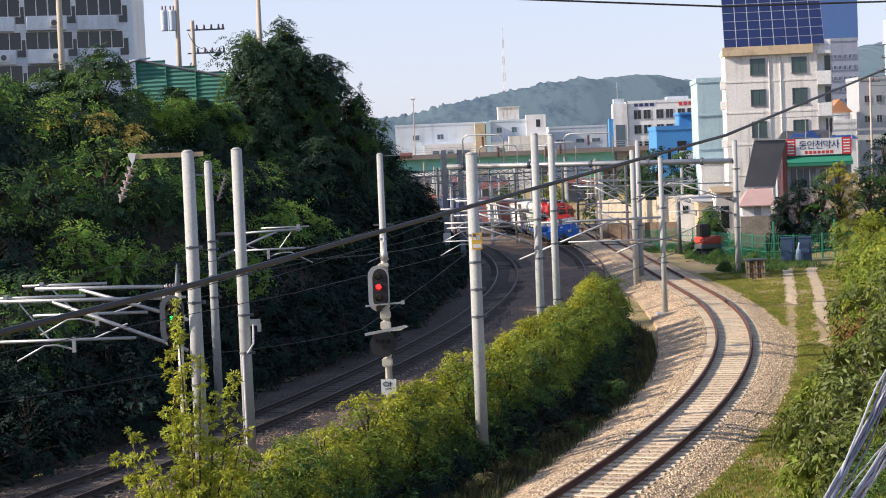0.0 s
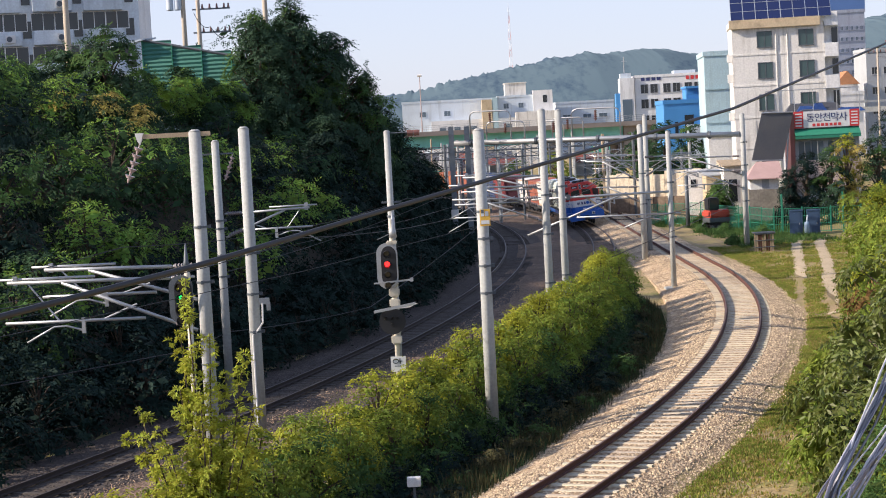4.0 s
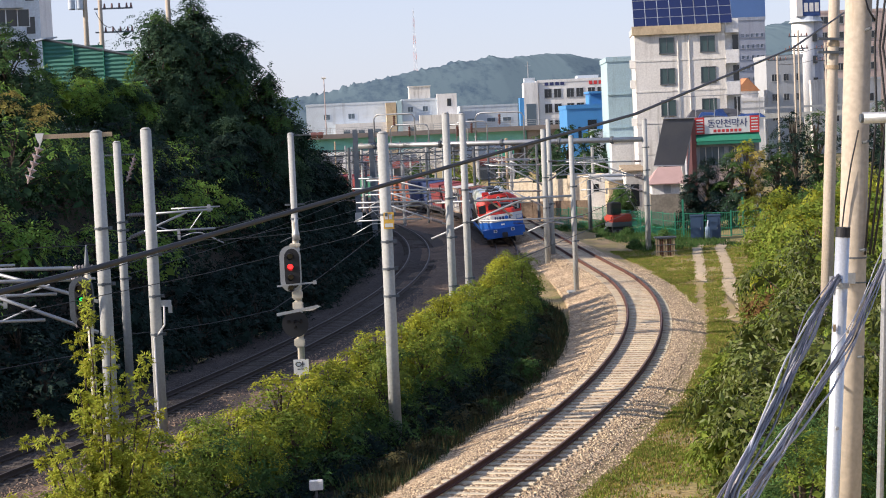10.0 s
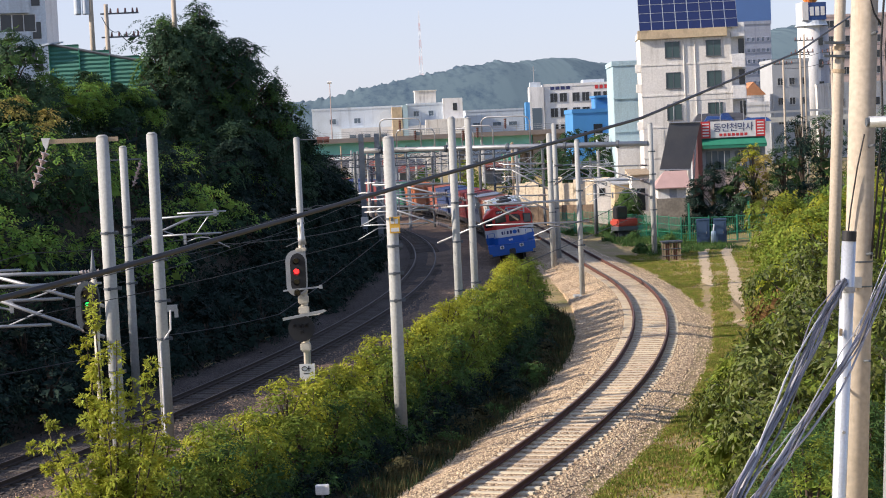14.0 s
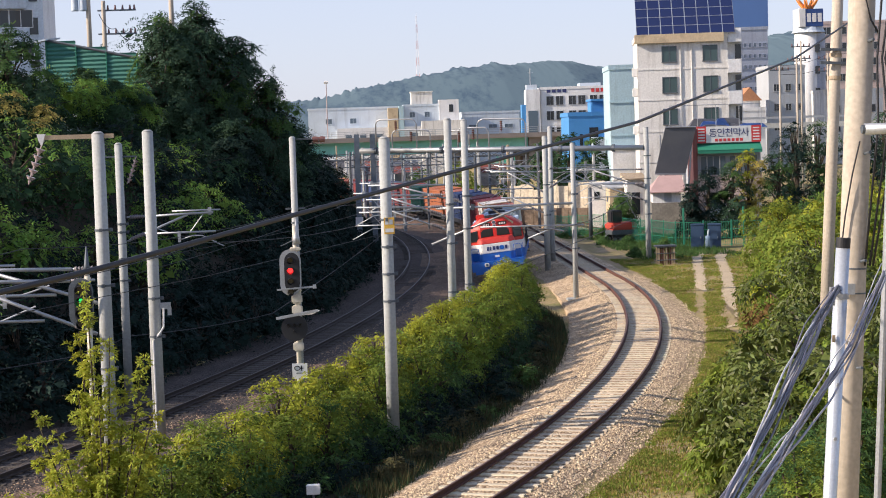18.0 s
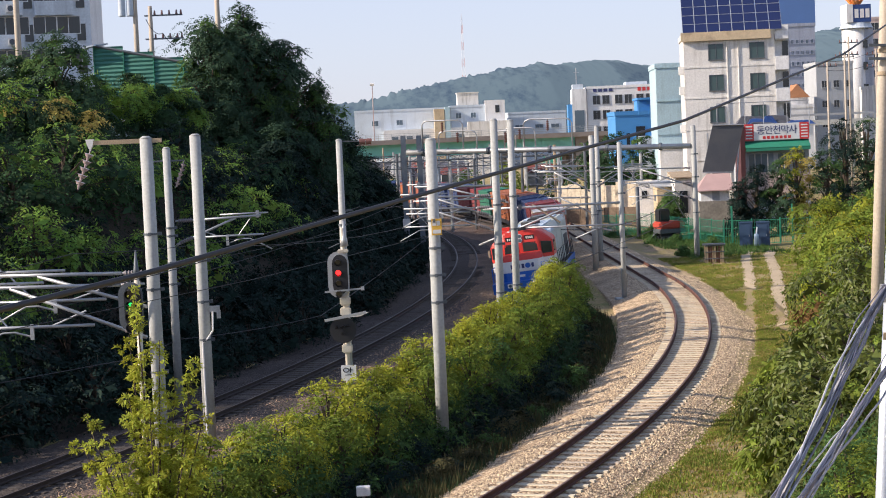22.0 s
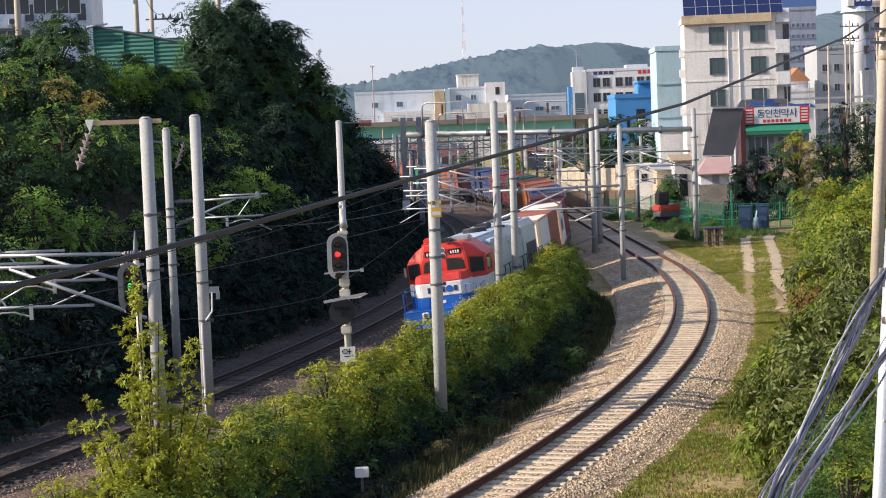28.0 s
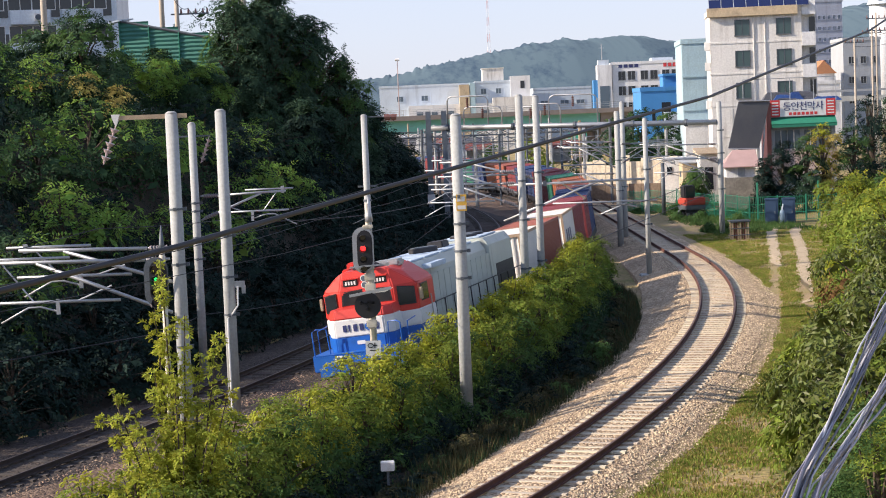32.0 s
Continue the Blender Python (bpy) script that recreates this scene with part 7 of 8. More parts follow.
part("engine_cover", Geo().box(-0.95, 1.1, -0.85, 0.8, 0.95, 1.5, c=0.12), M_EXRED, ex)
cb = part("cab", Geo().box(-0.9, -0.05, -0.7, 0.3, 1.5, 2.45, c=0.08), M_BLACK, ex)
part("cab_window", Geo().box(-0.8, -0.15, -0.73, -0.702, 1.62, 2.32), M_GLASS, cb)
part("boom", Geo().tube([(-0.3, 0.6, 1.0), (-0.2, 1.4, 1.9), (-0.1, 2.2, 1.1), (-0.1, 2.3, 0.4)], 0.11, 6), M_DARKSTEEL, ex)
part("bucket", Geo().box(-0.35, 0.2, 2.1, 2.6, 0.05, 0.45, c=0.08), M_DARKSTEEL, ex)
pole(19.9, 147, 3.9, 0.18, "short dark post beside the excavator", base=-0.6, material=M_DARKSTEEL, name="short_post", group="")

M_NET = mat("green mesh fence paint", (0.03, 0.25, 0.15), 0.6, vary=0.1)
fn = thing("mesh_fence", Matrix(), "green wire-mesh fence with square posts", "fence")
FPTS = [(18.0, 158), (19.5, 153), (21.2, 148.5), (23.0, 140), (24.6, 133.4), (28.6, 131.8), (33, 131)]
for (x0, y0), (x1, y1) in zip(FPTS[:-1], FPTS[1:]):
    L = math.hypot(x1 - x0, y1 - y0)
    n_ = max(1, round(L / 2.0))
    for i in range(n_):
        a = Vector((x0 + (x1 - x0) * i / n_, y0 + (y1 - y0) * i / n_, 0))
        b = Vector((x0 + (x1 - x0) * (i + 1) / n_, y0 + (y1 - y0) * (i + 1) / n_, 0))
        z = ground_z(a.x, a.y)
        part("post", Geo().box(-0.04, 0.04, -0.04, 0.04, z - 0.1, z + 2.0, Matrix.Translation(a)), M_NET, fn)
        g = Geo()
        for k_ in range(16):
            p = a.lerp(b, (k_ + 0.5) / 16)
            g.box(-0.012, 0.012, -0.006, 0.006, z + 0.1, z + 1.9, Matrix.Translation(p))
        for h in (0.12, 0.7, 1.3, 1.88):
            g.tube([a + Vector((0, 0, z + h)), b + Vector((0, 0, z + h))], 0.018, 4)
        part("mesh_panel", g, M_NET, fn)
for x, y in ((25.2, 133.2), (29.5, 131.6)):
    z = ground_z(x, y)
    part("gate_post", Geo().box(x - 0.06, x + 0.06, y - 0.06, y + 0.06, z, z + 3.0), M_NET, fn)

cg = thing("crate_stack", Matrix.Translation((20.75, 116.4, ground_z(20.75, 116.4) - 0.05)), "rusty steel rack with upright bars and red ends, by the pole", "rack")
for k in range(5):
    x = -0.52 + 0.26 * k
    for y in (-0.4, 0.4):
        part("upright", Geo().box(x - 0.05, x + 0.05, y - 0.04, y + 0.04, 0, 1.25), M_RAIL if k % 2 else M_TAN, cg)
for z in (0.35, 0.8, 1.22):
    for y in (-0.45, 0.45):
        part("rail", Geo().tube([(-0.66, y, z), (0.66, y, z + 0.02)], 0.035, 6), M_DARKSTEEL, cg)
part("lid", Geo().box(-0.7, 0.7, -0.5, 0.5, 1.27, 1.33), M_DARKSTEEL, cg)
wbx = thing("white_box", Matrix.Translation((-1.21, 41.5, 0.19)), "small white relay box in front of the hedge", "box")
part("body", Geo().box(-0.165, 0.165, -0.12, 0.12, 0.0, 0.22, c=0.015), M_WHITE, wbx)
part("stand", Geo().box(-0.03, 0.03, -0.03, 0.03, -0.9, 0.0), M_DARKSTEEL, wbx)

# ---- the road bridge ----
M_RUSTROOF = mat("dull red roof sheet", (0.24, 0.07, 0.055), 0.7, vary=0.2)
M_GIRDER = mat("green painted steel girder", (0.20, 0.53, 0.47), 0.6, vary=0.15, scale=0.6, stain=(0.2, 0.17, 0.12), stain_scale=(0.5, 0.5, 2), stain_at=(0.6, 0.85))
M_DECK = mat("grimy concrete", (0.26, 0.23, 0.21), 0.9, vary=0.2, scale=0.5, stain=(0.2, 0.17, 0.13), stain_scale=(0.6, 0.6, 2))
bridge = thing("road_bridge", Matrix.Translation((15, 300, 0)) @ Matrix.Rotation(radians(1.0), 4, "Z"), "road bridge with a green steel girder over the railway", "bridge")
part("girder", Geo().box(-60, 15.2, 0, 0.4, 6.0, 8.0).box(-60, 15.2, -0.15, 0.55, 5.9, 6.02).box(-60, 15.2, -0.15, 0.55, 7.98, 8.1), M_GIRDER, bridge)
for x in np.arange(-58, 15, 2.6):
    part("stiffener", Geo().box(x - 0.04, x + 0.04, -0.12, 0.0, 6.02, 7.98), M_GIRDER, bridge)
part("deck", Geo().box(-60, 45, -1.4, 11, 8.1, 8.5), M_DECK, bridge)
part("parapet", Geo().box(-60, 45, -1.4, -1.15, 8.5, 8.9), M_DECK, bridge)
part("end_wall", Geo().box(15.3, 45, -0.5, 10, -2, 8.1), M_DECK, bridge)
for x in np.arange(-58, 44, 2.2):
    part("railing_post", Geo().box(x - 0.04, x + 0.04, -1.32, -1.24, 8.9, 9.9), M_STEEL, bridge)
for z in (9.25, 9.6, 9.9):
    part("railing_bar", Geo().box(-60, 45, -1.31, -1.25, z - 0.03, z + 0.03), M_STEEL, bridge)
for x in (-30, -14, 3, 14):
    part("pier", Geo().tube([(x, 4, -2), (x, 4, 6.0)], 0.7, 14), M_DECK, bridge)
    part("pier_cap", Geo().box(x - 0.9, x + 0.9, 0.3, 9, 5.2, 6.0), M_DECK, bridge)
rng = random.Random(4)
for i in range(9):
    x, y, h = rng.uniform(-8, 34), rng.uniform(296, 320), rng.uniform(3, 6)
    hs_ = thing("yard_house", Matrix.Translation((x, y, -0.7)), "low house seen beneath the bridge", "house", "houses beneath the bridge")
    w = rng.uniform(4, 7)
    part("wall", Geo().box(-w / 2, w / 2, 11, 16, 0, h * 0.7), rng.choice((W_WHITE, W_PALE, W_GREY, W_GREY)), hs_)
    part("roof", Geo().prism([(10.7, h * 0.7), (13.5, h * 0.7 + 1.4), (16.3, h * 0.7)], -w / 2 - .3, w / 2 + .3, axis="x"), rng.choice((M_RUSTROOF, M_TARP, M_TARP, M_AWNING)), hs_)
# ---- hills ----
def hill_mat():
    """A far wood: blue haze and the crowns' light and shade are put into the colour."""
    m = bpy.data.materials.new("wooded hillside with painted haze")
    m.use_nodes = True
    n, l = m.node_tree.nodes, m.node_tree.links
    b = n["Principled BSDF"]
    b.inputs["Roughness"].default_value, b.inputs["Specular IOR Level"].default_value = 0.95, 0.1
    tc, mp = n.new("ShaderNodeTexCoord"), n.new("ShaderNodeMapping")
    mp.inputs["Scale"].default_value = (1.0, 0.12, 1.0)
    l.new(tc.outputs["Object"], mp.inputs["Vector"])
    crowns, big = n.new("ShaderNodeTexNoise"), n.new("ShaderNodeTexNoise")
    crowns.inputs["Scale"].default_value, crowns.inputs["Detail"].default_value, crowns.inputs["Roughness"].default_value = 0.16, 6, 0.72
    big.inputs["Scale"].default_value, big.inputs["Detail"].default_value = 0.022, 4
    add, ramp = n.new("ShaderNodeMath"), n.new("ShaderNodeValToRGB")
    add.operation = "MULTIPLY_ADD"
    add.inputs[1].default_value = 0.8
    for tex in (crowns, big):
        l.new(mp.outputs["Vector"], tex.inputs["Vector"])
    l.new(crowns.outputs["Fac"], add.inputs[0])
    l.new(big.outputs["Fac"], add.inputs[2])
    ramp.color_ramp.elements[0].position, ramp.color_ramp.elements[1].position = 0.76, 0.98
    # bluish dark and light tones carry the haze
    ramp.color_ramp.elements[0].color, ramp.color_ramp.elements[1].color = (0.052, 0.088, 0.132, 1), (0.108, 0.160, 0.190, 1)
    l.new(add.outputs[0], ramp.inputs["Fac"])
    l.new(ramp.outputs["Color"], b.inputs["Base Color"])
    return m


M_HILL = hill_mat()


def ridge(name, pts, y, deep, label):
    V, F = [], []
    xs = np.concatenate([np.linspace(pts[0][0], -80, 60), np.linspace(-76, 520, 520), np.linspace(530, pts[-1][0], 40)])
    zs = np.interp(xs, [p[0] for p in pts], [p[1] for p in pts])
    for i, (x, z) in enumerate(zip(xs, zs)):
        dz = 2.0 * noise.noise(Vector((x * 0.06, 0, 1))) + 1.6 * noise.noise(Vector((x * 0.19, 5, 1))) + 4.6 * abs(noise.noise(Vector((x * 0.12, 9, 1)))) + 2.6 * abs(noise.noise(Vector((x * 0.31, 4, 1)))) + 1.3 * noise.noise(Vector((x * 0.6, 9, 1)))
        for j in range(25):
            t = j / 24
            V.append((x, y - deep * (1 - t) + 6 * noise.noise(Vector((x * .02, t * 3, 8))), -2 + (z + 2) * math.sin(t * math.pi / 2) + dz * t ** 7 + 0.35 * t * noise.noise(Vector((x * 0.33, t * 70, 3))) + 0.5 * t * noise.noise(Vector((x * 0.05, t * 9, 5)))))
        V.append((x, y + deep, -2))
    m = 26
    F = [(i * m + j, (i + 1) * m + j, (i + 1) * m + j + 1, i * m + j + 1) for i in range(len(xs) - 1) for j in range(m - 1)]
    return tagged(part(name, Geo().add(V, F), M_HILL, smooth=True), label, "hill", kind="structure")


ridge("wooded_hill", [(-900, 15), (-300, 30), (-140, 36), (-58, 41), (-25, 43), (14, 52), (53, 59), (87, 64), (116, 68), (140, 67), (170, 70), (213, 62), (242, 56), (300, 70), (361, 86), (396, 90), (600, 95), (1400, 20)], 1500, 380, "blue-green wooded hill on the horizon, haze in its colour")


# the slim lattice mast on the hill
M_MASTRED, M_MASTWHITE = mat("faded red mast paint", (0.55, 0.25, 0.22), 0.7), mat("faded white mast paint", (0.75, 0.75, 0.75), 0.7)
mast = thing("radio_mast", Matrix.Translation((57.5, 1480, 48)), "slim red and white lattice radio mast on the hill", "mast")
for k in range(9):
    z0, z1 = k * 7.0, k * 7.0 + 7.0
    w0, w1 = 1.5 - 0.13 * k, 1.5 - 0.13 * (k + 1)
    g = Geo()
    for sx, sy in ((-1, -1), (1, -1), (1, 1), (-1, 1)):
        g.tube([(sx * w0, sy * w0, z0), (sx * w1, sy * w1, z1)], 0.10, 4)
    for q in range(2):
        a, b = z0 + 3.5 * q, z0 + 3.5 * (q + 1)
        wa, wb = 1.5 - 0.13 * a / 7, 1.5 - 0.13 * b / 7
        g.tube([(-wa, -wa, a), (wb, -wb, b)], 0.07, 4).tube([(wa, -wa, a), (-wb, -wb, b)], 0.07, 4)
    part("lattice_section", g, M_MASTRED if k % 2 else M_MASTWHITE, mast)
part("antenna", Geo().tube([(0, 0, 63), (0, 0, 66)], 0.12, 6), M_MASTWHITE, mast)

# ---- the train ----
CANT = 6.2
TIMES = list(range(0, 33, 1))


def t2_place(s):
    """The place s metres back along the main line from its near end."""
    return on_arc(R2, math.asin((57.0 - R2["c"][1]) / R2["r"]) + s / R2["r"])


def car_pose(s_front, length):
    """A vehicle whose front is at s_front: its x axis points ahead, z up, leaning with the cant."""
    p0, p1 = t2_place(s_front + length * 0.18), t2_place(s_front + length * 0.82)
    d = (p0 - p1).normalized()
    front = (p0 + p1) / 2 + d * length / 2
    return Matrix.Translation(front) @ Matrix.Rotation(math.atan2(d.y, d.x), 4, "Z") @ Matrix.Rotation(radians(CANT), 4, "X")


def front_at(t):
    u = 32 - t
    return -0.15 + 3.77 * u - 0.006 * u * u + 1.0 * max(0.0, 1 - u / 9) ** 1.5


M_RED = mat("red locomotive paint", (0.62, 0.045, 0.03), 0.42, vary=0.08, scale=1.0, stain=(0.30, 0.05, 0.03), stain_scale=(2, 2, 2), stain_at=(0.6, 0.9))
M_LBLUE = mat("blue locomotive paint", (0.015, 0.12, 0.48), 0.42, vary=0.08, scale=1.0, stain=(0.02, 0.05, 0.12), stain_scale=(2, 2, 2), stain_at=(0.6, 0.9))
M_LWHITE = mat("white locomotive paint", (0.74, 0.74, 0.73), 0.45, vary=0.06, scale=1.0, stain=(0.4, 0.38, 0.35), stain_scale=(2, 2, 1), stain_at=(0.6, 0.9))
M_LGREY = mat("grey hood paint", (0.52, 0.565, 0.52), 0.5, vary=0.12, scale=0.8, stain=(0.22, 0.22, 0.2), stain_scale=(1.5, 1.5, 0.5))
M_ROOF = mat("pale blue roof paint", (0.50, 0.62, 0.76), 0.5, vary=0.15, scale=0.8, stain=(0.16, 0.17, 0.18), stain_scale=(1.5, 1.5, 1.5))
M_DULL = mat("oily dark undergear", (0.045, 0.045, 0.05), 0.6, 0.2, vary=0.3)


def hull(points):
    """The solid round a set of corners."""
    bm = bmesh.new()
    for p in points:
        bm.verts.new(p)
    bmesh.ops.convex_hull(bm, input=bm.verts)
    bmesh.ops.dissolve_limit(bm, angle_limit=0.01, verts=bm.verts[:], edges=bm.edges[:])
    bmesh.ops.bevel(bm, geom=bm.edges[:], offset=0.035, segments=2, affect="EDGES")
    me = bpy.data.meshes.new("hull")
    bm.to_mesh(me)
    bm.free()
    return me


CAB = [(-1.95, 0.88), (-1.95, -0.88), (-2.40, -1.56), (-4.45, -1.56), (-4.45, 1.56), (-2.40, 1.56)]
NOSE = [(-0.72, 0.80), (-0.72, -0.80), (-1.0, -1.06), (-1.98, -1.06), (-1.98, 1.06), (-1.0, 1.06)]
loco = thing("locomotive", Matrix(), "red, white and blue diesel locomotive with a grey hood", "locomotive")
part("cab_base", hull([(x, y, z) for x, y in CAB for z in (1.25, 1.72)]), M_LBLUE, loco, "blue lower cab")
part("cab_band", hull([(x, y, z) for x, y in CAB for z in (1.72, 2.24)]), M_LWHITE, loco, "white cab band")
cabin = part("cab", hull([(x, y, z) for x, y in CAB for z in (2.24, 3.12)] + [(-2.06, s * 0.74, 3.76) for s in (-1, 1)] + [(-2.5, s * 1.12, 3.58) for s in (-1, 1)] + [(-4.45, s * 0.8, 3.80) for s in (-1, 1)] + [(-4.45, s * 1.5, 3.25) for s in (-1, 1)]), M_RED, loco, "red cab with a faceted roof")
part("nose_base", hull([(x, y, z) for x, y in NOSE for z in (1.20, 1.72)]), M_LBLUE, loco)
part("nose_band", hull([(x + 0.005, y, z) for x, y in NOSE for z in (1.72, 2.30)]), M_LWHITE, loco)
part("nose", hull([(x, y, 2.30) for x, y in NOSE] + [(x - 0.10 if x > -1.5 else x, y * 0.94, 2.62) for x, y in NOSE]), M_RED, loco, "red top of the low nose")
part("front_plate", Geo().box(-0.40, -0.22, -1.48, 1.48, 0.72, 1.24, c=0.03), M_LBLUE, loco)
part("pilot", Geo().prism([(-0.55, 0.52), (-0.22, 0.56), (-0.22, 0.74), (-0.55, 0.74)], -1.3, 1.3), M_LBLUE, loco)
part("front_deck", Geo().box(-2.0, -0.25, -1.48, 1.48, 1.16, 1.26, c=0.02), M_LBLUE, loco)
part("coupler", Geo().box(-0.22, 0.32, -0.13, 0.13, 0.62, 0.92, c=0.04).box(0.1, 0.34, -0.2, 0.2, 0.58, 0.96, c=0.05), M_DULL, loco)
for y in (-0.62, 0.62):
    lt = part("marker_light", Geo().box(-0.22, -0.14, y - 0.13, y + 0.13, 0.98, 1.20, c=0.02), M_WHITE, loco)
    part("lens", Geo().tube([(-0.14, y, 1.09), (-0.125, y, 1.09)], 0.08, 12), M_GLASSBLUE, lt)
part("nose_plate", Geo().box(-0.725, -0.70, -0.13, 0.13, 1.45, 1.57), M_LWHITE, loco)
# the maker's mark becomes a row of plain shapes
for i, (y, w) in enumerate(((0.56, 0.12), (0.08, 0.13), (-0.13, 0.12), (-0.33, 0.05), (-0.47, 0.11))):
    part("mark_bar", Geo().box(-0.714, -0.690, y - w / 2, y + w / 2, 1.90, 2.12), M_INK, loco)
part("mark_disc", Geo().tube([(-0.716, 0.32, 2.01), (-0.690, 0.32, 2.01)], 0.135, 20), M_LBLUE, loco)


def cab_window(corners, parent, out):
    """A pane in a black rubber frame on a flat cab face; out is the way that the face looks."""
    c = [Vector(p) for p in corners]
    n = Vector(out).normalized() * 0.018
    mid = sum(c, Vector()) / 4
    ring = [p + (p - mid).normalized() * 0.06 for p in c]
    fr = part("window_frame", Geo().add(ring + [p + n for p in ring], [(0, 1, 2, 3), (7, 6, 5, 4), (0, 4, 5, 1), (1, 5, 6, 2), (2, 6, 7, 3), (3, 7, 4, 0)]), M_BLACK, parent)
    part("pane", Geo().add([p + n * 1.1 for p in c] + [p + n * 1.6 for p in c], [(0, 1, 2, 3), (7, 6, 5, 4), (0, 4, 5, 1), (1, 5, 6, 2), (2, 6, 7, 3), (3, 7, 4, 0)]), M_GLASS, fr)


for s in (-1, 1):
    cab_window([(-1.958, s * 0.15, 2.70), (-1.958, s * 0.78, 2.68), (-1.97, s * 0.74, 3.08), (-1.968, s * 0.15, 3.12)], cabin, (1, 0, 0))
    a, b = Vector((-1.98, s * 0.94, 0)), Vector((-2.37, s * 1.52, 0))
    n = Vector((0.72, s * 0.45, 0)).normalized()
    cab_window([a.lerp(b, 0.14) + Vector((0, 0, 2.50)) + n * 0.02, a.lerp(b, 0.86) + Vector((0, 0, 2.48)) + n * 0.02, a.lerp(b, 0.86) + Vector((0, 0, 2.98)) + n * 0.02, a.lerp(b, 0.14) + Vector((0, 0, 3.06)) + n * 0.02], cabin, n)
    cab_window([(-2.75, s * 1.565, 2.5), (-3.55, s * 1.565, 2.5), (-3.55, s * 1.565, 3.02), (-2.75, s * 1.565, 3.02)], cabin, (0, s, 0))
    nb = part("number_board", Geo().box(-2.03, -1.96, s * 0.47 - 0.24, s * 0.47 + 0.24, 3.28, 3.50, c=0.015), M_BLACK, cabin, "black number board with pale figures")
    for i in range(4):
        part("figure_bar", Geo().box(-1.958, -1.95, s * 0.47 - 0.165 + i * 0.095, s * 0.47 - 0.11 + i * 0.095, 3.33, 3.45), M_WHITE, nb)
    part("red_trim", Geo().box(-2.05, -1.93, s * 0.47 - 0.28, s * 0.47 + 0.28, 3.51, 3.55), M_RED, cabin)
    part("door_handle", Geo().tube([(-3.8, s * 1.60, 1.6), (-3.8, s * 1.60, 2.6)], 0.02, 6), M_STEEL, cabin)
for z in (3.28, 3.50):
    hl = part("headlight", Geo().tube([(-2.02, 0, z), (-1.93, 0, z)], 0.115, 16), M_WHITE, cabin)
    part("lens", Geo().tube([(-1.93, 0, z), (-1.92, 0, z)], 0.09, 16), M_GLASSBLUE, hl)
part("horn", Geo().tube([(-2.3, 0.3, 3.88), (-1.85, 0.3, 3.88)], 0.03, 8, 0.09).tube([(-2.3, 0.12, 3.88), (-1.95, 0.12, 3.88)], 0.03, 8, 0.07), M_BLACK, loco)
part("roof_unit", Geo().box(-3.6, -2.9, 0.1, 0.95, 3.72, 3.95, c=0.06), M_STEEL, loco, "grey roof unit")
part("roof_unit", Geo().box(-2.9, -2.5, -0.5, 0.3, 3.74, 3.94, c=0.04), M_DULL, loco)
part("roof_unit", Geo().box(-4.3, -3.7, -1.05, -0.55, 3.62, 3.98, c=0.05), M_RED, loco)
part("roof_unit", Geo().box(-3.3, -2.8, -0.95, -0.7, 3.60, 3.82, c=0.04), M_RED, loco)
part("side_mirror", Geo().box(-2.5, -2.38, 1.60, 1.70, 2.55, 2.95, c=0.02), M_TAN, loco)
part("side_mirror", Geo().box(-2.5, -2.38, -1.70, -1.60, 2.55, 2.95, c=0.02), M_TAN, loco)

# long hood
part("hood", Geo().prism([(-1.14, 1.30), (1.14, 1.30), (1.10, 3.30), (0.92, 3.66), (-0.92, 3.66), (-1.10, 3.30)], -18.9, -4.47, axis="x"), M_LGREY, loco, "grey hood")
part("rear_hood", Geo().prism([(-1.25, 1.30), (1.25, 1.30), (1.25, 3.45), (1.05, 3.75), (-1.05, 3.75), (-1.25, 3.45)], -18.6, -14.6, axis="x"), M_LGREY, loco)
for x0, x1 in ((-6.4, -4.7), (-8.6, -6.6), (-10.8, -8.8), (-13.6, -11.2), (-17.9, -15.0)):
    part("roof_panel", Geo().box(x0, x1, -0.86, 0.86, 3.67 if x1 > -14 else 3.76, 3.73 if x1 > -14 else 3.82, c=0.02), M_ROOF, loco, "pale blue roof panel")
for y in (-1.35, 0.98):
    part("roof_ledge", Geo().box(-7.4, -5.4, y, y + 0.37, 3.34, 3.52, c=0.03), M_ROOF, loco)
for x in (-9.7, -16.0, -17.2):
    fan = part("fan_housing", Geo().tube([(x, 0, 3.72), (x, 0, 3.90)], 0.52, 20), M_DULL, loco)
    part("grille_ring", Geo().tube([(x, 0, 3.90), (x, 0, 3.93)], 0.46, 20), M_DARKSTEEL, fan)
part("exhaust", Geo().box(-12.4, -11.4, -0.3, 0.3, 3.7, 3.98, c=0.04), M_DULL, loco)
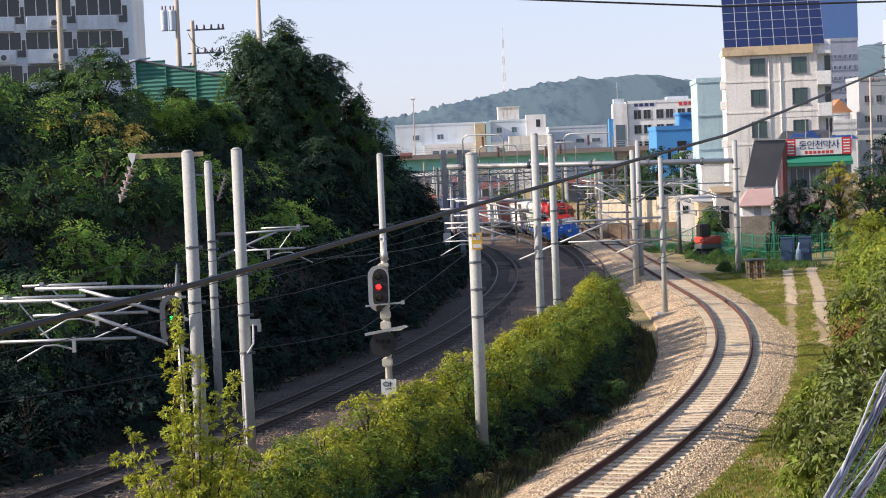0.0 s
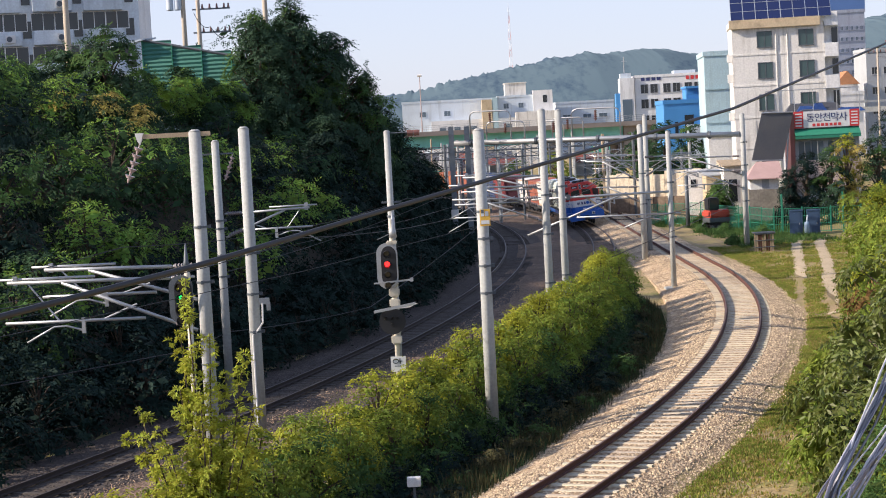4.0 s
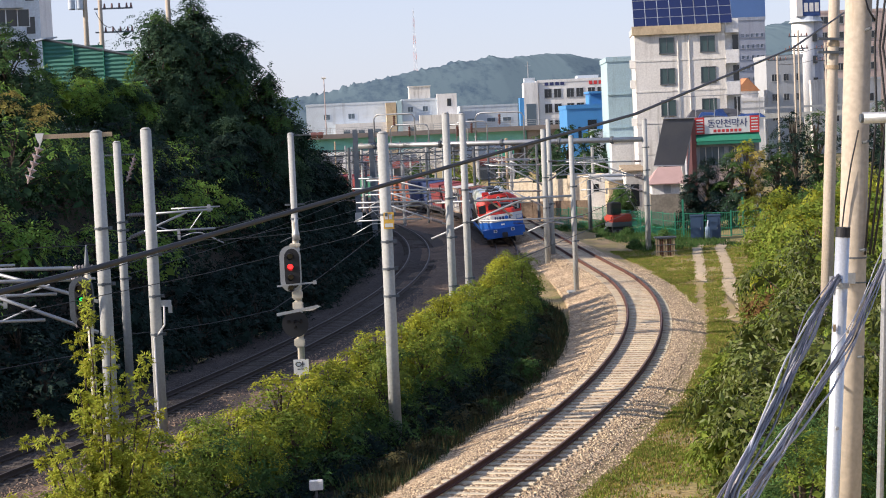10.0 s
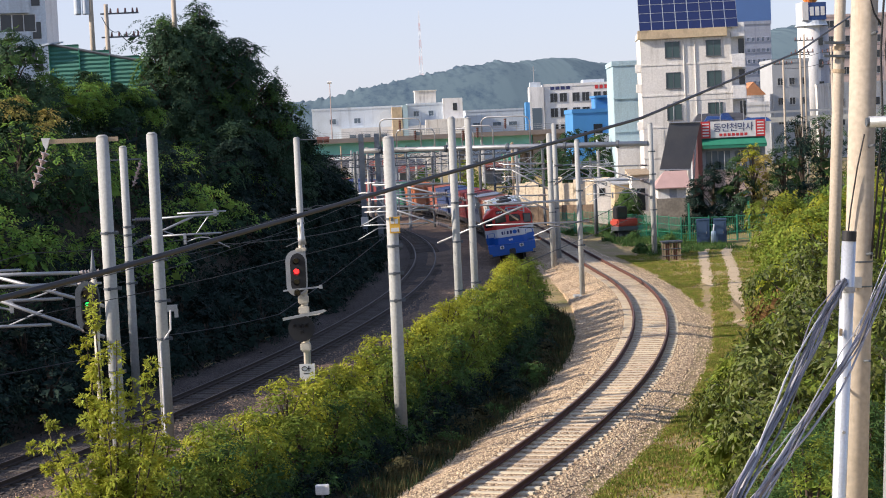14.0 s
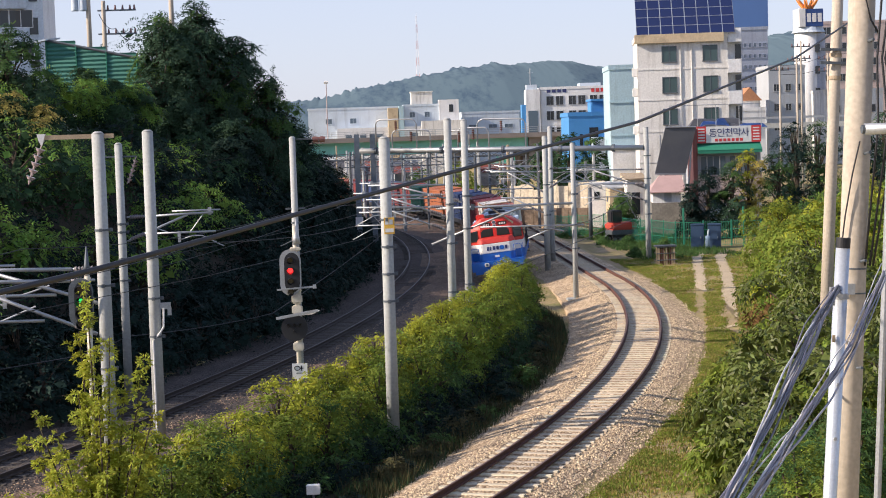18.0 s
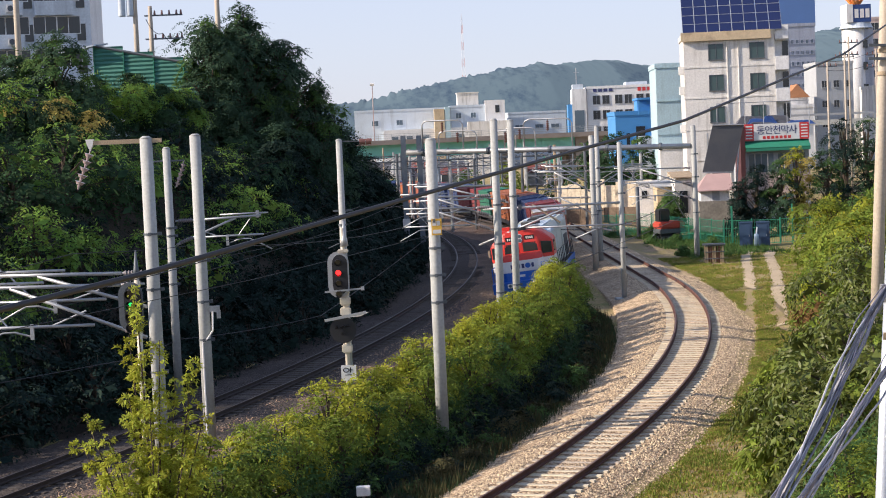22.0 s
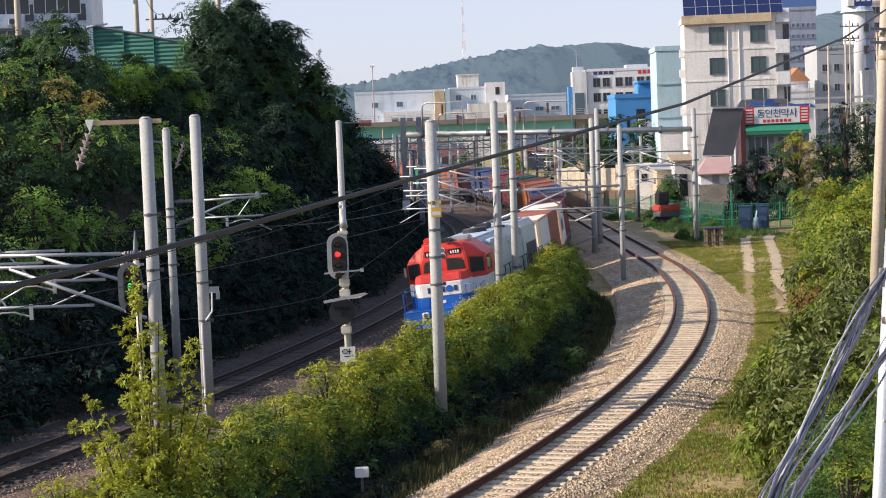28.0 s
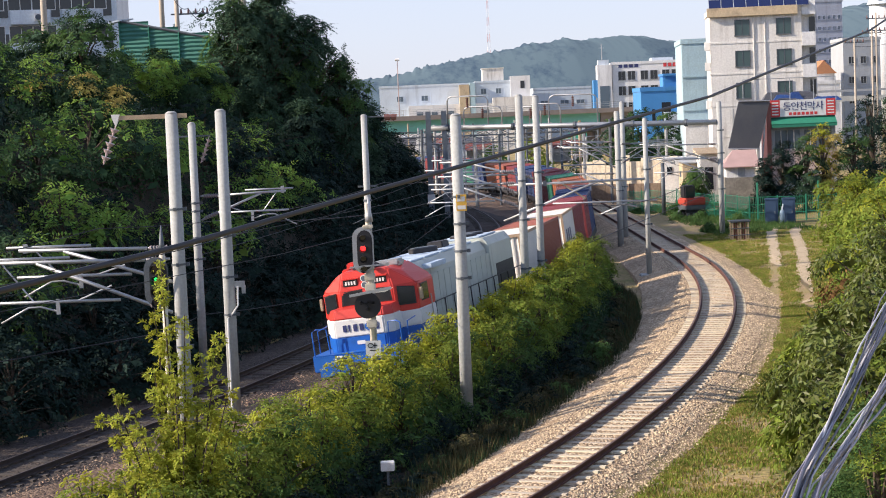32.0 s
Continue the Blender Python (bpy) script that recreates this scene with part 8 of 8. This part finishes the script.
for s in (-1, 1):
    for i in range(12):
        x = -5.0 - 0.82 * i
        dr = part("hood_door", Geo().box(x - 0.76, x, s * 1.135 - 0.012, s * 1.135 + 0.012, 1.5, 3.15, Matrix.Rotation(-s * 0.02, 4, "X")), M_LGREY, loco)
        part("latch", Geo().box(x - 0.70, x - 0.64, s * 1.155 - 0.008, s * 1.155 + 0.008, 2.2, 2.4), M_DULL, dr)
    part("radiator_grille", Geo().box(-18.5, -15.4, s * 1.25 - 0.012, s * 1.25 + 0.012, 1.36, 2.62), M_DULL, loco, "black radiator grille")
    part("stripe_mark", Geo().box(-9.6, -6.2, s * 1.165 - 0.01, s * 1.165 + 0.01, 2.62, 2.74), M_WHITE, loco)
    rail_ = part("walkway_rail", Geo().tube([(-4.6, s * 1.46, 2.22), (-19.0, s * 1.46, 2.22)], 0.022, 6), M_BLACK, loco)
    for i in range(12):
        part("stanchion", Geo().tube([(-4.8 - 1.28 * i, s * 1.46, 1.26), (-4.8 - 1.28 * i, s * 1.46, 2.22)], 0.022, 6), M_BLACK, rail_)
    part("front_handrail", Geo().tube([(-0.30, s * 1.42, 1.25), (-0.30, s * 1.42, 2.05), (-0.34, s * 1.30, 2.12), (-0.45, s * 1.0, 2.1), (-0.45, s * 0.96, 1.25)], 0.022, 6), M_LBLUE, loco)
    part("side_handrail", Geo().tube([(-1.0, s * 1.46, 1.25), (-1.0, s * 1.46, 2.0), (-2.0, s * 1.46, 2.05)], 0.02, 6), M_LBLUE, loco)
    part("side_sill", Geo().box(-19.6, -0.3, s * 1.47 - 0.03, s * 1.47 + 0.03, 0.98, 1.26), M_LBLUE, loco)
    for x in (-0.9, -19.2):
        part("step", Geo().box(x - 0.35, x + 0.35, s * 1.35 - 0.12, s * 1.35 + 0.12, 0.42, 0.46).box(x - 0.35, x + 0.35, s * 1.35 - 0.12, s * 1.35 + 0.12, 0.78, 0.82), M_DULL, loco)
part("underframe", Geo().box(-19.7, -0.4, -1.40, 1.40, 0.98, 1.22), M_DULL, loco)
part("fuel_tank", Geo().box(-12.6, -7.6, -1.25, 1.25, 0.25, 0.98, c=0.15), M_DULL, loco)
part("rear_plate", Geo().box(-19.8, -19.65, -1.45, 1.45, 0.6, 1.26), M_LBLUE, loco)
for bx in (-4.3, -15.6):
    bg = part("bogie", Geo().box(bx - 2.3, bx + 2.3, -1.15, -0.98, 0.45, 0.85, c=0.05).box(bx - 2.3, bx + 2.3, 0.98, 1.15, 0.45, 0.85, c=0.05).box(bx - 0.5, bx + 0.5, -1.0, 1.0, 0.5, 0.95), M_DULL, loco)
    for dx in (-1.7, 0, 1.7):
        for s in (-1, 1):
            part("wheel", Geo().tube([(bx + dx, s * 0.70, 0.505), (bx + dx, s * 0.83, 0.505)], 0.505, 24), M_DULL, bg, smooth=False)

for ob in loco.children_recursive:
    ob.data.transform(Matrix.Diagonal((1, 1.10, 1.03, 1)))

CARS = [(loco, 0.0, 20.0)]
PAINT = {"white": (0.74, 0.72, 0.68), "rust": (0.33, 0.105, 0.065), "blue": (0.03, 0.06, 0.17), "orange": (0.40, 0.13, 0.05), "green": (0.025, 0.17, 0.11), "red": (0.22, 0.04, 0.045), "yellow": (0.65, 0.42, 0.06)}
WORDS = {"white": "dirty white ribbed freight container with tan corner posts", "rust": "rust-brown ribbed freight container", "blue": "dark blue ribbed freight container", "orange": "orange ribbed freight container streaked with rust",
         "green": "dark green ribbed freight container", "red": "dull red ribbed freight container", "yellow": "yellow ribbed freight container"}
PAINT = {k: mat(k + " container paint", c, 0.55, vary=0.12, scale=0.7, stain=(0.20, 0.085, 0.05), stain_scale=(0.9, 0.9, 0.45), stain_at=(0.60, 0.85)) for k, c in PAINT.items()}
M_POSTTAN = mat("tan corner post paint", (0.50, 0.36, 0.24), 0.6, vary=0.2)
W, H = 2.44, 2.50
MADE = {}


def container(color, L):
    """A steel box with ribbed walls and roof, corner posts, and doors with locking bars; its front end at x = 0, floor at z = 0."""
    co = thing("freight_container", Matrix(), WORDS[color], "container", "freight containers")
    m = PAINT[color]
    trim = M_POSTTAN if color == "white" else m
    if (color, L) not in MADE:
        def ribbed(n, length, y_in, flip):
            out = []
            step = length / n
            for i in range(n):
                a = -0.12 - i * step
                out += [(a, 0.0), (a - step * 0.35, 0.0), (a - step * 0.5, 1.0), (a - step * 0.85, 1.0)]
            out.append((-0.12 - length, 0.0))
            return out
        ns = int(L / 0.28)
        prof = ribbed(ns, L - 0.24, 0, 0)
        walls = []
        for s in (-1, 1):
            v = [(x, s * (W / 2 - 0.012 - 0.04 * d), z) for x, d in prof for z in (0.14, H - 0.1)]
            walls.append(Geo().add(v, [(2 * i, 2 * i + 2, 2 * i + 3, 2 * i + 1) for i in range(len(prof) - 1)]).mesh("side_wall"))
        roof = Geo().add([(x, y, H - 0.015 - 0.02 * d) for x, d in prof for y in (-W / 2 + 0.08, W / 2 - 0.08)], [(2 * i, 2 * i + 2, 2 * i + 3, 2 * i + 1) for i in range(len(prof) - 1)]).mesh("roof_sheet")
        pe = [((W - 0.24) * i / 32 - (W - 0.24) / 2, (0.0, 0.0, 1.0, 1.0)[i % 4]) for i in range(33)]
        end = Geo().add([(-0.03 - 0.04 * d, y, z) for y, d in pe for z in (0.14, H - 0.1)], [(2 * i, 2 * i + 2, 2 * i + 3, 2 * i + 1) for i in range(32)]).mesh("end_wall")
        doors = [Geo().box(-L + 0.02, -L + 0.06, -W / 2 + 0.12 + i * 1.1, -W / 2 + 1.2 + i * 1.1, 0.15, H - 0.12).mesh("door") for i in range(2)]
        post = Geo().box(-0.12, 0, -0.06, 0.06, 0, H).mesh("corner_post")
        rail_t = Geo().box(-L, 0, -0.04, 0.04, -0.06, 0.06).mesh("side_rail")
        cross = Geo().box(-0.06, 0.0, -W / 2 + 0.12, W / 2 - 0.12, -0.07, 0.07).mesh("end_rail")
        bar = Geo().tube([(-L - 0.01, 0, 0.1), (-L - 0.01, 0, H - 0.1)], 0.025, 6).mesh("locking_bar")
        for me in walls + [roof, end] + doors:
            me.materials.append(m)
        for me in (post, rail_t, cross):
            me.materials.append(trim if color != "white" or L > 7 else trim)
        bar.materials.append(M_STEEL)
        MADE[(color, L)] = walls, roof, end, doors, post, rail_t, cross, bar
    walls, roof, end, doors, post, rail_t, cross, bar = MADE[(color, L)]
    for me in walls:
        part("side_wall", me, None, co)
    part("roof_sheet", roof, None, co)
    part("end_wall", end, None, co)
    for i, me in enumerate(doors):
        d = part("door", me, None, co)
        for y in (0.3, 0.8):
            part("locking_bar", bar, None, d, m=Matrix.Translation((0, -W / 2 + 0.12 + i * 1.1 + y, 0)))
    for x in (0, -L + 0.12):
        for s in (-1, 1):
            part("corner_post", post, None, co, m=Matrix.Translation((x, s * (W / 2 - 0.06), 0)))
    for z in (0.07, H - 0.06):
        for s in (-1, 1):
            part("side_rail", rail_t, None, co, m=Matrix.Translation((0, s * (W / 2 - 0.04), z)))
        for x in (0, -L + 0.06):
            part("end_rail", cross, None, co, m=Matrix.Translation((x, 0, z)))
    part("floor", Geo().box(-L + 0.1, -0.1, -W / 2 + 0.1, W / 2 - 0.1, 0.03, 0.12), M_DULL, co)
    return co


def flat_wagon():
    wg = thing("flat_wagon", Matrix(), "dark steel container flat wagon on two bogies", "wagon", "container wagons")
    for s in (-1, 1):
        part("side_beam", Geo().box(-13.5, -0.3, s * 1.15 - 0.1, s * 1.15 + 0.1, 0.62, 0.98), M_DULL, wg)
    part("deck", Geo().box(-13.5, -0.3, -1.05, 1.05, 0.80, 0.92), M_DULL, wg)
    for x in (-0.3, -13.5):
        part("buffer_beam", Geo().box(x - 0.08, x + 0.08, -1.25, 1.25, 0.6, 1.0), M_DULL, wg)
        part("coupler", Geo().box(min(x, x + (0.4 if x > -5 else -0.4)), max(x, x + (0.4 if x > -5 else -0.4)), -0.1, 0.1, 0.62, 0.85), M_DULL, wg)
    for bx in (-2.3, -11.5):
        bg = part("bogie", Geo().box(bx - 1.4, bx + 1.4, -1.05, -0.92, 0.35, 0.65, c=0.05).box(bx - 1.4, bx + 1.4, 0.92, 1.05, 0.35, 0.65, c=0.05).box(bx - 0.3, bx + 0.3, -0.95, 0.95, 0.4, 0.78), M_DULL, wg)
        for dx in (-0.9, 0.9):
            for s in (-1, 1):
                part("wheel", Geo().tube([(bx + dx, s * 0.70, 0.43), (bx + dx, s * 0.83, 0.43)], 0.43, 18), M_DULL, bg)
    return wg


s = 21.0
CONSIST = (("white", "rust"), ("white", "red"), ("red", "blue"), ("blue", "rust"), ("orange", "orange"), ("green", "red"), ("red", "blue"), ("blue", "red"), ("rust", "orange"), ("blue", "green"), ("rust", "red"), ("red", "blue"))
first = flat_wagon()
for k, cols in enumerate(CONSIST):
    wg = first if k == 0 else copy_thing(first, Matrix())
    CARS.append((wg, s, 13.8, Matrix()))
    L = 6.06 if len(cols) == 2 else 12.19
    for i, c in enumerate(cols):
        co = container(c, L)
        CARS.append((co, s, 13.8, Matrix.Translation((-0.75 - (L + 0.12) * i, 0, 0.985))))
        if k == 1 and i == 0:
            for j, w in enumerate((0.5, 0.36, 0.4)):
                for sd in (-1, 1):
                    part("mark_bar", Geo().box(-1.4 - j * 1.0, -0.95 - j * 1.0, sd * (W / 2 + 0.004) - 0.004, sd * (W / 2 + 0.004) + 0.004, 0.9, 1.6), M_INK, co, "dark shipping mark too worn to read")
    s += 14.1


def motions():
    for ob, s0, length, *rest in CARS:
        walk(ob, [(t, car_pose(front_at(t) + s0, length) @ (rest[0] if rest else Matrix())) for t in TIMES])


motions()
